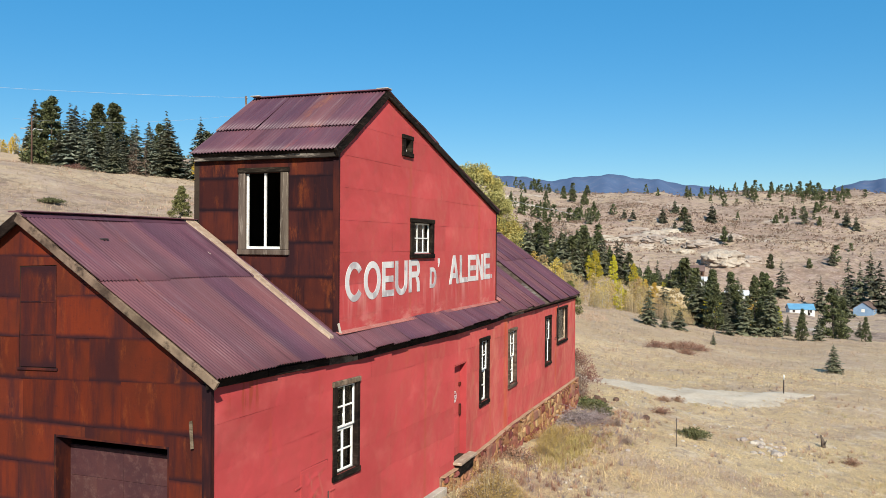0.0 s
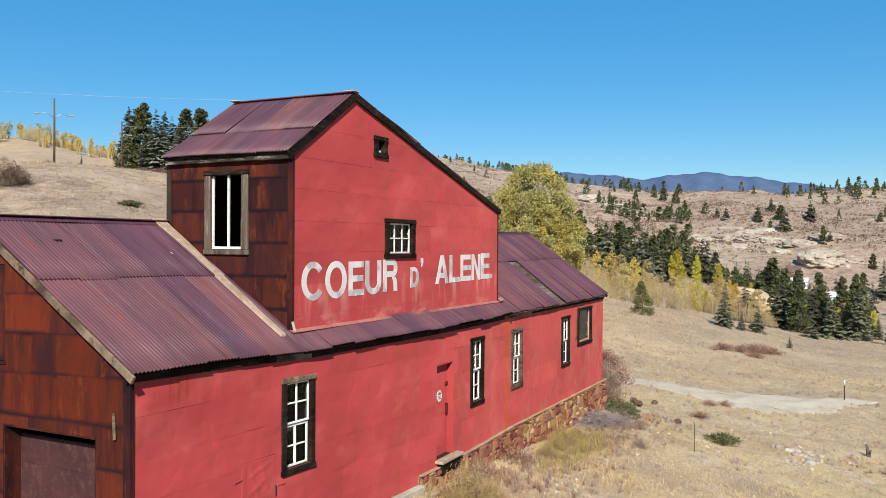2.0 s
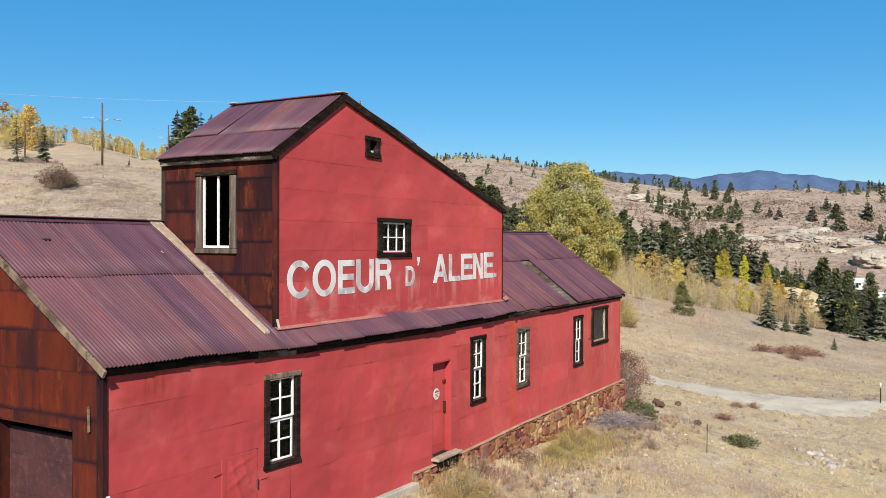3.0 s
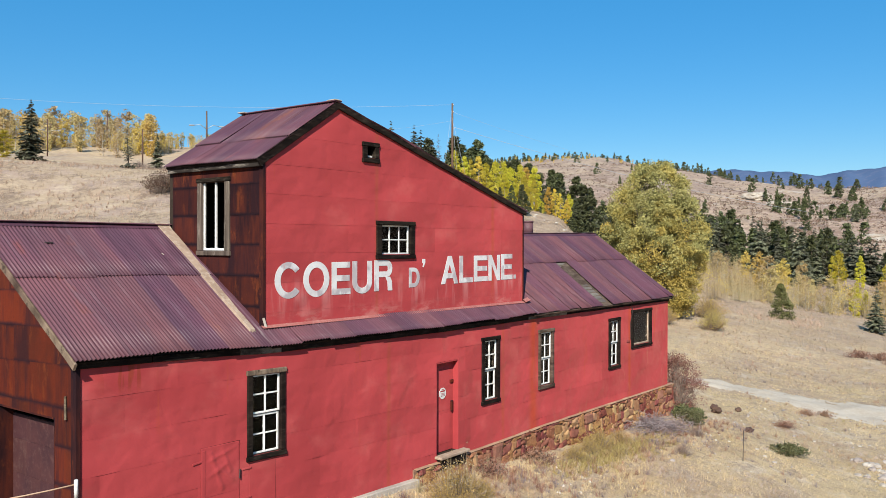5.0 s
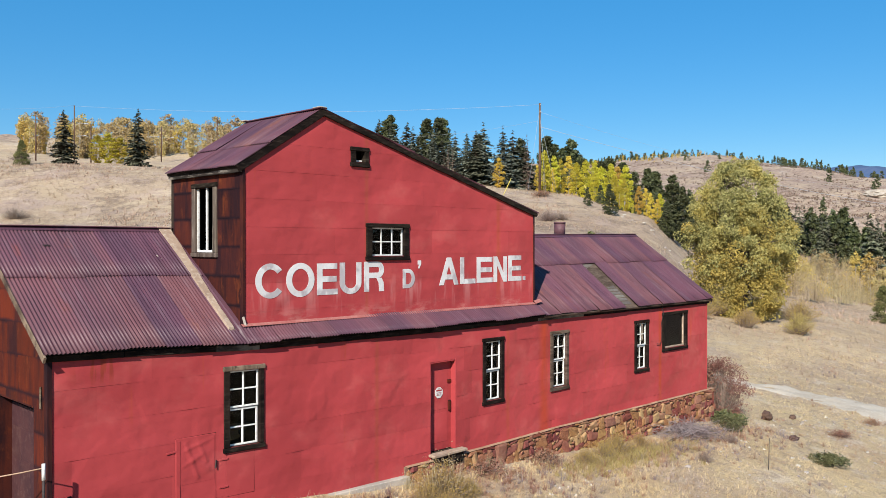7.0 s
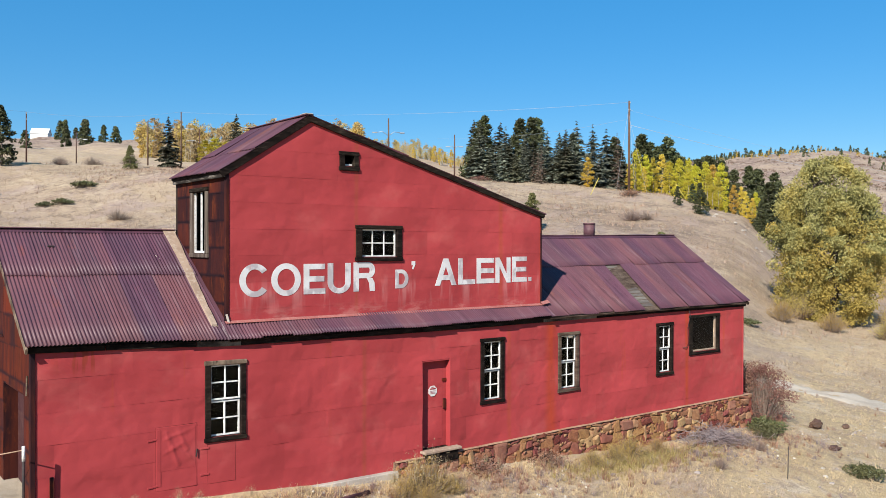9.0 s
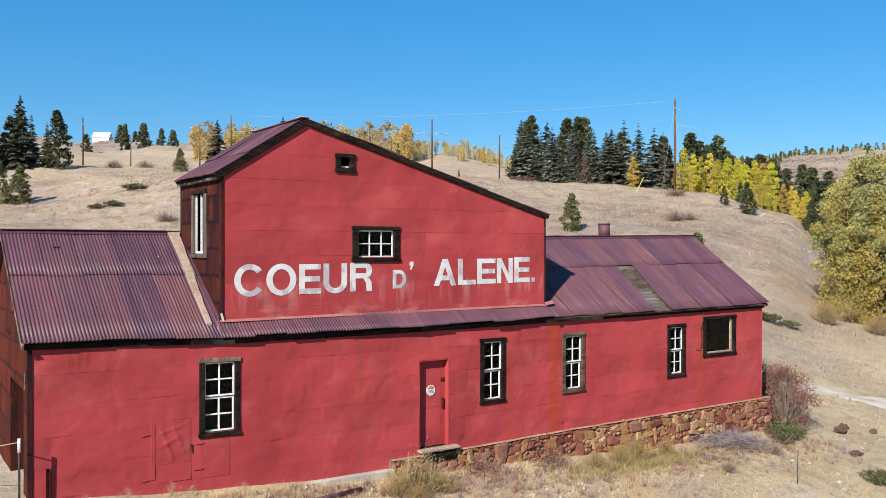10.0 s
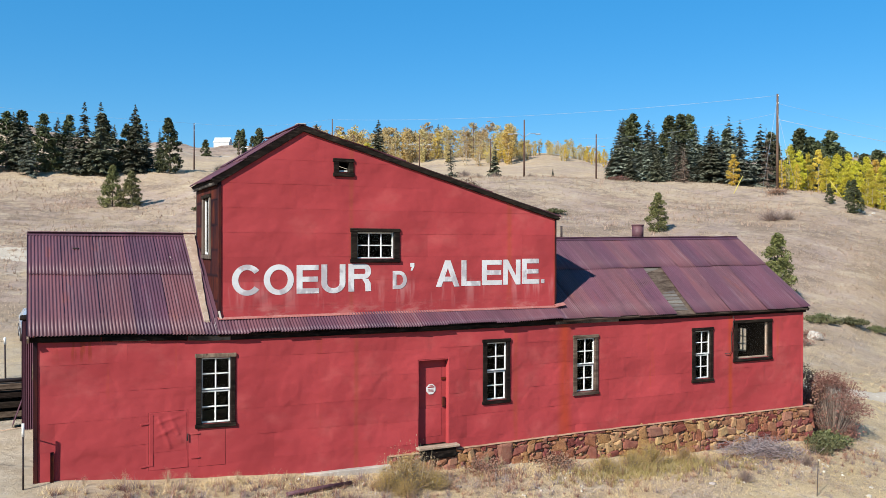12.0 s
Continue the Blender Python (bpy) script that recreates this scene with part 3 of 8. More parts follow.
def ground(x, y):
    x, y = np.asarray(x, float), np.asarray(y, float)
    dx, dy = x - OX, y - OY
    r = np.hypot(dx, dy)
    a = np.degrees(np.arctan2(dy, dx)) + 180.0
    u = np.log1p(r / 10.0) / U_STEP
    i = np.clip(a.astype(int), 0, 359)
    j = np.clip(u.astype(int), 0, TABLE.shape[1] - 2)
    fa, fu = a - i, np.clip(u - j, 0, 1)
    z = (TABLE[i, j] * (1 - fa) + TABLE[i + 1, j] * fa) * (1 - fu) + (TABLE[i, j + 1] * (1 - fa) + TABLE[i + 1, j + 1] * fa) * fu
    return z + rough_ground(x, y, r)


def gz(x, y):
    return float(ground(np.array([x]), np.array([y]))[0])


def sway(x, y, k, s=0.0):
    """A smooth random field in -1..1, for patches and edges."""
    return np.sin(k * x + s + 1.9 * np.sin(0.7 * k * y + 2 * s)) * np.cos(0.9 * k * y - s + 1.6 * np.sin(0.8 * k * x))


def build_ground():
    rs = np.concatenate(([0.0], np.geomspace(2.0, 12.0, 14), np.geomspace(12.4, 140, 170), np.geomspace(143, 4600, 100)))
    az = np.radians(np.concatenate((np.arange(-14, 100, 0.44), np.arange(100, 346, 3.0))))
    R, A = np.meshgrid(rs[1:], az, indexing="ij")
    X, Y = OX + R * np.cos(A), OY + R * np.sin(A)
    Z = ground(X, Y)
    n, m = R.shape
    verts = np.vstack(([[OX, OY, gz(OX, OY)]], np.column_stack((X.ravel(), Y.ravel(), Z.ravel()))))
    idx = 1 + np.arange(n * m).reshape(n, m)
    nxt = np.roll(idx, -1, axis=1)
    quads = np.stack((idx[:-1], idx[1:], nxt[1:], nxt[:-1]), axis=-1).reshape(-1, 4)
    me = raw_mesh("ground", verts, quads)
    bm = bmesh.new()
    bm.from_mesh(me)
    bm.verts.ensure_lookup_table()
    for j in range(m):
        bm.faces.new((bm.verts[0], bm.verts[1 + j], bm.verts[1 + (j + 1) % m]))
    for f in bm.faces:
        f.smooth = True
    bm.to_mesh(me)
    bm.free()
    x, y = verts[:, 0], verts[:, 1]
    r = np.hypot(x - OX, y - OY)
    brush = np.clip((r - 28) / 130, 0, 1)
    north = np.clip((np.degrees(np.arctan2(y - OY, x - OX)) - 24) / 10, 0, 1)
    bank = 0.88 * np.clip((r - 22) / 36, 0, 1) - 0.42 * np.clip((r - 112) / 20, 0, 1) + 0.54 * np.clip((r - 270) / 120, 0, 1)
    brush = brush * (1 - north) + bank * north
    dirt = np.clip(1.3 - np.hypot((x - 6.0) / 5.5, (y - 14.0) / 14.0) + 0.25 * sway(x, y, 0.5), 0, 1)
    me.attributes.new("brush", 'FLOAT', 'POINT').data.foreach_set("value", brush.astype(np.float32))
    me.attributes.new("dirt", 'FLOAT', 'POINT').data.foreach_set("value", dirt.astype(np.float32))
    ob = hang("ground", me, EARTH, None)
    tagged(ob, "dry straw-coloured meadow and brown hillsides rising behind", "ground", kind="structure")


build_ground()


def track(name, pts, widths, label, cat):
    """A worn dirt way that lies on the ground, with ragged edges."""
    P = np.array(pts, float)
    t = np.linspace(0, len(P) - 1, len(P) * 14)
    cx, cy, w = (np.interp(t, np.arange(len(P)), v) for v in (P[:, 0], P[:, 1], np.array(widths, float)))
    k = np.ones(9) / 9
    cx, cy = (np.convolve(np.pad(v, 4, mode="edge"), k, mode="valid") for v in (cx, cy))
    tx, ty = np.gradient(cx), np.gradient(cy)
    ln = np.hypot(tx, ty)
    nx, ny = -ty / ln, tx / ln
    s = np.linspace(-0.5, 0.5, 13)
    rag = 1 + 0.06 * np.sin(t * 2.3) + 0.07 * np.sin(t * 6.1 + 1) + 0.09 * np.sin(t * 17.0) + 0.06 * np.sin(t * 43.0 + 2)
    X = cx[:, None] + nx[:, None] * s * (w * rag)[:, None]
    Y = cy[:, None] + ny[:, None] * s * (w * rag)[:, None]
    Z = ground(X, Y) + 0.015 * (1 - (np.abs(s) * 2) ** 3)[None] + 0.012 - 0.05 * (np.abs(s) > 0.49)[None]
    n, m = X.shape
    idx = np.arange(n * m).reshape(n, m)
    quads = np.stack((idx[:-1, :-1], idx[1:, :-1], idx[1:, 1:], idx[:-1, 1:]), axis=-1).reshape(-1, 4)
    me = raw_mesh(name, np.column_stack((X.ravel(), Y.ravel(), Z.ravel())), quads)
    ob = hang(name, me, ROADMAT, None)
    return tagged(ob, label, cat, kind="structure")


track("road", ((36, 14.5), (40, 13.6), (43.6, 11.6), (45.0, 9.6), (45.2, 7.7), (45.6, 5.6), (45.9, 3.4), (47.0, 1.3), (49.3, -0.4), (51.0, -2.6)), (1.6, 1.8, 1.9, 2.2, 3.4, 5.2, 6.2, 5.4, 2.8, 0.5), "pale worn dirt track across the dry meadow", "dirt road")

track("road", ((22, 58), (15, 62.5), (9.5, 68.5), (6, 71.5), (-3, 77), (-14, 82)), (2.5, 3.6, 5.0, 5.2, 4.6, 4.0), "pale dirt track climbing behind the building", "dirt road")
track("road", ((56, 99), (63, 97), (70, 94), (77, 90), (84, 84)), (3.0, 4.2, 4.5, 4.0, 2.0), "pale dirt road on the upper terrace", "dirt road")

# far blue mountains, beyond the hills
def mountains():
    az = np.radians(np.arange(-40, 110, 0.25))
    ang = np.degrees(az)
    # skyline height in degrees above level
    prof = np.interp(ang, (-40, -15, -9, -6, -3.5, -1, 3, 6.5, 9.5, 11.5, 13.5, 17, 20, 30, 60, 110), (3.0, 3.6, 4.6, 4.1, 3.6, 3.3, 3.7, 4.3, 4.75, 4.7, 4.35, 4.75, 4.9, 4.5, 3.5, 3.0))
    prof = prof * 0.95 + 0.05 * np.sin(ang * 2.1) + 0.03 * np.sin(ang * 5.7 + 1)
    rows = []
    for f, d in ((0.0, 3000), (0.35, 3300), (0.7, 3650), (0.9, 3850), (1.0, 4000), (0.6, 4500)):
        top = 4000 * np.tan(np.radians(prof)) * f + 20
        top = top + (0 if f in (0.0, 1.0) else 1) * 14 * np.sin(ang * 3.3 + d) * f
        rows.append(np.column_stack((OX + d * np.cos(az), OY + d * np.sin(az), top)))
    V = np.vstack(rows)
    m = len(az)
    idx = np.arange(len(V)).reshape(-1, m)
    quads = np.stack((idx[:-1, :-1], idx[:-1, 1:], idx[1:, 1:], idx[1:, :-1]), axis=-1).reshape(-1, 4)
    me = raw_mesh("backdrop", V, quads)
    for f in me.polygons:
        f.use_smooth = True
    # the blue haze of distance is put into the forest's base colour
    mt = surface("hazed_forest", (0.075, 0.115, 0.20), (0.065, 0.10, 0.18), (0.16, 0.16, 0.22), 0.004, 0.02, 1.0, spec=0.0, bump=0.0, amount=0.35)
    tagged(hang("backdrop", me, mt, None), "forested mountains on the horizon, coloured blue with haze", "mountains", kind="structure")


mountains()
# ---- the mill building ----
X0, X1 = 9.27, 31.98          # ends of the long range
Y0, YB = 6.70, 13.60          # front and back walls
TX0, TX1, TY, TYB = 13.12, 22.40, 7.02, 9.95   # head house
PEAK_X, PEAK_Z = 15.06, 8.10
EAVE_Y, EAVE_Z, PITCH = 6.53, 3.285, 0.645
RIDGE_Y = 10.15
RIDGE_Z = EAVE_Z + PITCH * (RIDGE_Y - EAVE_Y)
T_LEFT, T_RIGHT = 6.84, 6.08   # head house eaves

mill = thing("mine_building", (20.6, 10.1, 0.0), "old red-painted sheet-iron mine building with a raised head house", "building")

OLD_RED = surface("old_door_red", (0.30, 0.042, 0.040), (0.24, 0.034, 0.034), (0.34, 0.085, 0.075), 1.5, 12, 0.8, spec=0.1, bump=0.3)
FADED = surface("faded_door_iron", (0.062, 0.022, 0.022), (0.040, 0.015, 0.018), (0.10, 0.050, 0.045), 1.6, 9, 0.75, spec=0.2, bump=0.4, vary=0.12)
CHALK = surface("chalky_red", (0.34, 0.13, 0.11), (0.28, 0.085, 0.075), (0.42, 0.26, 0.22), 2.0, 14, 0.9, spec=0.1, bump=0.3)
# openings: x0, x1, z0, z1
W_TALL = {"a": (12.64, 13.33, 1.27, 2.76), "b": (19.97, 20.62, 1.24, 2.76), "c": (22.94, 23.60, 1.22, 2.72), "d": (27.31, 27.95, 1.28, 2.74)}
W_SQUARE = (29.04, 30.42, 1.80, 2.90)
DOOR = (17.98, 18.87, 0.22, 2.43)
W_UP = (16.47, 17.50, 5.00, 5.66)
VENT = (15.99, 16.28, 7.13, 7.38)
T_WIN = (8.14, 8.93, 5.09, 6.48)       # in y, on the head house's end
G_DOOR = (7.50, 9.52, -0.6, 2.44)      # in y, on the gable end
END_WIN = (9.12, 9.54, 1.60, 2.42)     # in y, on the far end


def wall(name, axis, at, thick, u0, u1, z0, z1, holes, clips, parent, material, label=""):
    """A wall with thickness, cut by its openings. axis 'y': it runs along x at y=at. clips: planes (point, normal) of the roof."""
    us = sorted({u0, u1, *[h[0] for h in holes], *[h[1] for h in holes]})
    zs = sorted({z0, z1, *[h[2] for h in holes], *[h[3] for h in holes]})
    us, zs = [u for u in us if u0 <= u <= u1], [z for z in zs if z0 <= z <= z1]
    bm = bmesh.new()
    for a, b in zip(us, us[1:]):
        for c, d in zip(zs, zs[1:]):
            um, zm = (a + b) / 2, (c + d) / 2
            if any(h[0] < um < h[1] and h[2] < zm < h[3] for h in holes):
                continue
            if axis == 'y':
                add_box(bm, a, b, at, at + thick, c, d)
            else:
                add_box(bm, at, at + thick, a, b, c, d)
    bmesh.ops.remove_doubles(bm, verts=bm.verts, dist=1e-4)
    seen = {}
    for f in bm.faces:
        seen.setdefault(tuple(round(v, 3) for v in f.calc_center_median()), []).append(f)
    bmesh.ops.delete(bm, geom=[f for fs in seen.values() if len(fs) > 1 for f in fs], context='FACES')
    for co, no in clips:
        geom = list(bm.verts) + list(bm.edges) + list(bm.faces)
        cut = bmesh.ops.bisect_plane(bm, geom=geom, plane_co=co, plane_no=no, clear_outer=True)
        bmesh.ops.holes_fill(bm, edges=[e for e in cut["geom_cut"] if isinstance(e, bmesh.types.BMEdge)], sides=0)
    bmesh.ops.recalc_face_normals(bm, faces=bm.faces)
    return part(name, bm, material, parent, label)


def sheets(parent, material, axis, at, out, u0, u1, z0, z1, holes, clips, row=0.60, length=2.6, seed=1, first=None, wob=0.010):
    """Iron sheets nailed over a wall, lapped like shingles; each is an object of its own. out: -1 faces the low side."""
    r = random.Random(seed)
    z, k = z1, 0
    while z > z0 + 0.02:
        h = (first if k == 0 and first else row) * r.uniform(0.985, 1.015)
        lo = max(z - h, z0)
        u = u0 - (r.uniform(0.2, 0.9) * length if k % 2 else r.uniform(0.0, 0.5) * length)
        while u < u1 - 0.02:
            v = u + length * r.uniform(0.9, 1.1)
            a, b = max(u, u0), min(v, u1)
            if u1 - b < 0.25:
                b = v = u1
            if b - a > 0.06:
                sheet(parent, material, axis, at, out, a, b, lo - 0.02, z, holes, clips, r, wob)
            u = v
        z = lo
        k += 1


def sheet(parent, material, axis, at, out, a, b, c, d, holes, clips, r, wob):
    us = {a, b, *[q for h in holes for q in h[:2] if a < q < b]}
    zs = {c, d, *[q for h in holes for q in h[2:4] if c < q < d]}
    n = max(2, round((b - a) / 0.42))
    for i in range(1, n):
        q = a + (b - a) * i / n
        if min(abs(q - u) for u in us) > 0.1:
            us.add(q)
    q = (c + d) / 2
    if min(abs(q - u) for u in zs) > 0.1:
        zs.add(q)
    us, zs = sorted(us), sorted(zs)
    bm = bmesh.new()
    grid = {}
    tilt = r.uniform(0.002, 0.004)
    lift = r.uniform(0.000, 0.001)

    def vert(i, j, back=False):
        key = (i, j, back)
        if key not in grid:
            u, z = us[i], zs[j]
            f = (d - z) / max(d - c, 1e-3)
            off = 0.004 + lift + tilt * f
            if 0 < i < len(us) - 1 and not back:
                off += wob * (0.5 + noise.noise(Vector((u * 1.3, z * 1.7, at)))) + 0.3 * wob * noise.noise(Vector((u * 4, z * 5, 3)))
            if back:
                off = 0.001
            sag = 0.014 * noise.noise(Vector((u * 0.6, z * 3, 7.7)))
            off = max(off, 0.001)
            grid[key] = bm.verts.new((u, at + out * off, z + sag) if axis == 'y' else (at + out * off, u, z + sag))
        return grid[key]

    for i in range(len(us) - 1):
        for j in range(len(zs) - 1):
            um, zm = (us[i] + us[i + 1]) / 2, (zs[j] + zs[j + 1]) / 2
            if any(h[0] < um < h[1] and h[2] < zm < h[3] for h in holes):
                continue
            bm.faces.new((vert(i, j), vert(i + 1, j), vert(i + 1, j + 1), vert(i, j + 1)))
            if j == 0:
                bm.faces.new((vert(i, 0, True), vert(i + 1, 0, True), vert(i + 1, 0), vert(i, 0)))
    for co, no in clips:
        bmesh.ops.bisect_plane(bm, geom=list(bm.verts) + list(bm.edges) + list(bm.faces), plane_co=co, plane_no=no, clear_outer=True)
    if not bm.faces:
        bm.free()
        return
    bm.faces.index_update()
    bmesh.ops.recalc_face_normals(bm, faces=bm.faces)
    for f in bm.faces:
        f.smooth = True
    for f in bm.faces:
        n = f.normal
        if abs(n.z) > 0.6:
            f.smooth = False
            for e in f.edges:
                e.smooth = False
    for piece in islands(bm):
        part("sheet", piece, material, parent)


def islands(bm):
    """Splits what the openings have cut apart."""
    left = set(bm.faces)
    groups = []
    while left:
        stack, grp = [left.pop()], []
        while stack:
            f = stack.pop()
            grp.append(f)
            for e in f.edges:
                for g in e.link_faces:
                    if g in left:
                        left.remove(g)
                        stack.append(g)
        groups.append([f.index for f in grp])
    if len(groups) == 1:
        return [bm]
    out = []
    for grp in groups:
        b = bm.copy()
        keep = set(grp)
        bmesh.ops.delete(b, geom=[f for f in b.faces if f.index not in keep], context='FACES')
        out.append(b)
    bm.free()
    return out


def roof_z(y):
    return EAVE_Z + PITCH * (y - EAVE_Y)


# planes that cut walls under the roofs
UNDER_FRONT = ((0, EAVE_Y, EAVE_Z - 0.10), (0, -PITCH, 1))
UNDER_BACK = ((0, 2 * RIDGE_Y - EAVE_Y, EAVE_Z - 0.10), (0, PITCH, 1))
KL = (PEAK_Z - T_LEFT) / (PEAK_X - TX0)
KR = (PEAK_Z - T_RIGHT) / (TX1 - PEAK_X)
UNDER_L = ((PEAK_X, 0, PEAK_Z), (-KL, 0, 1))
UNDER_R = ((PEAK_X, 0, PEAK_Z), (KR, 0, 1))

front_holes = [*W_TALL.values(), W_SQUARE, DOOR]
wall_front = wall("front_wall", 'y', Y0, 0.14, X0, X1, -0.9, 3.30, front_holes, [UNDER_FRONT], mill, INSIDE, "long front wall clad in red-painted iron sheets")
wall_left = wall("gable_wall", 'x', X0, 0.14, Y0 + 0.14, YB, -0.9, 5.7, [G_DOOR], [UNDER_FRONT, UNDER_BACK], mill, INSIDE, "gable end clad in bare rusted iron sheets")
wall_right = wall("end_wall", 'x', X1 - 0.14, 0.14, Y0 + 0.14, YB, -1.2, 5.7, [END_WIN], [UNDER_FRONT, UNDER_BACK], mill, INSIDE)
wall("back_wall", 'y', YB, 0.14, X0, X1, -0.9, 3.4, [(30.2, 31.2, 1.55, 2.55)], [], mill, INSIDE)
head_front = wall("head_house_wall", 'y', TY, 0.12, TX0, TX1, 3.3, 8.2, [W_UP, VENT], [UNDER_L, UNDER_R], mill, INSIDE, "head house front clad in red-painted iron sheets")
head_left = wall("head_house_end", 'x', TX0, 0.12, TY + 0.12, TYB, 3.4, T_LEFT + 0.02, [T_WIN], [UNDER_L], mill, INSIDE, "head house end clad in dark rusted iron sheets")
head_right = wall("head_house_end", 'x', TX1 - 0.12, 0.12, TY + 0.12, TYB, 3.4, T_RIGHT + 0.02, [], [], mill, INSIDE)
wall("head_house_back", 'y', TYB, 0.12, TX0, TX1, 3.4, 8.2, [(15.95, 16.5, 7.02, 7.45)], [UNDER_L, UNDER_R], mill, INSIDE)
part("floor", box(X0 + 0.14, X1 - 0.14, Y0 + 0.14, YB, -0.1, 0.06), INSIDE, mill)

HATCH, PATCH = (11.53, 12.38, 0.32, 1.61), (12.60, 13.21, 0.30, 1.17)
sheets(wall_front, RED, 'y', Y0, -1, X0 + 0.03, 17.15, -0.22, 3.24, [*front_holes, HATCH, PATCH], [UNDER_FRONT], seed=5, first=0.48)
sheets(wall_front, RED, 'y', Y0, -1, 17.15, X1, 0.10, 3.24, front_holes, [UNDER_FRONT], seed=8, first=0.52)
sheets(head_front, RED, 'y', TY, -1, TX0 + 0.02, TX1, 3.52, 8.12, [W_UP, VENT], [UNDER_L, UNDER_R], seed=11, first=0.72, length=3.1, row=0.585, wob=0.0015)
GABLE_HATCH = (9.48, 10.18, 3.36, 4.84)
sheets(wall_left, RUST, 'x', X0, -1, Y0 + 0.10, YB, -0.5, 5.62, [G_DOOR, GABLE_HATCH], [UNDER_FRONT, UNDER_BACK], seed=4, length=1.9, first=0.62)
sheets(head_left, RUST_DARK, 'x', TX0, -1, TY + 0.06, TYB, 3.5, T_LEFT, [T_WIN], [UNDER_L], seed=9, length=1.0, first=0.42)
sheets(head_right, RUST_DARK, 'x', TX1, 1, TY, TYB, 3.5, T_RIGHT, [], [], seed=14, length=1.6)
sheets(wall_right, RED, 'x', X1, 1, Y0, YB, 0.1, 5.6, [END_WIN], [UNDER_FRONT, UNDER_BACK], seed=15)

# corner strips
part("corner_strip", box(X0 - 0.035, X0 + 0.05, Y0 - 0.035, Y0 + 0.10, -0.4, 3.20, 0.006), RUST_DARK, mill, "dark folded iron corner strip")
part("corner_strip", box(TX0 - 0.030, TX0 + 0.035, TY - 0.030, TY + 0.08, 3.55, 6.86, 0.006), RUST_DARK, mill)
part("corner_strip", box(TX1 - 0.03, TX1 + 0.025, TY - 0.022, TY + 0.06, 3.6, 6.06, 0.006), RUST_DARK, mill)
part("corner_strip", box(X1 - 0.03, X1 + 0.025, Y0 - 0.022, Y0 + 0.06, 0.1, 3.22, 0.006), RED, mill)


def corrugated(parent, material, origin, across, down, width, length, pitch=0.072, high=0.034, bend=0.0, seed=0):
    """One corrugated iron sheet: origin at its top corner, across and down unit vectors."""
    r = random.Random(seed)
    o, a, d = Vector(origin), Vector(across), Vector(down)
    n = a.cross(d).normalized()
    if n.z < 0:
        n = -n
    k = max(4, round(width / pitch) * 4)
    rows = 3
    bm = bmesh.new()
    warp = [r.uniform(-1, 1) * bend for _ in range(3)]
    grid = []
    for j in range(rows + 1):
        t = j / rows
        line = []
        for i in range(k + 1):
            u = width * i / k
            h = high * 0.5 * (1 + math.cos(2 * math.pi * u / pitch)) if i else high
            lift = warp[0] * t * t + warp[1] * (u / width) * t
            q = o + a * u + d * (length * t)
            line.append(bm.verts.new(q + n * (h + lift + 0.012 * t + 0.022 * noise.noise(Vector((q.x * 0.7, q.y * 0.5, 4.0))))))
        grid.append(line)
    for l0, l1 in zip(grid, grid[1:]):
        for i in range(k):
            f = bm.faces.new((l0[i], l0[i + 1], l1[i + 1], l1[i]))
            f.smooth = True
    ext = bmesh.ops.extrude_edge_only(bm, edges=[e for e in bm.edges if e.is_boundary and e.verts[0] in grid[-1] and e.verts[1] in grid[-1]])
    for v in [g for g in ext["geom"] if isinstance(g, bmesh.types.BMVert)]:
        v.co -= n * 0.004
    bmesh.ops.recalc_face_normals(bm, faces=bm.faces)
    return part("roofing_sheet", bm, material, parent)


def slope_sheets(parent, x0, x1, top, bottom, splits, seed, skip=None, wide=0.72, bend=0.006):
    """Roofing on a slope that runs along x from top (y, z) to bottom (y, z), in courses that lap downhill."""
    r = random.Random(seed)
    t, b = Vector((0, *top)), Vector((0, *bottom))
    d = (b - t)
    L = d.length
    d.normalize()
    for ci, (f0, f1) in enumerate(splits):
        x = x0
        i = 0
        while x < x1 - 0.05:
            w = min(wide, x1 - x)
            if x1 - x - w < 0.12:
                w = x1 - x
            if not (skip and skip(x, x + w, ci)):
                p = t + d * (L * f0)
                jag = r.uniform(-0.02, 0.035)
                corrugated(parent, ROOF, (x, p.y, p.z + 0.010 * (ci == 0) + 0.004 * (i % 2)), (1, 0, 0), d, w + 0.02, L * (f1 - f0) + 0.04 + jag, bend=bend * r.uniform(0.3, 2.2), seed=r.randrange(9999))
            x += w
            i += 1


roof_left = part("roof", beam((X0 - 0.10, 8.3, roof_z(8.3) - 0.055), (13.05, 8.3, roof_z(8.3) - 0.055), 2 * (8.3 - EAVE_Y) * 1.0, 0.05, up=(0, -PITCH, 1), worn=0), WOOD_DARK, mill, "low roof of purple-brown corrugated iron")
roof_mid = part("roof", beam((13.05, 6.79, roof_z(6.79) - 0.055), (TX1, 6.79, roof_z(6.79) - 0.055), 0.5, 0.05, up=(0, -PITCH, 1), worn=0), WOOD_DARK, mill, "narrow strip of corrugated iron roof below the head house")
roof_right = part("roof", beam((TX1, 8.38, roof_z(8.38) - 0.055), (X1 + 0.10, 8.38, roof_z(8.38) - 0.055), 2 * (8.38 - EAVE_Y) * 1.17, 0.05, up=(0, -PITCH, 1), worn=0), WOOD_GREY, mill, "low roof of weathered corrugated iron, one sheet missing")
for xa, xb in ((X0 - 0.1, 22.44), (22.48, X1 + 0.1)):
    part("roof", beam((xa, 12.0, 2 * RIDGE_Z - roof_z(12.0) - 0.075), (xb, 12.0, 2 * RIDGE_Z - roof_z(12.0) - 0.075), 4.45, 0.05, up=(0, PITCH, 1), worn=0), ROOF, mill)
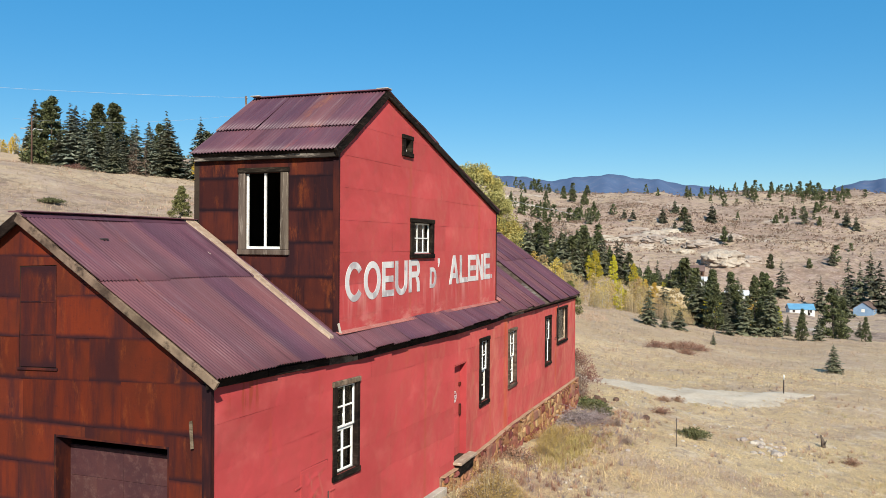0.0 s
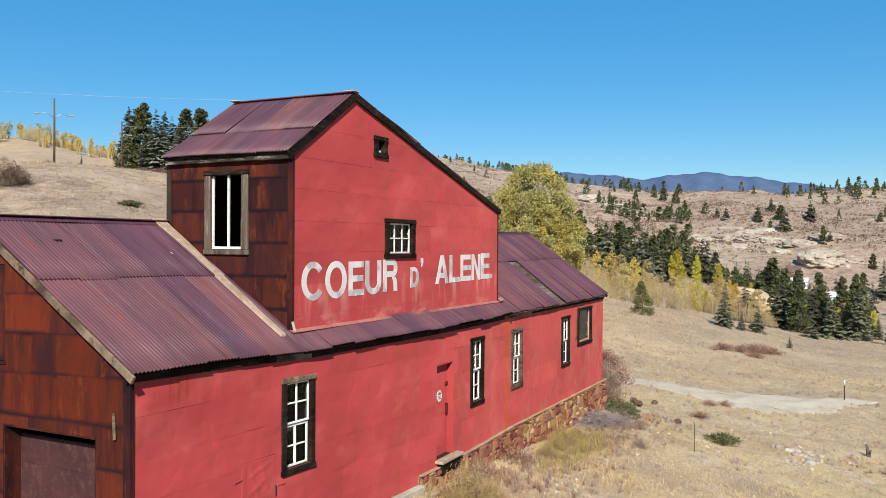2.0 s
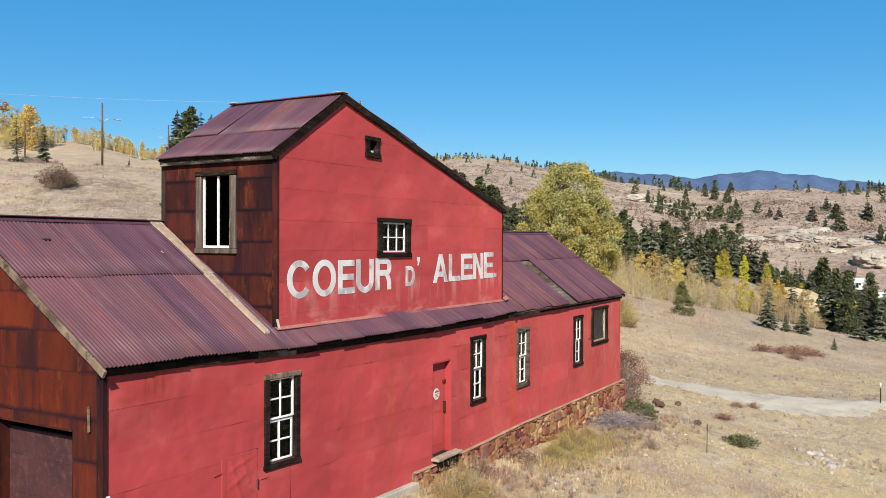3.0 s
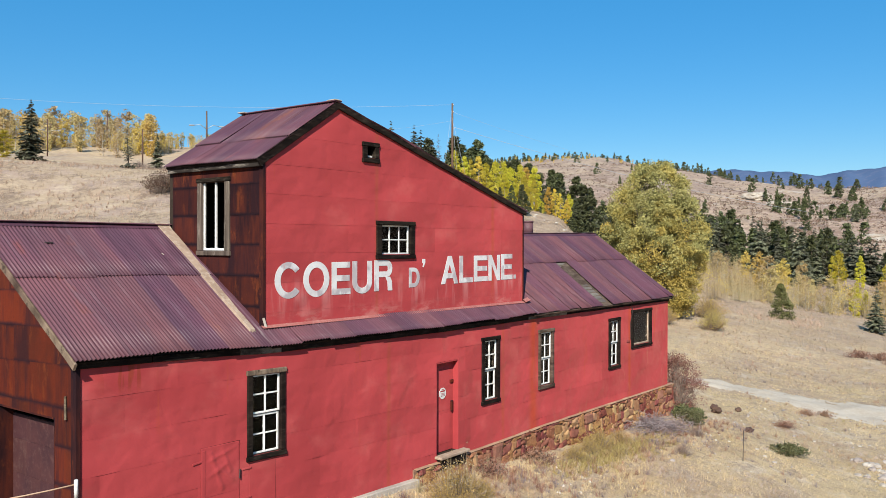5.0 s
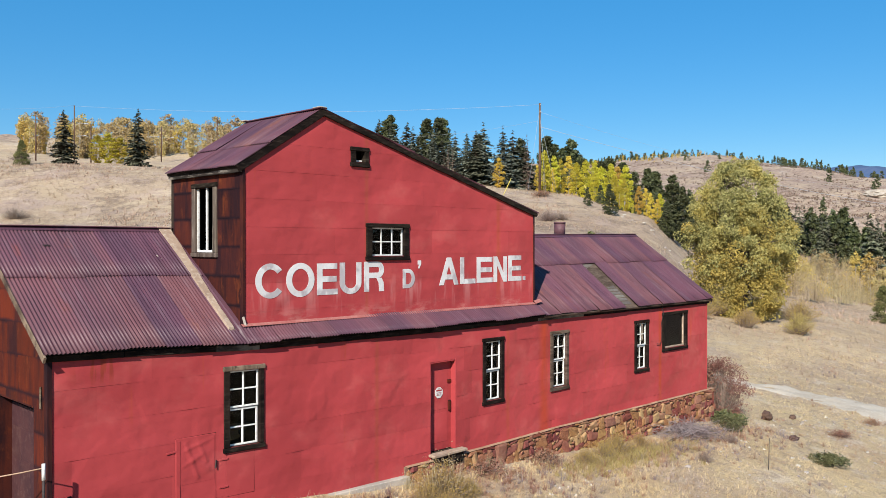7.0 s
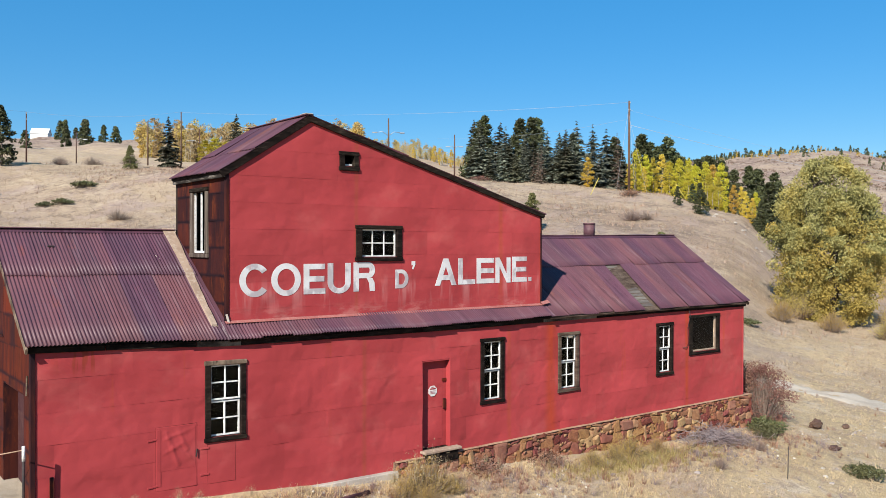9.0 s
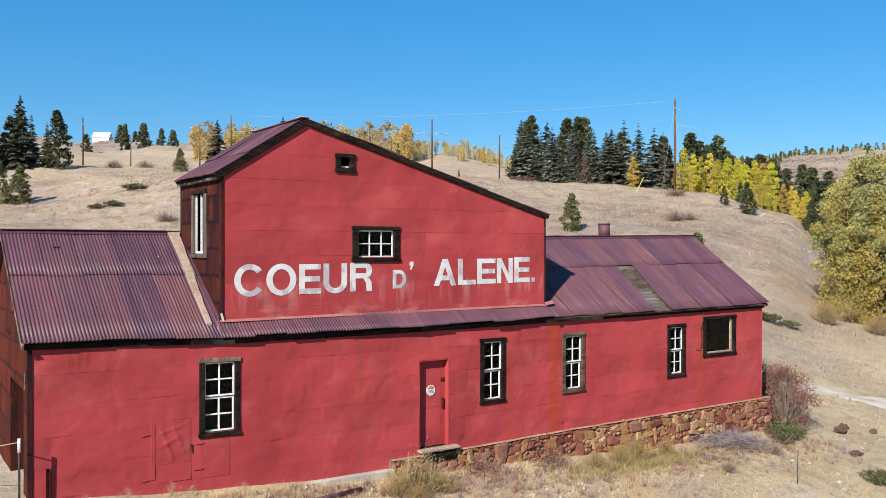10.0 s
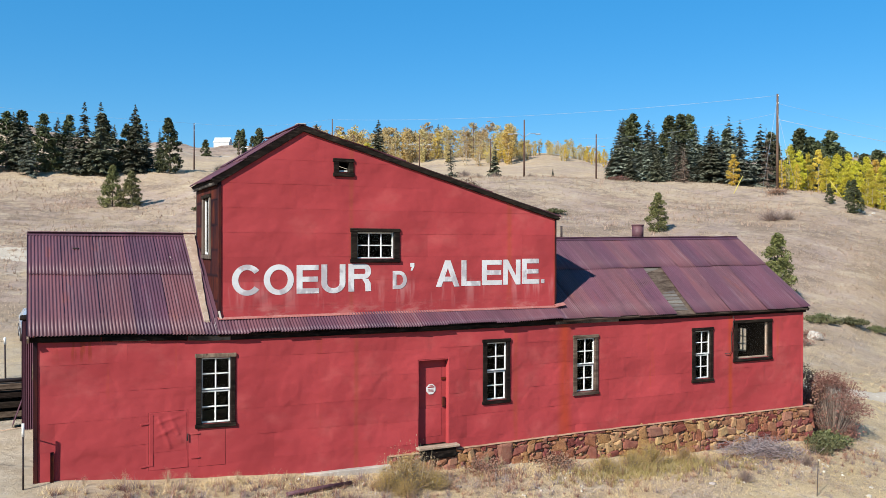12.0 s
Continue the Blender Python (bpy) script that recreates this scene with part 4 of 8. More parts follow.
LEFT_TOP, RIGHT_TOP = (10.08, roof_z(10.08) + 0.012), (10.24, roof_z(10.24) + 0.012)
BOT = (EAVE_Y + 0.035, EAVE_Z + 0.03)
slope_sheets(roof_left, X0 - 0.16, 12.99, LEFT_TOP, BOT, ((0.0, 0.44), (0.43, 1.0)), 3)
slope_sheets(roof_mid, 12.98, TX1 + 0.06, (7.03, roof_z(7.03) + 0.02), (EAVE_Y + 0.02, EAVE_Z + 0.03), ((0.0, 1.0),), 5, bend=0.002)
slope_sheets(roof_right, TX1 + 0.02, X1 + 0.14, RIGHT_TOP, BOT, ((0.0, 0.42), (0.41, 1.0)), 12, skip=lambda a, b, c: c == 1 and a < 26.75 < b, bend=0.010)
# bare boards in the gap where a sheet has gone
for i in range(13):
    y = 8.62 - i * 0.155
    part("board", beam((26.20, y, roof_z(y) - 0.006), (27.35, y, roof_z(y) - 0.006), 0.140, 0.024, up=(0, -PITCH, 1), worn=0.004), WEATHERED, roof_right)
# ridge caps
part("ridge_cap", beam((X0 - 0.15, 10.12, roof_z(10.12) + 0.035), (13.1, 10.12, roof_z(10.12) + 0.035), 0.30, 0.02, worn=0.006, cuts=6), ROOF, mill)
part("ridge_cap", beam((TX1, 10.28, roof_z(10.28) + 0.03), (X1 + 0.14, 10.28, roof_z(10.28) + 0.03), 0.26, 0.03, worn=0.022, cuts=18), ROOF, mill)
BLEACHED = surface("bleached_board", (0.36, 0.26, 0.19), (0.26, 0.18, 0.13), (0.50, 0.42, 0.34), 3.0, 9, 0.9, spec=0.1, bump=0.6, stretch=(1, 1, 1))
part("ridge_cap", beam((X0 - 0.15, 10.02, roof_z(10.02) + 0.062), (12.80, 10.02, roof_z(10.02) + 0.062), 0.20, 0.012, up=(0, -PITCH, 1), worn=0.004, cuts=12), ROOF, mill)
part("ridge_cap", beam((TX1 + 0.05, 10.15, roof_z(10.15) + 0.062), (X1 + 0.14, 10.15, roof_z(10.15) + 0.062), 0.17, 0.012, up=(0, -PITCH, 1), worn=0.006, cuts=24), ROOF, mill)
# tan board and flashing where the low roof meets the head house
vb = bmesh.new()
edge_ = []
for i in range(25):
    f = i / 24
    y = 10.10 - 3.22 * f
    lo = 12.78 - 0.02 * f
    hi = 13.08 - 0.20 * f + 0.022 * noise.noise(Vector((f * 17, 1.3, 0))) + 0.012 * noise.noise(Vector((f * 41, 4.1, 0)))
    edge_.append([vb.verts.new((x, y, roof_z(y) + dz)) for x, dz in ((lo, 0.030), (lo + 0.01, 0.096), (hi - 0.012, 0.092), (hi, 0.030))])
for e0, e1 in zip(edge_, edge_[1:]):
    for k in range(3):
        vb.faces.new((e0[k], e0[k + 1], e1[k + 1], e1[k]))
vb.faces.new(edge_[0])
vb.faces.new(edge_[-1][::-1])
bmesh.ops.recalc_face_normals(vb, faces=vb.faces)
part("valley_board", vb, BLEACHED, mill, "sun-bleached tan board with a ragged edge")
part("flashing", beam((13.00, 10.05, roof_z(10.05) + 0.020), (13.00, 6.86, roof_z(6.86) + 0.020), 0.24, 0.012, up=(0, -PITCH, 1), worn=0.003, cuts=5), ROOF, mill)
part("apron_flashing", beam((TX0 - 0.05, TY - 0.05, 3.63), (TX1 + 0.05, TY - 0.05, 3.63), 0.10, 0.012, up=(0, -0.55, 1), worn=0.004, cuts=16), CHALK, mill, "pink chalky flashing strip")
# eaves boards
for xa, xb, mat, lab in ((X0 - 0.10, 10.55, WOOD_DARK, "blackened timber eaves board"), (10.57, 12.35, WOOD_DARK, ""), (12.37, 13.30, WOOD_BROWN, "half-charred, half-bleached eaves board"), (13.32, 17.95, WOOD_DARK, ""), (17.97, 22.20, WOOD_DARK, ""), (22.22, 24.4, WOOD_BROWN, ""), (24.42, X1 + 0.1, WOOD_DARK, "")):
    part("fascia", beam((xa, Y0 - 0.034, EAVE_Z - 0.078), (xb, Y0 - 0.034, EAVE_Z - 0.078), 0.045, 0.115, worn=0.009, cuts=max(4, int((xb - xa) * 2))), mat, mill, lab)
# gable boards
for y0, y1, nm in ((10.12, 8.05, "upper"), (8.10, EAVE_Y - 0.04, "lower")):
    part("barge_board", beam((X0 - 0.13, y0, roof_z(y0) - 0.055), (X0 - 0.13, y1, roof_z(y1) - 0.055), 0.045, 0.125, up=(0, -PITCH, 1), worn=0.010, cuts=9), WOOD_SILVER, mill, "silver-brown weathered gable board")
part("barge_board", beam((X0 - 0.13, 10.10, RIDGE_Z - 0.07), (X0 - 0.13, 13.8, RIDGE_Z - 0.07 - PITCH * 3.7), 0.045, 0.15, up=(0, PITCH, 1), worn=0.008, cuts=5), WOOD_DARK, mill)
part("barge_board", beam((X1 + 0.09, 10.2, roof_z(10.2) - 0.04), (X1 + 0.09, EAVE_Y, EAVE_Z - 0.04), 0.04, 0.10, up=(0, -PITCH, 1), worn=0.006, cuts=5), WOOD_DARK, mill)
# head house roof: courses run down from a ridge that goes front to back
RY0, RY1 = TY - 0.075, TYB + 0.06
PZ = PEAK_Z + 0.10


def head_slope(name, x_eave, z_eave, seed, splits, label):
    top, low = Vector((PEAK_X, 0, PZ)), Vector((x_eave, 0, z_eave))
    d = (low - top)
    L = d.length
    d.normalize()
    mid = (top + low) / 2
    nrm = Vector((-d.z, 0, d.x)) if d.x > 0 else Vector((d.z, 0, -d.x))
    base = part(name, beam((mid.x - nrm.x * 0.04, RY0 + 0.02, mid.z - nrm.z * 0.04), (mid.x - nrm.x * 0.04, RY1, mid.z - nrm.z * 0.04), L, 0.05, up=tuple(nrm), worn=0), WOOD_DARK, mill, label)
    r = random.Random(seed)
    for f0, f1 in splits:
        y = RY0
        i = 0
        while y < RY1 - 0.05:
            w = min(0.72, RY1 - y)
            if RY1 - y - w < 0.12:
                w = RY1 - y
            p = top + d * (L * f0)
            corrugated(base, HEAD_ROOF, (p.x, y, p.z + 0.012 * (f0 == 0) + 0.004 * (i % 2)), (0, 1, 0), d, w + 0.02, L * (f1 - f0) + 0.03 + r.uniform(-0.01, 0.03), bend=0.008 * r.uniform(0, 2), seed=r.randrange(9999))
            y += w
            i += 1
    return base


head_slope("roof", TX0 - 0.15, T_LEFT + 0.015, 21, ((0.0, 0.62), (0.60, 1.0)), "steep corrugated iron roof of the head house, purple brown")
head_slope("roof", TX1 + 0.12, T_RIGHT + 0.05, 22, ((0.0, 0.36), (0.345, 0.70), (0.685, 1.0)), "long back slope of corrugated iron")
part("ridge_cap", beam((PEAK_X, RY0 - 0.01, PZ + 0.035), (PEAK_X, RY1, PZ + 0.035), 0.22, 0.025, worn=0.006, cuts=5), ROOF, mill)
part("ridge_end", beam((PEAK_X - 0.02, RY0 - 0.03, PZ + 0.052), (PEAK_X - 0.02, RY0 + 0.22, PZ + 0.052), 0.20, 0.02, worn=0.006), CONCRETE, mill, "pale lichen-white ridge end")
part("ridge_end", beam((PEAK_X - 0.05, RY1 - 0.2, PZ + 0.052), (PEAK_X - 0.05, RY1 + 0.03, PZ + 0.052), 0.24, 0.02, worn=0.006), CONCRETE, mill)
# barge boards and eaves of the head house
part("barge_board", beam((PEAK_X + 0.02, TY - 0.042, PZ - 0.055), (TX0 - 0.15, TY - 0.042, T_LEFT - 0.055), 0.045, 0.165, up=(-KL, 0, 1), worn=0.009, cuts=5), WOOD_DARK, mill, "blackened timber gable board")
part("barge_board", beam((PEAK_X - 0.02, TY - 0.042, PZ - 0.045), (TX1 + 0.08, TY - 0.042, T_RIGHT + 0.015), 0.045, 0.125, up=(KR, 0, 1), worn=0.012, cuts=18), WOOD_DARK, mill, "blackened timber gable board")
part("fascia", beam((TX0 - 0.085, TY - 0.06, T_LEFT - 0.055), (TX0 - 0.085, TYB + 0.05, T_LEFT - 0.055), 0.04, 0.135, worn=0.010, cuts=9), SCUFFED, mill, "blackened timber eaves board with pale scuffs")


# windows
def window(name, axis, at, hole, cols, rows, frame_mat, sash_mat, rim=0.095, head=0.0, sash=True, meet=True, label="", side_mat=None, head_mat=None):
    """A framed window in a wall's opening: outer boards, sash rails and muntins, one pane of glass per light."""
    u0, u1, z0, z1 = hole
    P = (lambda u, y, z: (u, at + y, z)) if axis == 'y' else (lambda u, y, z: (at + y, u, z))

    def blk(nm, a, b, c, d, lo, hi, mat, par, worn=0.004, lab=""):
        p, q = P(a, lo, c), P(b, hi, d)
        return part(nm, box(min(p[0], q[0]), max(p[0], q[0]), min(p[1], q[1]), max(p[1], q[1]), c, d, worn), mat, par, lab)

    bm = bmesh.new()
    side_mat = side_mat or frame_mat
    fr = blk(name, u0 - rim, u0 + 0.03, z0 - 0.01, z1, -0.045, 0.10, side_mat, mill, 0.010, label)
    blk("frame_side", u1 - 0.01, u1 + rim, z0 - 0.01, z1, -0.045, 0.10, side_mat, fr, 0.010)
    blk("frame_head", u0 - rim - 0.02, u1 + rim + 0.02, z1, z1 + 0.095 + head, -0.055, 0.10, head_mat or frame_mat, fr, 0.012)
    blk("sill", u0 - rim - 0.02, u1 + rim + 0.02, z0 - 0.105, z0 - 0.01, -0.06, 0.10, side_mat, fr, 0.012)
    bm.free()
    if not sash:
        return fr
    w, s = 0.034, 0.027
    u0, u1 = u0 + 0.025, u1 - 0.012
    mid = (z0 + z1) / 2
    lights = [(z0, mid - 0.012, 0.055), (mid + 0.012, z1, 0.020)] if meet else [(z0, z1, 0.03)]
    per = rows // 2 if meet else rows
    for c, d, dep in lights:
        blk("sash_rail", u0, u1, c, c + w, dep, dep + 0.035, sash_mat, fr, 0.003, "white-painted sash")
        blk("sash_rail", u0, u1, d - w, d, dep, dep + 0.035, sash_mat, fr, 0.003)
        blk("sash_stile", u0, u0 + w, c + w, d - w, dep, dep + 0.035, sash_mat, fr, 0.003)
        blk("sash_stile", u1 - w, u1, c + w, d - w, dep, dep + 0.035, sash_mat, fr, 0.003)
        for i in range(1, cols):
            u = u0 + (u1 - u0) * i / cols
            blk("muntin", u - s / 2, u + s / 2, c + w, d - w, dep + 0.004, dep + 0.030, sash_mat, fr, 0.002)
        for j in range(1, per):
            z = c + (d - c) * j / per
            blk("muntin", u0 + w, u1 - w, z - s / 2, z + s / 2, dep + 0.002, dep + 0.028, sash_mat, fr, 0.002)
        for i in range(cols):
            for j in range(per):
                a, b = u0 + (u1 - u0) * i / cols, u0 + (u1 - u0) * (i + 1) / cols
                e, g = c + (d - c) * j / per, c + (d - c) * (j + 1) / per
                pane = blk("pane", a + 0.01, b - 0.01, e + 0.01, g - 0.01, dep + 0.013, dep + 0.017, GLASS, fr, 0)
                pane.visible_shadow = False
    return fr


for key, hole in W_TALL.items():
    window("window", 'y', Y0, hole, 2, 4, WOOD_GREY if key == "c" else WOOD_DARK, WHITE, head_mat=WOOD_SILVER if key == "a" else None, label="tall sash window in a charred timber frame")
window("window", 'y', TY, W_UP, 3, 2, WOOD_DARK, WHITE, rim=0.14, meet=False, label="six-light window in a charred timber frame")
window("window", 'y', TY, VENT, 1, 1, WOOD_DARK, WHITE, rim=0.11, sash=False, label="tiny loft opening in a charred frame")
sq = window("window", 'y', Y0, W_SQUARE, 1, 1, WOOD_DARK, WHITE, rim=0.14, sash=False, label="square window in a timber frame")
u0, u1, z0, z1 = W_SQUARE
part("sash_stile", box(u1 - 0.09, u1 - 0.01, Y0 + 0.02, Y0 + 0.06, z0, z1, 0.004), BLEACHED, sq, "bare bleached sash")
part("sash_rail", box(u0, u1 - 0.09, Y0 + 0.02, Y0 + 0.06, z0, z0 + 0.05, 0.004), BLEACHED, sq)
glass = part("pane", box(u0, u1 - 0.09, Y0 + 0.038, Y0 + 0.042, z0 + 0.05, z1), GLASS, sq)
glass.visible_shadow = False
ew = part("window", box(X1 - 0.10, X1 - 0.06, END_WIN[0], END_WIN[1], END_WIN[2], END_WIN[2] + 0.05, 0.004), WHITE, mill, "small-paned window in the end wall")
for k in (1,):
    y_ = END_WIN[0] + (END_WIN[1] - END_WIN[0]) * k / 2
    part("muntin", box(X1 - 0.10, X1 - 0.06, y_ - 0.02, y_ + 0.02, END_WIN[2] + 0.05, END_WIN[3], 0.003), WHITE, ew)
for z_ in (1.87, 2.14):
    part("muntin", box(X1 - 0.095, X1 - 0.065, END_WIN[0], END_WIN[1], z_ - 0.015, z_ + 0.015, 0.003), WHITE, ew)
tw = window("window", 'x', TX0, T_WIN, 1, 1, WOOD_DARK, WHITE, rim=0.13, sash=False, side_mat=STREAKED, label="tall opening framed in weathered grey timber")
y0, y1, z0, z1 = T_WIN
for a, b in ((y0 + 0.01, y0 + 0.05), (8.505, 8.545), (y1 - 0.05, y1 - 0.01)):
    part("mullion", box(TX0 + 0.02, TX0 + 0.06, a, b, z0, z1, 0.004), WHITE, tw, "white-painted bar")
part("bottom_rail", box(TX0 + 0.02, TX0 + 0.06, y0 + 0.05, y1 - 0.05, z0, z0 + 0.05, 0.004), WHITE, tw)
vz = VENT
part("sash_rail", box(vz[0] + 0.02, vz[1] - 0.02, TY + 0.05, TY + 0.07, vz[2] + 0.02, vz[2] + 0.06, 0.003), WHITE, mill)

# front door, set back in the wall
dx0, dx1, dz0, dz1 = DOOR
door = part("door", box(dx0 + 0.03, dx1 - 0.015, Y0 + 0.125, Y0 + 0.165, dz0 + 0.015, dz1 - 0.03, 0.004), RED, mill, "closed red iron-clad door set back in the wall")
part("door_jamb", box(dx1 - 0.015, dx1 + 0.03, Y0 - 0.014, Y0 + 0.165, dz0, dz1 + 0.02, 0.005), RED, mill)
part("door_jamb", box(dx0 - 0.01, dx0 + 0.03, Y0 - 0.004, Y0 + 0.12, dz0, dz1, 0.005), RED, mill)
part("door_head", box(dx0, dx1 - 0.015, Y0 - 0.004, Y0 + 0.12, dz1 - 0.03, dz1 + 0.02, 0.004), RED, mill)
part("door_panel", box(dx0 + 0.10, dx1 - 0.14, Y0 + 0.121, Y0 + 0.125, 1.22, 2.2, 0.003), RED, door)
part("door_panel", box(dx0 + 0.10, dx1 - 0.14, Y0 + 0.121, Y0 + 0.125, 0.42, 1.14, 0.003), RED, door)
part("hinge", box(dx1 - 0.16, dx1 - 0.03, Y0 + 0.095, Y0 + 0.120, 1.86, 1.93, 0.004), RUST, door)
part("latch", box(dx1 - 0.12, dx1 - 0.05, Y0 + 0.085, Y0 + 0.125, 1.16, 1.42, 0.006), RUST, door)
bm = bmesh.new()
bmesh.ops.create_cone(bm, cap_ends=True, segments=8, radius1=0.14, radius2=0.14, depth=0.008, matrix=pose(18.42, Y0 + 0.114, 1.64, 90, 22.5, 0))
sign = part("sign", bm, WHITE, door, "white eight-sided warning sign")
for bx, bz, bw, bh in ((0.0, 0.095, 0.09, 0.014), (0.0, 0.055, 0.19, 0.032), (0.0, 0.0, 0.17, 0.010), (0.0, -0.03, 0.15, 0.010), (0.0, -0.06, 0.16, 0.010)):
    part("bar", box(18.42 + bx - bw / 2, 18.42 + bx + bw / 2, Y0 + 0.1060, Y0 + 0.1095, 1.64 + bz - bh / 2, 1.64 + bz + bh / 2), OLD_RED, sign)
part("doorstep", box(17.93, 19.10, Y0 - 0.22, Y0 + 0.02, 0.17, 0.235, 0.012), BLEACHED, mill, "worn plank doorstep")
part("step_block", box(18.00, 19.02, Y0 - 0.16, Y0 - 0.012, -0.10, 0.168, 0.02), WOOD_DARK, mill)

# hatch and patch low in the front wall
hx0, hx1, hz0, hz1 = HATCH
hatch = part("hatch", box(hx0 + 0.006, hx1 - 0.006, Y0 - 0.020, Y0 + 0.01, hz0 + 0.006, hz1 - 0.006, 0.006), RED, mill, "small red iron hatch door")
crumple = bmesh.new()
bmesh.ops.create_grid(crumple, x_segments=30, y_segments=42, size=0.5)
for v in crumple.verts:
    u, w = v.co.x + 0.5, v.co.y + 0.5
    x, z = hx0 + 0.10 + u * (hx1 - hx0 - 0.14), hz0 + 0.40 + w * (hz1 - hz0 - 0.44)
    inner = min(1.0, 6 * min(u, 1 - u, w, 1 - w))
    fold = 0.0
    for (pu, pw), (qu, qw), deep in (((0.1, 0.75), (0.9, 0.95), 0.012), ((0.15, 0.9), (0.5, 0.1), 0.016), ((0.35, 0.55), (0.95, 0.2), 0.012), ((0.5, 0.95), (0.75, 0.45), 0.014), ((0.05, 0.4), (0.6, 0.6), 0.010)):
        du, dw = qu - pu, (qw - pw)
        t = min(1.0, max(0.0, ((u - pu) * du + (w - pw) * dw) / (du * du + dw * dw)))
        far = math.hypot(u - pu - t * du, 1.3 * (w - pw - t * dw))
        fold += deep * math.exp(-(far / 0.07) ** 2)
    v.co = Vector((x, Y0 - 0.024 - inner * (fold + 0.006 * noise.noise(Vector((x * 4, z * 4, 2.0)))), z))
bmesh.ops.recalc_face_normals(crumple, faces=crumple.faces)
part("hatch_panel", crumple, RED, hatch, "crumpled red sheet nailed over the hatch")
part("hatch_edge", box(hx0 + 0.02, hx0 + 0.10, Y0 - 0.030, Y0 - 0.021, hz0 + 0.1, hz1 - 0.05, 0.004), RED, hatch)
part("handle", beam((hx1 - 0.03, Y0 - 0.05, 0.92), (hx1 - 0.01, Y0 - 0.04, 1.08), 0.02, 0.03, worn=0.003), DARK_IRON, hatch)
for z in (1.36, 0.42):
    part("strap_hinge", beam((hx0 - 0.17, Y0 - 0.022, z), (hx0 + 0.03, Y0 - 0.026, z + 0.02), 0.012, 0.035, up=(0, 0, 1), worn=0.003), RED, hatch)
pt = part("patch", box(PATCH[0] + 0.004, PATCH[1] - 0.004, Y0 - 0.012, Y0 + 0.01, PATCH[2] + 0.004, PATCH[3] - 0.004, 0.004), RED, mill, "square patch of newer red sheet")
for z in (1.06, 0.52):
    part("strap_hinge", beam((PATCH[0] - 0.16, Y0 - 0.022, z), (PATCH[0] + 0.03, Y0 - 0.026, z), 0.012, 0.035, worn=0.003), RED, pt)

# gable: blocked hatch and the big sunken door
gy0, gy1, gz0, gz1 = GABLE_HATCH
gh = part("loft_door", box(X0 - 0.016, X0 + 0.02, gy0 + 0.01, gy1 - 0.01, gz0 + 0.01, gz1 - 0.01, 0.005), RUST, mill, "rusted iron loft door, shut")
for z in (gz0 + 0.48, gz0 + 0.96):
    part("lap", box(X0 - 0.020, X0 - 0.012, gy0 + 0.02, gy1 - 0.02, z - 0.012, z + 0.012, 0.002), RUST_DARK, gh)
part("sill", box(X0 - 0.04, X0, gy0 - 0.03, gy1 + 0.03, gz0 - 0.035, gz0, 0.004), RUST_DARK, gh)
y0, y1, z0, z1 = G_DOOR
for nm, a, b, c, d in (("jamb", y0 - 0.0, y0 + 0.03, -0.6, z1), ("jamb", y1 - 0.03, y1, -0.6, z1), ("lintel", y0 + 0.03, y1 - 0.03, z1 - 0.04, z1)):
    part(nm, box(X0 - 0.006, X0 + 0.31, a, b, c, d, 0.004), RUST_DARK, mill)
big = part("sliding_door", box(X0 + 0.27, X0 + 0.33, y0 + 0.03, y1 - 0.03, -0.6, z1 - 0.20, 0.004), FADED, mill, "dark rusted sheet-iron double door, shut")
for i in range(4):
    for j in range(4):
        a = y0 + 0.04 + i * 0.485
        part("sheet", box(X0 + 0.262, X0 + 0.27, a, a + 0.48, 0.0 + j * 0.6, min(0.595 + j * 0.6, z1 - 0.21), 0.003), FADED, big)
part("torn_strip", beam((X0 - 0.03, 7.02, 2.78), (X0 - 0.05, 6.96, 2.46), 0.02, 0.07, up=(0, 1, 0), worn=0.006, cuts=2), WOOD_GREY, mill, "loose splintered strip")
part("leaning_post", box(9.56, 9.63, Y0 - 0.09, Y0 - 0.03, 0.05, 0.95, 0.008), RUST_DARK, mill, "short dark red post against the wall")

# painted lettering: x0, x1, foot, top of each letter
LETTERS = (("C", 13.40, 14.12, 4.14, 4.87), ("O", 14.15, 14.88, 4.14, 4.87), ("E", 14.95, 15.51, 4.16, 4.85), ("U", 15.57, 16.19, 4.15, 4.86), ("R", 16.27, 16.88, 4.18, 4.87),
           ("D", 17.46, 17.85, 4.22, 4.68), ("\u2019", 17.95, 18.06, 4.68, 4.88),
           ("A", 18.68, 19.37, 4.25, 4.94), ("L", 19.43, 20.00, 4.26, 4.94), ("E", 20.05, 20.67, 4.27, 4.94), ("N", 20.71, 21.25, 4.27, 4.95), ("E", 21.31, 21.86, 4.28, 4.97), (".", 21.92, 22.03, 4.29, 4.40))


def old_white():
    m, nt, p = start("worn_white_lettering", 0.8, 0.0, 0.15)
    col = mixer(nt, (0.60, 0.575, 0.565), (0.50, 0.475, 0.465), ramp(nt, grain(nt, 2.0, 4), 0.35, 0.65))
    col = mixer(nt, col, (0.31, 0.265, 0.275), scaled(nt, ramp(nt, grain(nt, 1.15, 4, 0.62, (1.3, 1, 0.9)), 0.52, 0.60), 0.75))
    col = mixer(nt, col, (0.48, 0.27, 0.25), scaled(nt, ramp(nt, grain(nt, 6, 5, 0.75, (1.3, 1, 0.6)), 0.58, 0.68), 0.6))
    nt.links.new(col, p.inputs["Base Color"])
    return m


LETTERING = old_white()


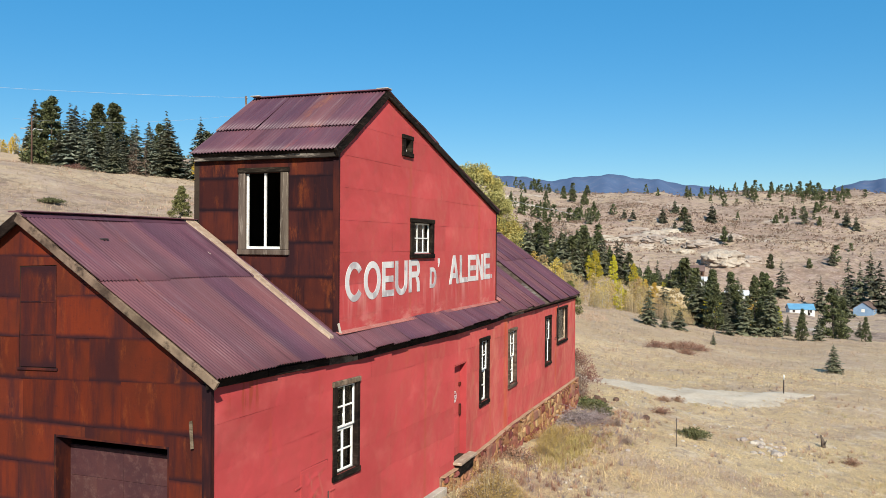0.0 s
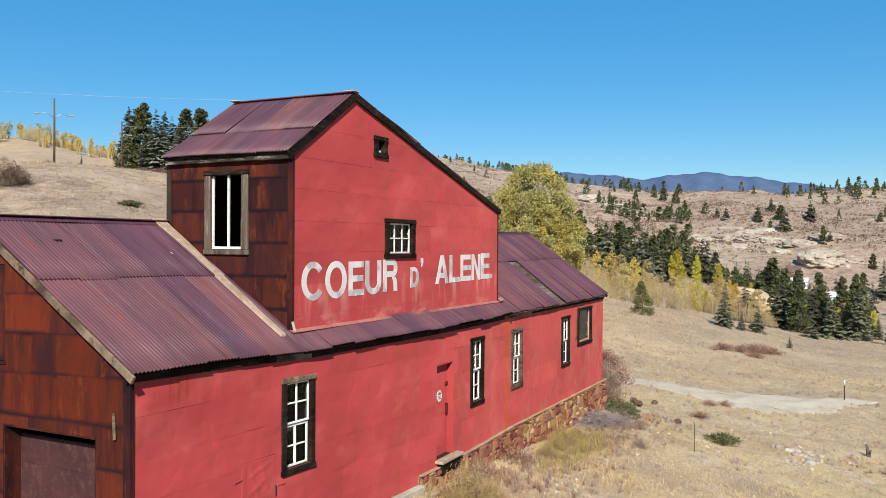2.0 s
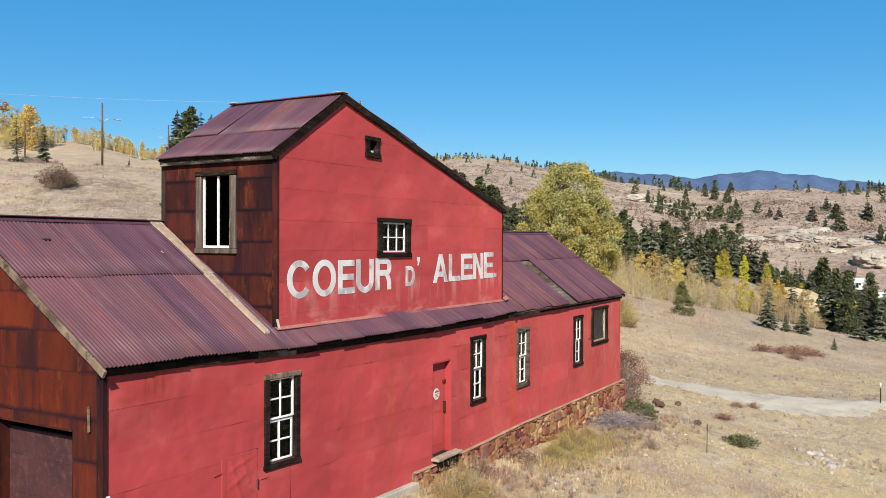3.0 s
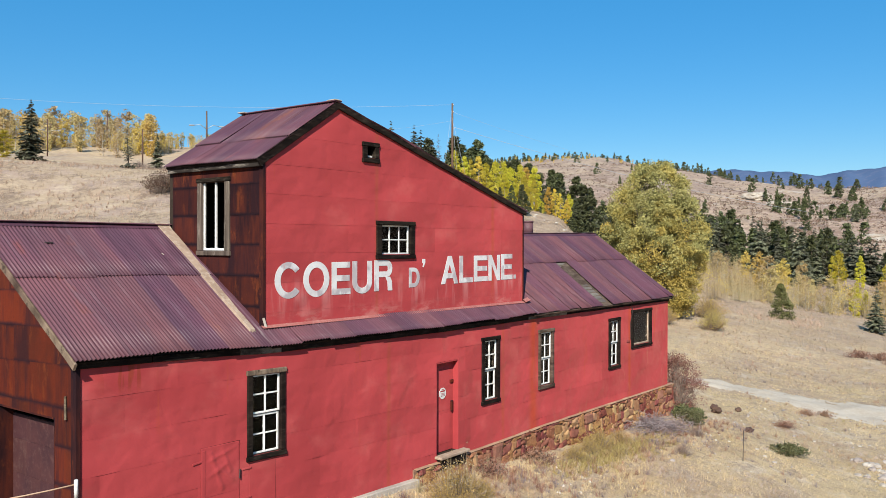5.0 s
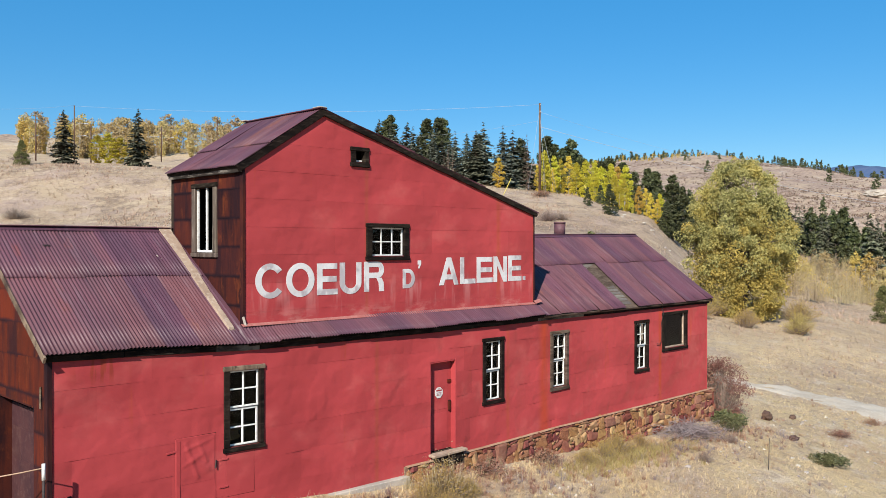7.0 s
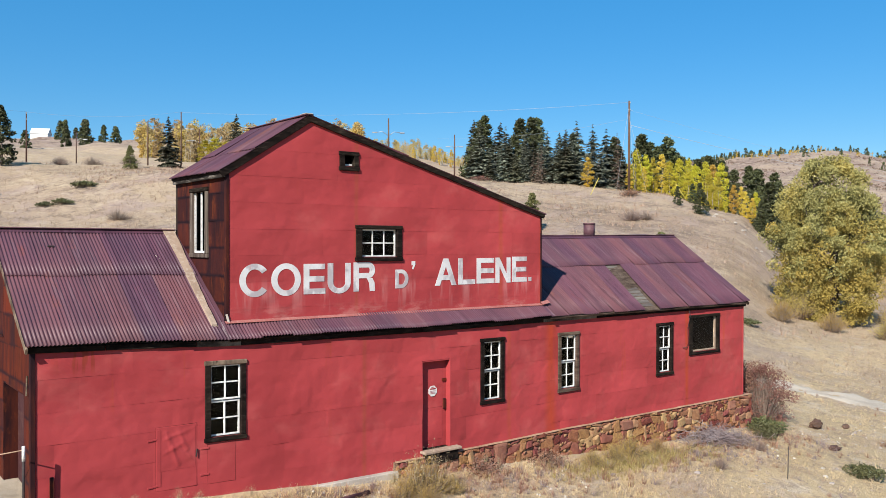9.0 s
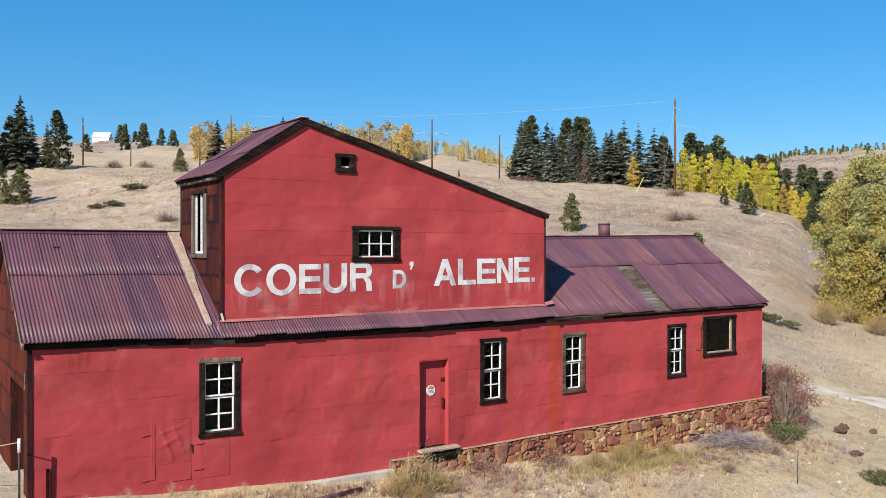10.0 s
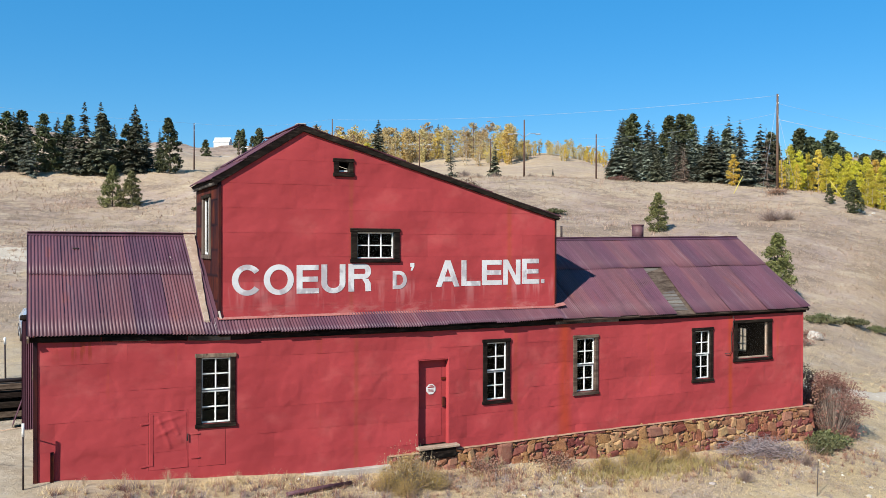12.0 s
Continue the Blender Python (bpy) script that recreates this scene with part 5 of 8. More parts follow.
def ring(cx, cz, a, b, s, t, a0, a1, n):
    """Quads of an elliptic band, a and b its outer half-axes, from angle a0 to a1."""
    out = []
    for i in range(n):
        p, q = (radians(a0 + (a1 - a0) * (i + k) / n) for k in (0, 1))
        out.append([(cx + a * math.cos(p), cz + b * math.sin(p)), (cx + a * math.cos(q), cz + b * math.sin(q)),
                    (cx + (a - s) * math.cos(q), cz + (b - t) * math.sin(q)), (cx + (a - s) * math.cos(p), cz + (b - t) * math.sin(p))])
    return out


def bar(x0, x1, z0, z1):
    return [(x0, z0), (x1, z0), (x1, z1), (x0, z1)]


def glyph(ch, w, h):
    """Sign-painter's block capitals, as patches that meet edge to edge."""
    s, t = min(0.148, 0.26 * w), min(0.125, 0.2 * h)
    if ch in "OC":
        a0, a1 = (0, 360) if ch == "O" else (38, 322)
        return ring(w / 2, h / 2, w / 2, h / 2, s, t, a0, a1, 36)
    if ch == "E":
        m = h * 0.50
        return [bar(0, s, 0, h), bar(s, w, 0, t), bar(s, w * 0.95, m - t / 2, m + t / 2), bar(s, w * 0.98, h - t, h)]
    if ch == "L":
        return [bar(0, s, 0, h), bar(s, w, 0, t)]
    if ch == "U":
        r = h * 0.36
        return [bar(0, s, r, h), bar(w - s, w, r, h)] + ring(w / 2, r, w / 2, r, s, t, 180, 360, 20)
    if ch == "R":
        b = h * 0.275
        cx = w * 0.98 - b * 0.95
        zc = h - b
        return [bar(0, s, 0, h), bar(s, cx, h - t, h), bar(s, cx, h - 2 * b, h - 2 * b + t)] + ring(cx, zc, b * 0.95, b, s, t, -90, 90, 14) + [[(w * 0.60, h - 2 * b), (w * 0.86, h - 2 * b), (w * 0.96, h * 0.30), (w * 0.985, 0), (w * 0.985 - s, 0), (w * 0.96 - s, h * 0.28)]]
    if ch == "D":
        cx = w * 0.45
        return [bar(0, s, 0, h), bar(s, cx, h - t, h), bar(s, cx, 0, t)] + ring(cx, h / 2, w - cx, h / 2, s, t, -90, 90, 16)
    if ch == "A":
        s *= 1.05
        k = h * (w / 2 - s) / (w / 2 - s / 2)
        inner = lambda z: s + (w / 2 - s / 2) * z / h
        z0, z1 = h * 0.20, h * 0.20 + t
        return [[(0, 0), (s, 0), (w / 2, k), (w / 2 - s / 2, h)], [(w - s, 0), (w, 0), (w / 2 + s / 2, h), (w / 2, k)], [(w / 2 - s / 2, h), (w / 2, k), (w / 2 + s / 2, h)],
                [(inner(z0), z0), (w - inner(z0), z0), (w - inner(z1), z1), (inner(z1), z1)]]
    if ch == "N":
        d = s * 1.7
        return [bar(0, s, 0, h), bar(w - s, w, 0, h), [(s, h), (s, h - d), (w - s, 0), (w - s, d)]]
    if ch == ".":
        return [bar(0, w, 0, h)]
    return [[(0, h), (w, h), (w, h * 0.55), (w * 0.45, 0), (w * 0.1, h * 0.06), (w * 0.42, h * 0.5), (0, h * 0.5)]]


def letter(ch, x0, x1, z0, z1):
    bm = bmesh.new()
    for patch in glyph(ch, x1 - x0, z1 - z0):
        bm.faces.new([bm.verts.new((x0 + u, TY - 0.0130, z0 + v)) for u, v in patch])
    bmesh.ops.remove_doubles(bm, verts=bm.verts, dist=5e-4)
    bmesh.ops.recalc_face_normals(bm, faces=bm.faces)
    ext = bmesh.ops.extrude_face_region(bm, geom=list(bm.faces))
    for v in [g for g in ext["geom"] if isinstance(g, bmesh.types.BMVert)]:
        v.co.y += 0.009
    bmesh.ops.recalc_face_normals(bm, faces=bm.faces)
    part("letter", bm, LETTERING, head_front, "worn white painted letter")


for row in LETTERS:
    letter(*row)

# roof stack and pipe
part("stack", tube(((28.1, 10.45, 5.55), (28.1, 10.45, 6.03)), (0.20, 0.20), 18), STACK, mill, "rusty round iron roof stack")
part("stack_rim", tube(((28.1, 10.45, 6.02), (28.1, 10.45, 6.07)), (0.215, 0.215), 18), STACK, mill)
part("vent_pipe", tube(((24.9, 10.4, 5.5), (24.9, 10.4, 5.98)), 0.035, 8), DARK_IRON, mill)
part("bird_spike", beam((TX0 + 0.03, TY - 0.08, 3.60), (TX0 - 0.02, TY - 0.05, 3.80), 0.03, 0.05, worn=0.004), CONCRETE, mill, "bent scrap of pale flashing")
part("bent_flashing", beam((TX1 - 0.05, TY - 0.12, 3.66), (TX1 + 0.30, TY - 0.10, 3.70), 0.14, 0.012, up=(0, -0.6, 1), worn=0.003), CHALK, mill)
# cable by the square window
part("cable", tube(((28.83, Y0 - 0.05, 3.2), (28.86, Y0 - 0.09, 3.0), (28.78, Y0 - 0.05, 2.6), (28.80, Y0 - 0.05, 2.1), (28.70, Y0 - 0.06, 1.98), (28.52, Y0 - 0.05, 2.0)), 0.012, 6), DARK_IRON, mill)
# concrete footing under the west half
part("footing", beam((X0 + 3.4, Y0 - 0.05, -0.20), (17.2, Y0 - 0.05, -0.23), 0.22, 0.22, worn=0.015, cuts=12), CONCRETE, mill, "pale concrete footing")

# narrow iron-clad flue closet against the gable, with a dark cap
closet = part("flue_closet", box(8.99, X0 - 0.012, 12.62, 13.5, -0.2, 3.28, 0.01), RUST_DARK, mill, "narrow iron-clad closet against the gable")
bmc = bmesh.new()
rows_ = [[bmc.verts.new((8.975 + 0.27 * i / 24, 12.60 - 0.014 * (1 + math.cos(i * math.pi / 2)), z)) for i in range(25)] for z in (-0.2, 1.2, 3.26)]
for l0, l1 in zip(rows_, rows_[1:]):
    for i in range(24):
        bmc.faces.new((l0[i], l0[i + 1], l1[i + 1], l1[i]))
part("closet_sheet", bmc, ROOF, closet)
part("closet_cap", box(8.93, X0 - 0.01, 12.54, 13.55, 3.285, 3.36, 0.02), WOOD_DARK, closet)

# dark stain-like scab and a pale scrap lying on the low roof
part("roof_patch", box(10.10, 10.24, 9.44, 9.54, roof_z(9.49) + 0.035, roof_z(9.49) + 0.065, 0.008), DARK_IRON, mill)
part("roof_scrap", beam((12.33, 9.17, roof_z(9.17) + 0.05), (12.37, 9.03, roof_z(9.03) + 0.05), 0.03, 0.012, worn=0.003), CONCRETE, mill)
# ---- plants ----
def leaf_mesh(name, c, u, v):
    """Many small pointed blades: centres c, half-lengths u and half-widths v, all (n, 3)."""
    n = len(c)
    V = np.stack((c - 0.75 * u - v, c - 0.75 * u + v, c + 1.1 * u), axis=1).reshape(-1, 3)
    return raw_mesh(name, V, np.arange(3 * n).reshape(n, 3))


def unit(a):
    return a / np.maximum(np.linalg.norm(a, axis=-1, keepdims=True), 1e-9)


def scatter_dir(n, r):
    return unit(r.normal(size=(n, 3)))


def plain_tube(name, points, radii, sides):
    me = bpy.data.meshes.new(name)
    bm = tube(points, radii, sides)
    bm.to_mesh(me)
    bm.free()
    return me


def tubes(name, runs, sides=5):
    """Several limbs joined into the one woody part of a plant."""
    bm = bmesh.new()
    me = bpy.data.meshes.new(name)
    for pts, rad in runs:
        b = tube(pts, rad, sides)
        b.to_mesh(me)
        b.free()
        bm.from_mesh(me)
    bm.to_mesh(me)
    bm.free()
    return me


def spruce_crown(seed, H=10.0, R=2.0, levels=24, arms=9, segs=4, skirt=0.06, thin=1.0):
    """Tiers of drooping boughs, each a run of flat sprays; ragged, with gaps between the tiers."""
    r = np.random.default_rng(seed)
    C, U, W = [], [], []
    lev = np.linspace(skirt, 0.985, levels)
    for k, f in enumerate(lev):
        z = H * (f + r.normal(0, 0.35 / levels))
        rad = R * (1 - f) ** 0.82 * r.uniform(0.78, 1.12) + 0.05 * H / 10
        n = max(4, int(round(arms * (1 - 0.5 * f))))
        a0 = r.uniform(0, 6.28)
        for j in range(n):
            if r.random() < 0.10:
                continue
            a = a0 + 6.283 * j / n + r.normal(0, 0.22)
            L = rad * r.uniform(0.62, 1.18)
            zb = z + r.uniform(-0.9, 0.9) * H / levels
            d = np.array((math.cos(a), math.sin(a), 0.0))
            side = np.array((-d[1], d[0], 0.0))
            droop = r.uniform(0.22, 0.55)
            for s in range(segs):
                q = (s + 0.7) / segs
                p = d * (L * q) + np.array((0, 0, zb - droop * L * q + 0.16 * L * q * q))
                ln = L / segs * r.uniform(0.75, 1.05) + 0.10
                for sg in (-1, 0, 1):
                    dd = unit(d * (1.0 if sg == 0 else 0.72) + side * sg * 0.75 + np.array((0, 0, -0.26 - 0.2 * abs(sg))) + r.normal(0, 0.16, 3))
                    nn = unit(np.array((0, 0, 1.0)) + d * 0.35 + r.normal(0, 0.35, 3))
                    ww = unit(np.cross(nn, dd)) * ln * r.uniform(0.30, 0.46) * thin
                    C.append(p + dd * ln * 0.45 * (0.6 if sg == 0 else 1))
                    U.append(dd * ln * 0.72)
                    W.append(ww)
    tip = np.array((0, 0, H * 0.985))
    for a in range(5):
        d = np.array((math.cos(a * 1.3), math.sin(a * 1.3), 1.2))
        C.append(tip)
        U.append(unit(d) * 0.25 * H / 10)
        W.append(np.array((-d[1], d[0], 0)) * 0.05 * H / 10)
    return leaf_mesh("crown", np.array(C), np.array(U), np.array(W))


def clump_crown(seed, H, shape, clumps, per, size, leaf, flat=0.75, spread=(1, 1, 1), taper=0.0):
    """Leaf clumps set through a crown whose half-width at height f is shape(f)."""
    r = np.random.default_rng(seed)
    C, U, W = [], [], []
    for _ in range(clumps):
        f = r.uniform(0, 1)
        rad = shape(f) * math.sqrt(r.uniform(0.15, 1.0))
        a = r.uniform(0, 6.283)
        c = np.array((rad * math.cos(a) * spread[0], rad * math.sin(a) * spread[1], H * f))
        n = int(per * r.uniform(0.6, 1.4))
        d = scatter_dir(n, r) * (r.uniform(0.25, 1.0, size=(n, 1)) ** 0.5) * size * r.uniform(0.7, 1.3)
        d *= 1 - taper * f
        d[:, 2] *= flat
        p = c + d
        u = unit(scatter_dir(n, r) + unit(d) * 0.6)
        w = unit(np.cross(u, scatter_dir(n, r)))
        k = leaf * r.uniform(0.6, 1.25, size=(n, 1))
        C.append(p)
        U.append(u * k)
        W.append(w * k * 0.62)
    return leaf_mesh("crown", np.vstack(C), np.vstack(U), np.vstack(W))


def wood_of(H, r0, seed, limbs=6, lean=0.02, reach=0.3, from_f=0.25, sides=6):
    r = random.Random(seed)
    runs = []
    pts = [(lean * H * f * r.uniform(0.5, 1.5), lean * H * f * r.uniform(-1, 1), H * f) for f in (-0.03, 0.12, 0.3, 0.5, 0.7, 0.96)]
    runs.append((pts, [r0, r0 * 0.85, r0 * 0.7, r0 * 0.5, r0 * 0.32, r0 * 0.08]))
    for i in range(limbs):
        f = from_f + (0.9 - from_f) * (i + r.random()) / limbs
        a = r.uniform(0, 6.28)
        L = reach * H * (1.1 - f) * r.uniform(0.7, 1.2)
        b = Vector((lean * H * f, 0, H * f))
        e = b + Vector((math.cos(a) * L, math.sin(a) * L, L * r.uniform(0.5, 1.1)))
        m = (b + e) / 2 + Vector((0, 0, 0.08 * L))
        q = r0 * 0.42 * (1.05 - f)
        runs.append(([b, m, e], [q, q * 0.7, q * 0.15]))
    return tubes("trunk", runs, sides)


def plant(name, trunk, crown, bark, leaves, label, category, group=""):
    """A plant parked under the ground at the origin as the pattern for its copies."""
    ob = thing(name, (0, 0, 0), label, category, group)
    if trunk is not None:
        hang("trunk", trunk, bark, ob)
    hang("crown", crown, leaves, ob)
    return ob


PATTERNS = []


def sow(pattern, spots, H, seed=0, sink=0.1, slim=(0.9, 1.12)):
    """Copies of a pattern plant at (x, y, height)."""
    r = random.Random(seed)
    for x, y, h in spots:
        s = h / H
        w = s * r.uniform(*slim)
        m = Matrix.Translation((x, y, gz(x, y) - sink * min(1, s))) @ pose(0, 0, 0, r.uniform(-2, 2), r.uniform(-2, 2), r.uniform(0, 360)) @ Matrix.Diagonal((w, w, s, 1))
        if id(pattern) not in PATTERNS:
            PATTERNS.append(id(pattern))
            pattern.matrix_basis = m
        else:
            copy_thing_scaled(pattern, m)


def copy_thing_scaled(ob, m):
    keep = ob.scale.copy()
    made = copy_thing(ob, m @ Matrix.Diagonal((*[1 / k for k in keep], 1)))
    return made


def mixed(patterns, spots, H, seed, slim=(0.9, 1.12)):
    """Deals spots out over several patterns of one kind."""
    order = list(range(len(spots)))
    random.Random(seed).shuffle(order)
    for k, p in enumerate(patterns):
        sow(p, [spots[i] for i in order[k::len(patterns)]], H, seed + k, slim=slim)


spruces = [plant("spruce_tree", wood_of(9.6, 0.16, 3 + i, 0), spruce_crown(31 + i, R=rr, levels=32, arms=11, segs=4, thin=1.5), BARK, SPRUCE, "tall blue-green spruce tree on the dry hillside", "tree", "conifers") for i, rr in enumerate((2.2, 2.6, 1.9))]
pines = [plant("pine_tree", wood_of(9.4, 0.18, 13 + i, 9, reach=0.2), clump_crown(51 + i, 10.0, lambda f: (2.7 + 0.25 * math.sin(f * 23 + i)) * (1 - f) ** 0.85 * min(1, 0.55 + 3 * f) + 0.05, 165, 26, 0.58, 0.215, 0.7, taper=0.3), BARK, PINE, "dark green pine tree with rounded clumps", "tree", "conifers") for i in range(3)]
blue_spruces = [plant("spruce_tree", wood_of(9.6, 0.16, 203 + i, 0), spruce_crown(231 + i, R=rr, levels=30, arms=11, segs=4, thin=1.35), BARK, SILVER_SPRUCE, "silvery blue spruce tree in layered boughs", "tree", "conifers") for i, rr in enumerate((2.5, 2.1))]
deads = [plant("spruce_tree", wood_of(9.6, 0.15, 23, 0), spruce_crown(71, R=1.7, levels=18, arms=7, segs=3, thin=0.5), BARK, DEAD, "half-dead grey-brown spruce tree", "tree", "conifers")]
far_spruces = [plant("spruce_tree", wood_of(9.4, 0.2, 33 + i, 0, sides=4), spruce_crown(81 + i, R=2.9, levels=16, arms=9, segs=2, thin=2.4), BARK, SPRUCE, "dark spruce tree on the far hillside", "tree", "far trees") for i in range(2)]
far_pines = [plant("pine_tree", wood_of(9.0, 0.25, 43 + i, 3, sides=4), clump_crown(91 + i, 10.0, lambda f: 3.4 * (1 - f) ** 0.6 * min(1, 0.5 + 3 * f) + 0.2, 70, 18, 1.1, 0.62, 0.8, taper=0.4), BARK, PINE, "dark bushy pine tree on the far hillside", "tree", "far trees") for i in range(2)]

mid_spruces = [plant("spruce_tree", wood_of(9.4, 0.17, 36 + i, 0, sides=4), spruce_crown(85 + i, R=2.3, levels=18, arms=9, segs=3, thin=2.0), BARK, SPRUCE, "dark spruce tree down in the gully", "tree", "gully trees") for i in range(3)]
mid_pines = [plant("pine_tree", wood_of(9.0, 0.2, 46 + i, 3, sides=4), clump_crown(95 + i, 10.0, lambda f: 3.0 * (1 - f) ** 0.8 * min(1, 0.5 + 3 * f) + 0.1, 66, 15, 0.85, 0.46, 0.7, taper=0.5), BARK, PINE, "dark green pine tree down in the gully", "tree", "gully trees") for i in range(2)]

# behind the building to the west: spruces on the upper bank
LEFT_SPRUCES = ((7.4, 123.3, 8.6), (9.1, 118.3, 8.2), (12.7, 125.2, 7.8), (14.3, 119.2, 6.0), (16.2, 119.1, 10.5), (18.3, 117.9, 10.6), (20.5, 122.8, 7), (23.1, 118.5, 10.3), (25.4, 124.3, 7), (26.8, 120.1, 6.2))
LEFT_PINES = ((6.1, 127.2, 8.2), (10.9, 121.3, 8.2), (22.2, 120.6, 7.0), (27.8, 116.9, 8.0), (3.0, 122, 8), (0.5, 126, 9), (-2, 121, 8), (8.2, 129, 8.5), (14.5, 127, 8), (19.4, 127, 8.5), (24.4, 128, 8))
mixed([spruces[0], spruces[2], blue_spruces[1]], LEFT_SPRUCES, 10.0, 1)
mixed(pines, LEFT_PINES, 10.0, 2, (1.15, 1.45))
young_pines = [plant("pine_tree", wood_of(9.4, 0.16, 113 + i, 9, reach=0.2), clump_crown(151 + i, 10.0, lambda f: (3.0 + 0.5 * math.sin(f * 17 + 2 * i)) * (1 - f) ** 0.8 * min(1, 0.5 + 3 * f) + 0.12, 170, 50, 0.75, 0.17, 0.8, taper=0.35), BARK, YOUNG, "young olive-green pine standing alone on the slope", "tree", "conifers") for i in range(2)]
mixed(young_pines, ((18.4, 98.9, 5.0), (20.6, 97.7, 4.4), (61.9, 48.8, 3.6), (95.0, 20.7, 3.7), (42.5, 109.0, 3.2), (52.1, 26.2, 4.6)), 10.0, 3, slim=(1.1, 1.35))
open_spruce = plant("spruce_tree", wood_of(9.7, 0.14, 29, 0), spruce_crown(77, R=1.9, levels=22, arms=7, segs=3, thin=0.75), BARK, OPEN_SPRUCE, "thin grey-green spruce standing alone on the slope", "tree", "conifers")
sow(open_spruce, ((59.4, 86.9, 5.6),), 10.0, 4)
# spruces standing alone on the slope and the terrace
sow(spruces[0], ((48.6, 110.7, 7.6), (55.2, 102.9, 8.0)), 10.0, 4, slim=(1.15, 1.35))
sow(spruces[2], ((83.4, 117.6, 7.0), (78.4, 91.4, 1.6), (171.0, 322.0, 17.0)), 10.0, 5)
# the stand behind the head house
STAND = ((88.4, 87.8, 9.0), (88.5, 90.3, 5.2), (104.4, 103.2, 9.9), (90.3, 82.4, 4.5), (111.3, 107.8, 11.6), (111.4, 97.0, 10.0), (97.9, 79.5, 8.4), (105.3, 89.0, 7.7), (100.4, 79.8, 5.3), (118.9, 96.8, 12.0), (97.9, 73.9, 9.0), (100.4, 74.2, 3.7), (118.6, 89.9, 11.1), (88.1, 85.5, 4.6), (98.3, 88.7, 5.0), (98.9, 94.8, 6.9), (107.0, 94.3, 8.7), (108.2, 89.1, 7.8), (119.9, 88.5, 10.3), (108.6, 99.6, 9.2), (113.5, 112.7, 12.9), (98.5, 99.5, 5.6), (100.2, 94.9, 7.7), (110.4, 101.6, 10.5), (114.4, 97.0, 10.1), (104.8, 85.1, 8.0), (123.0, 131.4, 11.9), (104.9, 89.6, 5.1), (105.8, 94.7, 7.8))
STAND_PINES = ((117.6, 111.6, 13.5), (115.9, 106.5, 13.4), (123.6, 91.8, 10.7), (122.9, 85.1, 12.2), (127.7, 87.2, 11.8), (124.6, 83.0, 10.4), (131.6, 87.1, 13.3), (134.1, 87.2, 11.5), (135.1, 86.0, 10.9), (118.2, 122.2, 13.4), (118.6, 124.6, 12.3), (125.9, 114.3, 13.6), (123.1, 102.2, 10.7), (99.5, 57.9, 2.6), (101.0, 47.9, 7.1), (106.9, 49.7, 8.0), (98.9, 47.6, 4.2), (127.5, 77.2, 9.8), (136.7, 81.4, 12.1), (129.5, 74.1, 10.8), (140.2, 75.9, 12.0), (145.4, 76.9, 12.2), (133.9, 67.0, 10.8), (135.0, 74.8, 10.2), (125.9, 79.5, 8.6), (93.0, 55.4, 2.3), (92.2, 51.5, 3.7), (93.2, 48.6, 0.1))
mixed([*blue_spruces, spruces[0], spruces[1]], STAND, 10.0, 6, (1.15, 1.5))
mixed(pines, STAND_PINES, 10.0, 9, (1.05, 1.4))
sow(deads[0], ((93.5, 82.0, 4.5), (97.0, 84.5, 6.0), (92.5, 79.1, 5.5), (98.8, 70.0, 8.2), (99.7, 67.5, 2.9), (103.5, 91.3, 5.7)), 10.0, 12)
# conifers along the edge of the meadow and in the gully
EDGE = ((100.5, 12.7, 4.8), (101.7, 11.0, 2.2), (103, 9.5, 3.0), (88.2, 4.8, 1.2), (128.0, 9.0, 7.5), (130.2, 5.3, 7), (122.3, 2.4, 5.6), (124.4, -0.6, 7), (127.4, -3.0, 3.0), (120.3, -6.6, 3.4), (118.3, 4.7, 3.2), (134, -5, 3.2), (131, -9, 7), (126, 13.5, 6), (133, 4.2, 7.0))
EDGE_PINES = ((138.1, 7.5, 9.4), (127.4, 1.4, 8.2), (118.4, -4.6, 4.2), (137, 0, 9), (141, -0.8, 8.5), (124, 6.5, 6.5), (140, 11, 8), (147, 5, 10), (129, -13, 3.4), (136, -10.4, 6))
mixed([spruces[0], mid_spruces[0], pines[1], mid_spruces[1], spruces[2]], EDGE, 10.0, 14, (1.2, 1.5))
sow(spruces[0], ((72.5, -5.1, 2.3),), 10.0, 15, slim=(1.5, 1.6))
mixed(pines, EDGE_PINES, 10.0, 17)


def gully():
    r = random.Random(5)
    a, b = [], []
    for _ in range(235):
        u = r.random()
        az = radians(3 + 24 * u)
        d = r.uniform(172, 236)
        x, y = d * math.cos(az), d * math.sin(az)
        if 5.5 < math.degrees(az) < 11 and d < 205:
            continue
        (a if r.random() < 0.6 else b).append((x, y, r.uniform(6.5, 11.5)))
    for _ in range(170):
        deg, d = r.uniform(1.5, 12.5), r.uniform(200, 262)
        az = radians(deg)
        x, y = d * math.cos(az), d * math.sin(az)
        h = 5.2 + d * math.tan(radians(float(np.interp(deg, (1, 5, 8, 13), (-3.4, -2.1, -1.1, -0.3))) - r.uniform(0, 1.2))) - gz(x, y)
        if 4.5 < h < 15:
            (a if r.random() < 0.4 else b).append((x, y, h))
    for _ in range(150):
        deg, d = r.uniform(-8.5, 2.0), r.uniform(190, 300)
        x, y = d * math.cos(radians(deg)), d * math.sin(radians(deg))
        h = 5.2 + d * math.tan(radians(-4.35 - r.uniform(0.0, 1.1))) - gz(x, y)
        if 4.0 < h < 13:
            (a if r.random() < 0.6 else b).append((x, y, h))
    mixed(mid_spruces, a, 10.0, 20)
    mixed(mid_pines, b, 10.0, 22)


gully()
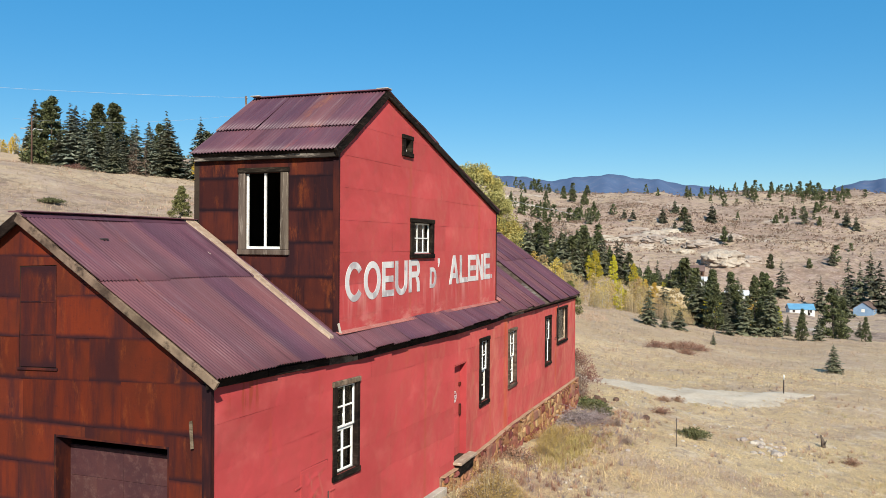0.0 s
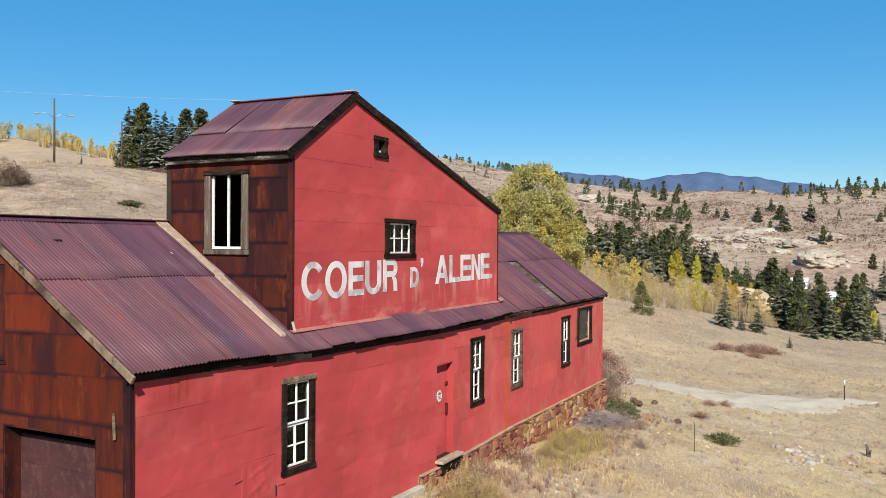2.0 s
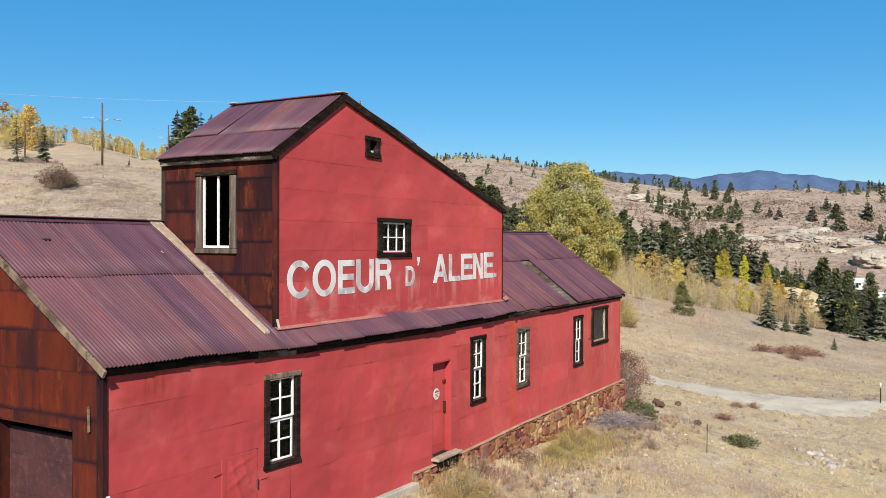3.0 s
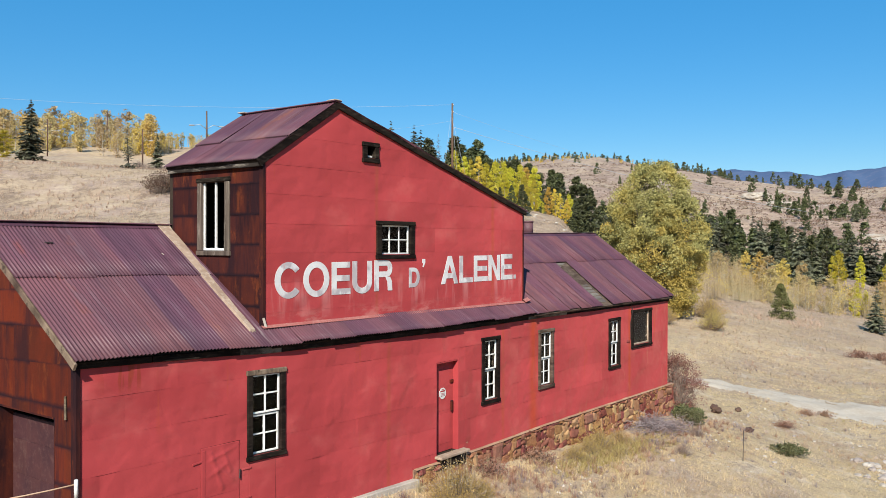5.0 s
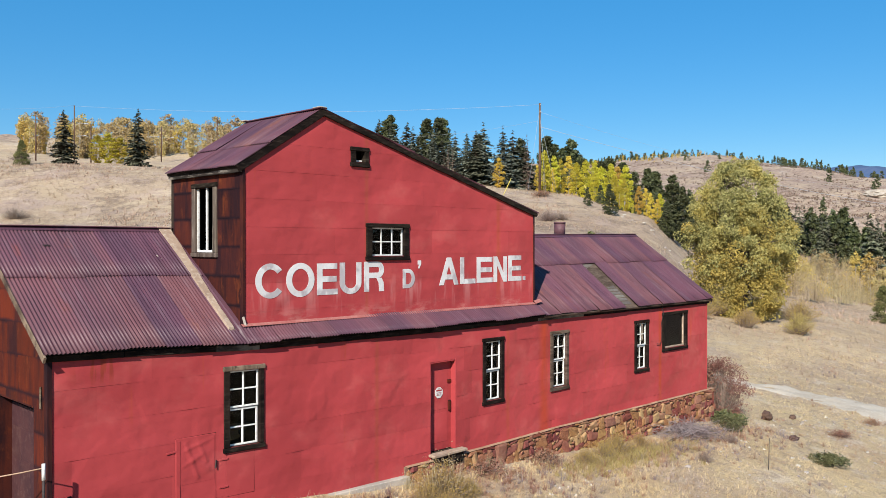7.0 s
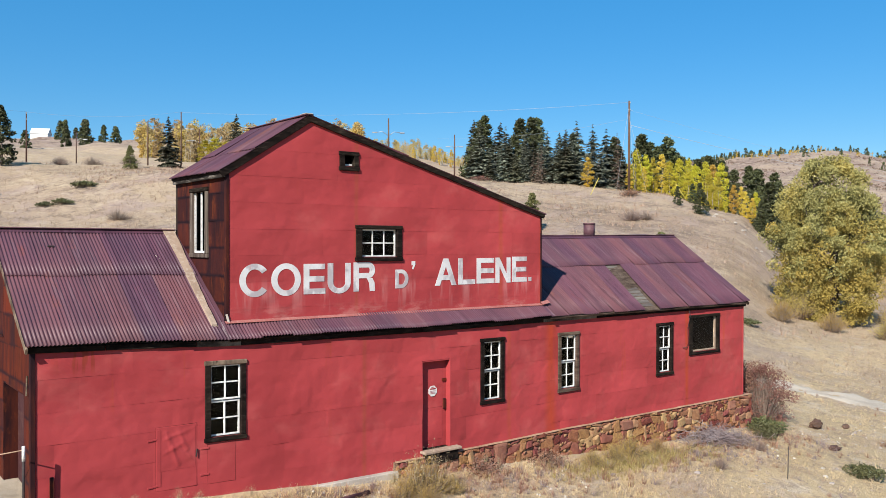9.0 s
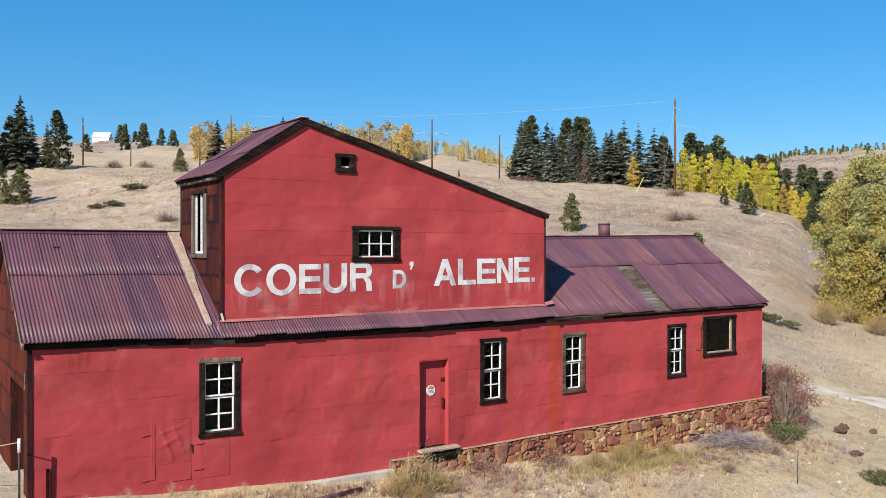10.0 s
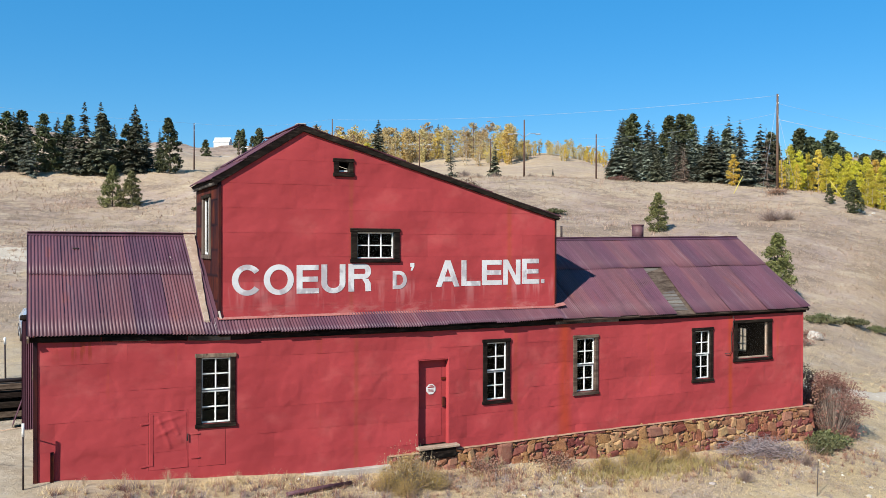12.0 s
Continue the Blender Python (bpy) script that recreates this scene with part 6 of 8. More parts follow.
# far hillside across the valley
HILL_A = ((588.9, 65.7, 11.9), (552.3, 45.9, 14), (591.5, 34.1, 13.3), (559.7, 110.1, 8.4), (547.5, 101.2, 5.0), (632.6, 98.4, 8.3), (591.7, 86.0, 7.7), (659.8, 64.6, 10.9), (563.9, 55.1, 6.3), (487.9, 17.9, 5.0), (584.4, -23.4, 10.5), (579.9, -47.2, 10.9), (444.3, -29.8, 7.9), (572, -51.8, 9.6), (832, 70.2, 10), (931, 45, 9.5), (823, 18.4, 11))
HILL_B = ((589.3, 51.9, 9.4), (754.3, 188.7, 8.0), (782.0, 178.8, 11.5), (761.6, 165.3, 10.9), (758.6, 154.1, 9.5), (853.2, 170.5, 9.6), (595.5, 155.4, 8.9), (591.4, 165.2, 11.9), (647.1, 161.8, 5.5), (598.3, -6.3, 6.0), (595.5, -12.7, 5.7), (678.9, -35.1, 7.2), (578.3, -31.6, 5.3), (606.4, -43.5, 5.0), (429.4, -2.4, 6.6), (440.9, -19.7, 4.5), (392.3, 1.3, 6.4), (110, 395, 9), (102.5, 408, 9), (111, 415, 7), (69, 312, 6.5))
VALLEY = ((381.7, -6.3, 16.0), (366.1, -20.3, 13.5), (376.1, -31.8, 19), (370.8, -35.7, 18), (390.5, -40.8, 18), (362.9, -41.6, 20), (373.0, 10.8, 9), (340, 4, 13), (332, 12, 12), (345, 22, 12), (338, 30, 11), (352, 36, 12), (360, 20, 10), (372, 38, 11), (325, -2, 12), (318, 8, 11), (330, -24, 13), (342, -28, 14), (322, -24, 12), (348, -50, 15), (310, 20, 12), (318, 28, 12), (306, 36, 13), (330, 44, 12), (345, 52, 12), (300, 0, 12))
mixed(mid_spruces, VALLEY, 10.0, 23)
mixed(far_spruces, HILL_A, 10.0, 24)
mixed(far_pines, HILL_B, 10.0, 26)
sow(far_pines[0], ((102.4, 398.7, 8), (95.5, 338.6, 10.6), (118.1, 394.7, 8.1), (123.3, 393.2, 9.4), (116.7, 332.5, 6.6), (135, 389.6, 9), (90, 345, 8)), 10.0, 31, slim=(0.8, 1.0))


def hillside():
    """Conifers dotted over the hills: thick on the skyline and in bands, thin between."""
    r = random.Random(8)
    a, b = [], []
    tries = 0
    while len(a) + len(b) < 640 and tries < 16000:
        tries += 1
        az = radians(r.uniform(-9, 42))
        d = r.uniform(430, 1330)
        x, y = OX + d * math.cos(az), OY + d * math.sin(az)
        s = float(sway(np.array(x), np.array(y), 0.012, 1.1)) + 0.5 * float(sway(np.array(x), np.array(y), 0.031, 0.4))
        edge = (760 < d < 900 and az < 0.1) or (d > 1150 and az > 0.32)
        if s > 0.62 or (edge and r.random() < 0.3) or r.random() < 0.02:
            (a if r.random() < 0.5 else b).append((x, y, r.uniform(5, 12) * (0.9 if d > 1000 else 1)))
    for i in range(120):
        az, d = radians(r.uniform(19, 41)), r.uniform(1130, 1300)
        b.append((OX + d * math.cos(az), OY + d * math.sin(az), r.uniform(4.5, 10)))
    return a, b


def far_woods():
    """All the small conifers of the far hills in one mesh."""
    r = np.random.default_rng(18)
    a, b = hillside()
    bases = [clump_crown(181, 10.0, lambda f: 2.5 * (1 - f) ** 0.9 + 0.1, 36, 9, 0.85, 0.74, 0.8, taper=0.6), clump_crown(191, 10.0, lambda f: 3.1 * (1 - f) ** 0.6 * min(1, 0.5 + 3 * f) + 0.2, 34, 9, 1.15, 0.76, 0.8, taper=0.4)]
    out = []
    for spots, me in ((a, bases[0]), (b, bases[1])):
        co = np.empty(len(me.vertices) * 3, dtype=np.float32)
        me.vertices.foreach_get("co", co)
        co = co.reshape(-1, 3)
        for x, y, h in spots:
            t, w = r.uniform(0, 6.283), h / 10 * r.uniform(0.85, 1.2)
            c, s_ = math.cos(t) * w, math.sin(t) * w
            out.append(np.stack((x + co[:, 0] * c - co[:, 1] * s_, y + co[:, 0] * s_ + co[:, 1] * c, gz(x, y) - 0.3 + co[:, 2] * h / 10), axis=1))
        bpy.data.meshes.remove(me)
    V = np.vstack(out)
    me = clump_crown(195, 10.0, lambda f: 2.4 * math.sin(math.pi * min(1, f)) + 0.2, 16, 6, 1.2, 0.9)
    co = np.empty(len(me.vertices) * 3, dtype=np.float32)
    me.vertices.foreach_get("co", co)
    co = co.reshape(-1, 3)
    bpy.data.meshes.remove(me)
    gold_ = []
    for _ in range(230):
        az, d = radians(r.uniform(15, 38)), r.uniform(1060, 1300)
        x, y, h = OX + d * math.cos(az), OY + d * math.sin(az), r.uniform(3, 7)
        gold_.append(co * np.array((h / 10, h / 10, h / 10)) + np.array((x, y, gz(x, y) - 0.3)))
    G = np.vstack(gold_)
    tagged(hang("aspens", raw_mesh("aspens", G, np.arange(len(G)).reshape(-1, 3)), GOLD, None), "golden aspens along the far skyline", "trees", kind="stuff")
    tagged(hang("conifers", raw_mesh("conifers", V, np.arange(len(V)).reshape(-1, 3)), PINE, None), "dark conifers dotted over the far hills", "trees", kind="stuff")


far_woods()

# aspens and cottonwoods
aspens_lime = [plant("aspen_tree", wood_of(9.4, 0.10, 61 + i, 8, reach=0.22), clump_crown(101 + i, 10.0, lambda f: (1.5 * math.sin(math.pi * min(1, max(0.0, f * 1.02 - 0.02) ** 0.8)) + 0.1), 105, 30, 0.50, 0.16), ASPEN_BARK, mt, lab, "tree", "aspens") for i, (mt, lab) in enumerate(((LIME, "slender aspen turning lime yellow"), (GOLD, "slender aspen in golden leaf"), (LIME, "slender aspen turning lime yellow")))]
aspens_pale = [plant("aspen_tree", wood_of(9.6, 0.10, 65 + i, 10, reach=0.24), clump_crown(111 + i, 10.0, lambda f: (1.6 * math.sin(math.pi * min(1, max(0.0, f - 0.12))) + 0.05), 60, 22, 0.66, 0.23), ASPEN_BARK, mt, lab, "tree", "aspens") for i, (mt, lab) in enumerate(((PALE_GOLD, "thin-leaved pale gold aspen tree"), (DULL_GOLD, "slim golden aspen in thin leaf"), (PALE_GOLD, "thin-leaved pale gold aspen tree")))]

bare_aspens = [plant("aspen_tree", wood_of(9.8, 0.09, 165 + i, 16, reach=0.30, from_f=0.2, sides=4), clump_crown(141 + i, 10.0, lambda f: 1.5 * math.sin(math.pi * min(1, f)) + 0.05, 34, 12, 0.75, 0.2), ASPEN_BARK, PALE_GOLD, "bare pale aspen with a few gold leaves", "tree", "aspens") for i in range(2)]
LIME_SPOTS = ((106.6, 73.3, 6.8), (104.4, 69.7, 5.7), (106.8, 70.1, 5.6), (109.1, 70.4, 6.3), (108.2, 68.3, 5.5), (107.5, 66.1, 6.1), (109.8, 66.4, 6.4), (109.0, 64.2, 6.0), (108.1, 62.1, 6.6), (110.3, 62.5, 6.7), (109.3, 60.4, 7.0), (104.5, 72.7, 4.1), (102.8, 68.6, 3.7), (105.4, 59.8, 4.8), (104.6, 57.4, 4.6), (103.9, 54.7, 3.8), (103.1, 52.3, 3.5), (103.7, 51.2, 4.3), (101.7, 56.4, 3.2), (100.1, 53.3, 1.5), (107.3, 64.2, 4.5), (106.2, 54.9, 3.9), (100.9, 50.1, 3.2), (107.8, 73.7, 4.2), (107.3, 71.1, 4.7))
mixed(aspens_lime, LIME_SPOTS, 10.0, 40)
sow(aspens_lime[0], ((76.8, 162.5, 6.2), (78.7, 161.5, 5.4), (75.0, 163.7, 5.6)), 10.0, 47, slim=(2.0, 2.4))
sow(aspens_lime[1], ((94.2, 71.6, 4.2),), 10.0, 46, slim=(1.0, 1.3))


def grove(patterns, box_, count, hs, seed):
    r = random.Random(seed)
    spots = []
    while len(spots) < count:
        az, d = radians(r.uniform(box_[0], box_[1])), r.uniform(box_[2], box_[3])
        spots.append((OX + d * math.cos(az), OY + d * math.sin(az), r.uniform(*hs)))
    mixed(patterns, spots, 10.0, seed)


def far_grove(crowns, mat, box_, count, hs, seed, label):
    """A distant belt of aspens: all the leaves one mesh, all the stems another."""
    r = np.random.default_rng(seed)
    C, T, F = [], [], []
    quad = np.array(((0, 1, 5, 4), (1, 2, 6, 5), (2, 3, 7, 6), (3, 0, 4, 7)))
    for i in range(count):
        az, d, h = math.radians(r.uniform(box_[0], box_[1])), r.uniform(box_[2], box_[3]), r.uniform(*hs)
        x, y = OX + d * math.cos(az), OY + d * math.sin(az)
        z = gz(x, y) - 0.1
        me = crowns[i % len(crowns)]
        co = np.empty(len(me.vertices) * 3, dtype=np.float32)
        me.vertices.foreach_get("co", co)
        co = co.reshape(-1, 3)
        t, w = r.uniform(0, 6.283), h / 10 * r.uniform(0.9, 1.2)
        c, s_ = math.cos(t) * w, math.sin(t) * w
        C.append(np.stack((x + co[:, 0] * c - co[:, 1] * s_, y + co[:, 0] * s_ + co[:, 1] * c, z + co[:, 2] * h / 10), axis=1))
        for k in range(3):
            b, e = r.normal(0, 0.35, 2), r.normal(0, 0.6, 2)
            p, q = 0.07 * r.uniform(0.7, 1.2), 0.015
            F.append(quad + 8 * len(T))
            T.append(np.array([(x + b[0] + u * p, y + b[1] + v * p, z) for u, v in ((-1, -1), (1, -1), (1, 1), (-1, 1))] + [(x + b[0] + e[0] + u * q, y + b[1] + e[1] + v * q, z + 0.95 * h) for u, v in ((-1, -1), (1, -1), (1, 1), (-1, 1))]))
    V = np.vstack(C)
    tagged(hang("aspens", raw_mesh("aspens", V, np.arange(len(V)).reshape(-1, 3)), mat, None), label, "trees", kind="stuff")
    tagged(hang("aspen_stems", raw_mesh("aspen_stems", np.vstack(T), np.vstack(F)), ASPEN_BARK, None), "slim pale aspen stems on the terrace", "trees", kind="stuff")


def crown_of(ob):
    return next(c.data for c in ob.children if c.name.startswith("crown"))


grove(aspens_pale, (57.5, 72.0, 232, 285), 78, (8.0, 11.5), 51)      # pale grove on the terrace
far_grove([crown_of(o) for o in aspens_pale], PALE_GOLD, (44, 60, 238, 285), 72, (3.6, 6.0), 53, "belt of pale gold aspens behind the road")         # golden line behind the lamps
far_grove([crown_of(aspens_lime[1])], GOLD, (43, 60, 235, 275), 42, (3.0, 5.0), 58, "bright golden aspen scrub behind the road")
grove(aspens_pale, (8, 24, 126, 164), 30, (3.5, 6.5), 57)
grove(bare_aspens, (7, 24.5, 116, 160), 70, (2.8, 5.2), 63)
grove(bare_aspens, (57.5, 72, 228, 275), 50, (7.5, 11), 60)       # thicket beyond the meadow's edge
grove(aspens_lime, (3, 13, 128, 165), 12, (3.5, 6.0), 59)
grove(aspens_lime, (1, 14, 172, 240), 22, (4.5, 8.0), 64)       # gold among the gully conifers

# the big cottonwood east of the building
def cottonwood():
    r = np.random.default_rng(77)
    H, runs, spots = 14.0, [], []
    shape = lambda f: 5.0 * min(1.0, 0.62 + 1.1 * f) * (1 - max(0.0, (f - 0.42) / 0.60) ** 2.3) ** 0.72 + 0.15

    def lumpy(f, a):
        return shape(f) * (1 + 0.17 * noise.noise(Vector((1.6 * math.cos(a), 1.6 * math.sin(a), 5.5 * f))) + 0.08 * noise.noise(Vector((4 * math.cos(a), 4 * math.sin(a), 13 * f))))

    for i in range(11):
        a = i * 0.571 * 2 + r.uniform(-0.2, 0.2)
        f = r.uniform(0.62, 0.98)
        reach = lumpy(f, a) * r.uniform(0.45, 0.9)
        base = Vector((0.4 * math.cos(a), 0.4 * math.sin(a), -0.3))
        top = Vector((math.cos(a) * reach, math.sin(a) * reach, H * f))
        pts = [base + (top - base) * k + Vector((0, 0, 0.9 * k * (1 - k))) - Vector((math.cos(a), math.sin(a), 0)) * reach * 0.55 * k * (1 - k) for k in (0, 0.25, 0.5, 0.75, 1)]
        runs.append((pts, [0.22, 0.17, 0.12, 0.08, 0.03]))
        for k in range(9):
            q = pts[1 + k % 3] + (pts[2 + k % 3] - pts[1 + k % 3]) * r.uniform(0, 1)
            b = a + r.uniform(-1.5, 1.5)
            fz = min(0.97, q.z / H + r.uniform(0.02, 0.14))
            R = lumpy(fz, b) * r.uniform(0.6, 0.92)
            e = Vector((math.cos(b) * R, math.sin(b) * R, H * fz))
            runs.append(([q, (q + e) / 2 + Vector((0, 0, 0.25)), e], [0.07, 0.045, 0.012]))
            for m in range(3):
                spots.append(q + (e - q) * r.uniform(0.5, 1.05))
    for _ in range(420):
        f, a = r.uniform(0.0, 0.99) ** 1.1, r.uniform(0, 6.283)
        R = lumpy(f, a) * r.uniform(0.66, 1.0)
        spots.append(Vector((math.cos(a) * R, math.sin(a) * R, H * f)))
    sets = {"crown": [], "lower_crown": []}
    for c in spots:
        low = c.z < 4.6 * (0.55 + 0.9 * r.random())
        lit = c.z < 9.5 and r.random() < 0.22
        n = int(r.uniform(120, 230))
        size = r.uniform(0.5, 1.0)
        d = scatter_dir(n, r) * (r.uniform(0.2, 1.0, (n, 1)) ** 0.5) * size * np.array((1, 1, 0.85))
        u = unit(scatter_dir(n, r) + unit(d) * 0.5 + np.array((0, 0, 0.25)))
        w = unit(np.cross(u, scatter_dir(n, r)))
        k = 0.088 * r.uniform(0.6, 1.3, (n, 1))
        sets["lower_crown" if low or lit else "crown"].append((np.array(c) + d, u * k, w * k * 0.75))
    mesh_of = lambda nm: leaf_mesh(nm, *(np.vstack([g[j] for g in sets[nm]]) for j in range(3)))
    ob = plant("cottonwood_tree", tubes("trunk", runs, 6), mesh_of("crown"), BARK, OLIVE, "large many-stemmed cottonwood with olive and gold leaves", "tree")
    hang("lower_crown", mesh_of("lower_crown"), LIMEGOLD, ob, "boughs turned gold")
    x, y = 72.0, 25.0
    ob.matrix_basis = Matrix.Translation((x, y, gz(x, y))) @ pose(0, 0, 0, 0, 0, 40) @ Matrix.Diagonal((0.88, 0.88, 0.93, 1))


LIMEGOLD = foliage("gold_olive_leaves", (0.30, 0.235, 0.055), (0.46, 0.345, 0.075), (0.23, 0.205, 0.06), 0.1, thin=0.12)
cottonwood()

# shrubs
def twig_bush(seed, R, H, stems, leafs, leaf, wood, thick=0.012, foot=0.2):
    r = np.random.default_rng(seed)
    n = stems
    a = r.uniform(0, 6.283, n)
    t = r.uniform(0.05, 1.0, n)
    tip = np.stack((R * t * np.cos(a), R * t * np.sin(a), H * (1 - 0.55 * t * t) * r.uniform(0.6, 1.08, n)), axis=1)
    base = tip * np.array((foot, foot, 0))
    c, u = (tip + base) / 2, (tip - base) / 2
    w = unit(np.cross(u, scatter_dir(n, r))) * thick
    k = leafs
    i = r.integers(0, n, k)
    f = r.uniform(0.35, 1.05, (k, 1)) ** 0.7
    p = base[i] + (tip - base)[i] * f + r.normal(0, 0.06, (k, 3))
    lu = unit(scatter_dir(k, r) + unit((tip - base)[i]) * 0.7) * leaf * r.uniform(0.5, 1.3, (k, 1))
    lw = unit(np.cross(lu, scatter_dir(k, r))) * leaf * 0.38
    return leaf_mesh("twigs", c, u, w), leaf_mesh("leaves", p, lu, lw)


def bush(name, seed, R, H, stems, leafs, leaf, mat, label, twig=None, thick=0.012, foot=0.2):
    tw, lv = twig_bush(seed, R, H, stems, leafs, leaf, BARK, thick, foot)
    ob = thing(name, (0, 0, 0), label, "bush")
    hang("stem_tangle", tw, twig or SAGE, ob, kind="stuff")
    hang("leaves", lv, mat, ob)
    return ob


russet = thing("bush", (0, 0, 0), "dense rust-brown thorn bush by the building's end", "bush")
hang("stem_tangle", twig_bush(5, 0.85, 1.8, 260, 10, 0.03, BARK)[0], SAGE, russet, kind="stuff")
hang("leaves", clump_crown(15, 1.75, lambda f: 0.95 * math.sin(math.pi * min(1, 0.14 + 0.84 * f)) ** 0.7 + 0.05, 130, 76, 0.22, 0.026, 0.9), RUSSET, russet)
sow(russet, ((34.1, 7.4, 2.4), (33.6, 8.5, 2.4), (34.9, 8.2, 1.8)), 1.9, 61, slim=(0.95, 1.05))
dark_shrub = bush("bush", 6, 0.7, 1.6, 90, 1500, 0.06, JUNIPER, "dark shrub against the end wall")
sow(dark_shrub, ((32.6, 9.2, 1.7),), 1.6, 62)
juniper = bush("juniper", 7, 1.0, 0.5, 110, 1700, 0.085, JUNIPER, "low spreading green juniper in the dry grass")
sow(juniper, ((32.7, 6.5, 0.36), (32.0, 6.0, 0.28), (31.3, 5.6, 0.2), (31.5, 2.4, 0.3), (53.0, 23.5, 0.5), (55.0, 23.0, 0.42), (57.0, 22.6, 0.36), (57.4, 59.5, 0.45), (32.9, 95.1, 0.6), (29.0, 89.0, 0.5), (27.3, 89.5, 0.45)), 0.5, 63, sink=0.0, slim=(1.1, 1.5))


def brush_heap(seed, R, H, count):
    """A low tangle of dead branches lying every way."""
    r = np.random.default_rng(seed)
    c = r.normal(0, 0.42, (count, 3)) * np.array((R, R * 0.6, H * 0.5))
    c[:, 2] = np.abs(c[:, 2]) + 0.04
    d = unit(scatter_dir(count, r) * np.array((1, 0.8, 0.35)))
    u = d * r.uniform(0.1, 0.36, (count, 1))
    return leaf_mesh("twigs", c, u, unit(np.cross(u, scatter_dir(count, r))) * 0.009)


GREYTWIG = foliage("grey_dead_twigs", (0.20, 0.15, 0.145), (0.34, 0.285, 0.28), (0.24, 0.165, 0.145), 0.1)
brush = thing("brushwood", (0, 0, 0), "heap of dead grey brushwood against the foundation", "brushwood")
hang("branch_tangle", brush_heap(8, 1.25, 0.9, 1100), GREYTWIG, brush)
sow(brush, ((28.8, 5.85, 0.8), (29.6, 6.1, 0.6)), 0.8, 64, sink=0.02, slim=(0.95, 1.05))
gold = bush("rabbitbrush", 9, 0.75, 0.9, 300, 3800, 0.026, OCHRE, "ochre rabbitbrush in seed")
sow(gold, ((17.2, 5.45, 0.85), (16.6, 5.3, 0.5), (17.8, 5.2, 0.45), (16.9, 4.9, 0.4), (25.0, 6.0, 0.7), (24.2, 5.9, 0.55), (23.2, 5.8, 0.5), (26.1, 5.9, 0.5), (66.3, 21.6, 1.5), (68.4, 18.4, 1.7), (69.0, 25.5, 2.4), (64.5, 24.5, 1.6), (78.5, 22.5, 2.0)), 0.9, 65, slim=(0.95, 1.2))
twiggy = bush("bush", 10, 0.8, 0.8, 240, 1200, 0.024, SAGE, "grey-brown twiggy bush on the dry slope")
sow(twiggy, ((29.9, 4.9, 0.4), (26.5, 4.0, 0.35), (32.4, 80.2, 1.3), (41.8, 125, 1.6), (45.0, 117.4, 1.5), (76.7, 49.1, 1.3), (78.3, 48.5, 1.1), (38, 128, 1.6), (36, 121, 1.3), (64, 92, 1.2), (70, 99, 1.3), (74, 101, 1.2), (80, 100, 1.3)), 0.8, 66, slim=(1.0, 1.4))
slope_bush = bush("bush", 12, 1.3, 1.9, 160, 2600, 0.06, DARKBUSH, "round dark russet bush on the dry slope")
sow(slope_bush, ((53.2, 71.0, 2.5), (54.4, 71.4, 2.0)), 1.9, 69, slim=(1.1, 1.3))
stalks = bush("weed", 14, 0.42, 0.75, 64, 200, 0.02, PALE_TWIG, "dry bent weed stalks at the foot of the wall", PALE_TWIG, 0.005)
sow(stalks, ((11.0, 6.45, 0.3), (11.9, 6.5, 0.36), (12.3, 6.45, 0.3), (10.2, 6.4, 0.24), (13.4, 6.4, 0.26), (16.9, 6.2, 0.5), (17.0, 5.5, 1.0), (17.4, 5.3, 1.15), (17.8, 5.4, 0.8), (19.9, 6.45, 0.45), (20.3, 6.4, 0.34), (14.6, 6.1, 0.24)), 0.75, 70, sink=0.02)
red_weed = bush("weed", 11, 0.6, 0.5, 120, 900, 0.04, RUSSET, "patch of red-brown weeds in the meadow")
sow(red_weed, ((33.0, -2.9, 0.3), (76.0, 6.7, 0.8), (74.2, 7.4, 0.7), (78.0, 6.0, 0.8), (72.0, 8.6, 0.7), (79.5, 5.4, 0.6), (71, 6.0, 0.6), (37.5, 4.2, 0.3), (42.2, 4.6, 0.35), (43.0, 4.0, 0.35), (19.6, 6.35, 0.4), (21.9, 6.35, 0.45), (47, 20, 0.5), (49, 21, 0.5), (92, 62, 0.9), (84, 83, 0.8)), 0.5, 67, slim=(1.1, 1.9))


thicket = [bush("thicket_bush", 40 + i, 1.5, 3.2, 190, lf, 0.09, mt, lab, PALE_TWIG, foot=0.75) for i, (lf, mt, lab) in enumerate(((420, PALE_GOLD, "tall pale twiggy willow bush, nearly bare"), (520, GOLD, "tall willow bush in yellow leaf")))]


def lay_thicket():
    r = random.Random(91)
    a, b = [], []
    for _ in range(105):
        az, d = radians(r.uniform(6.5, 24.5)), r.uniform(112, 160)
        if d < 118 + 8 * math.sin(az * 30):
            continue
        (a if r.random() < 0.72 else b).append((OX + d * math.cos(az), OY + d * math.sin(az), r.uniform(2.2, 4.6)))
    sow(thicket[0], a, 3.2, 92, slim=(0.9, 1.3))
    for _ in range(70):
        az, d = radians(r.uniform(46, 66)), r.uniform(236, 285)
        b.append((OX + d * math.cos(az), OY + d * math.sin(az), r.uniform(3.0, 5.2)))
    sow(thicket[1], b, 3.2, 93, slim=(0.9, 1.3))


lay_thicket()


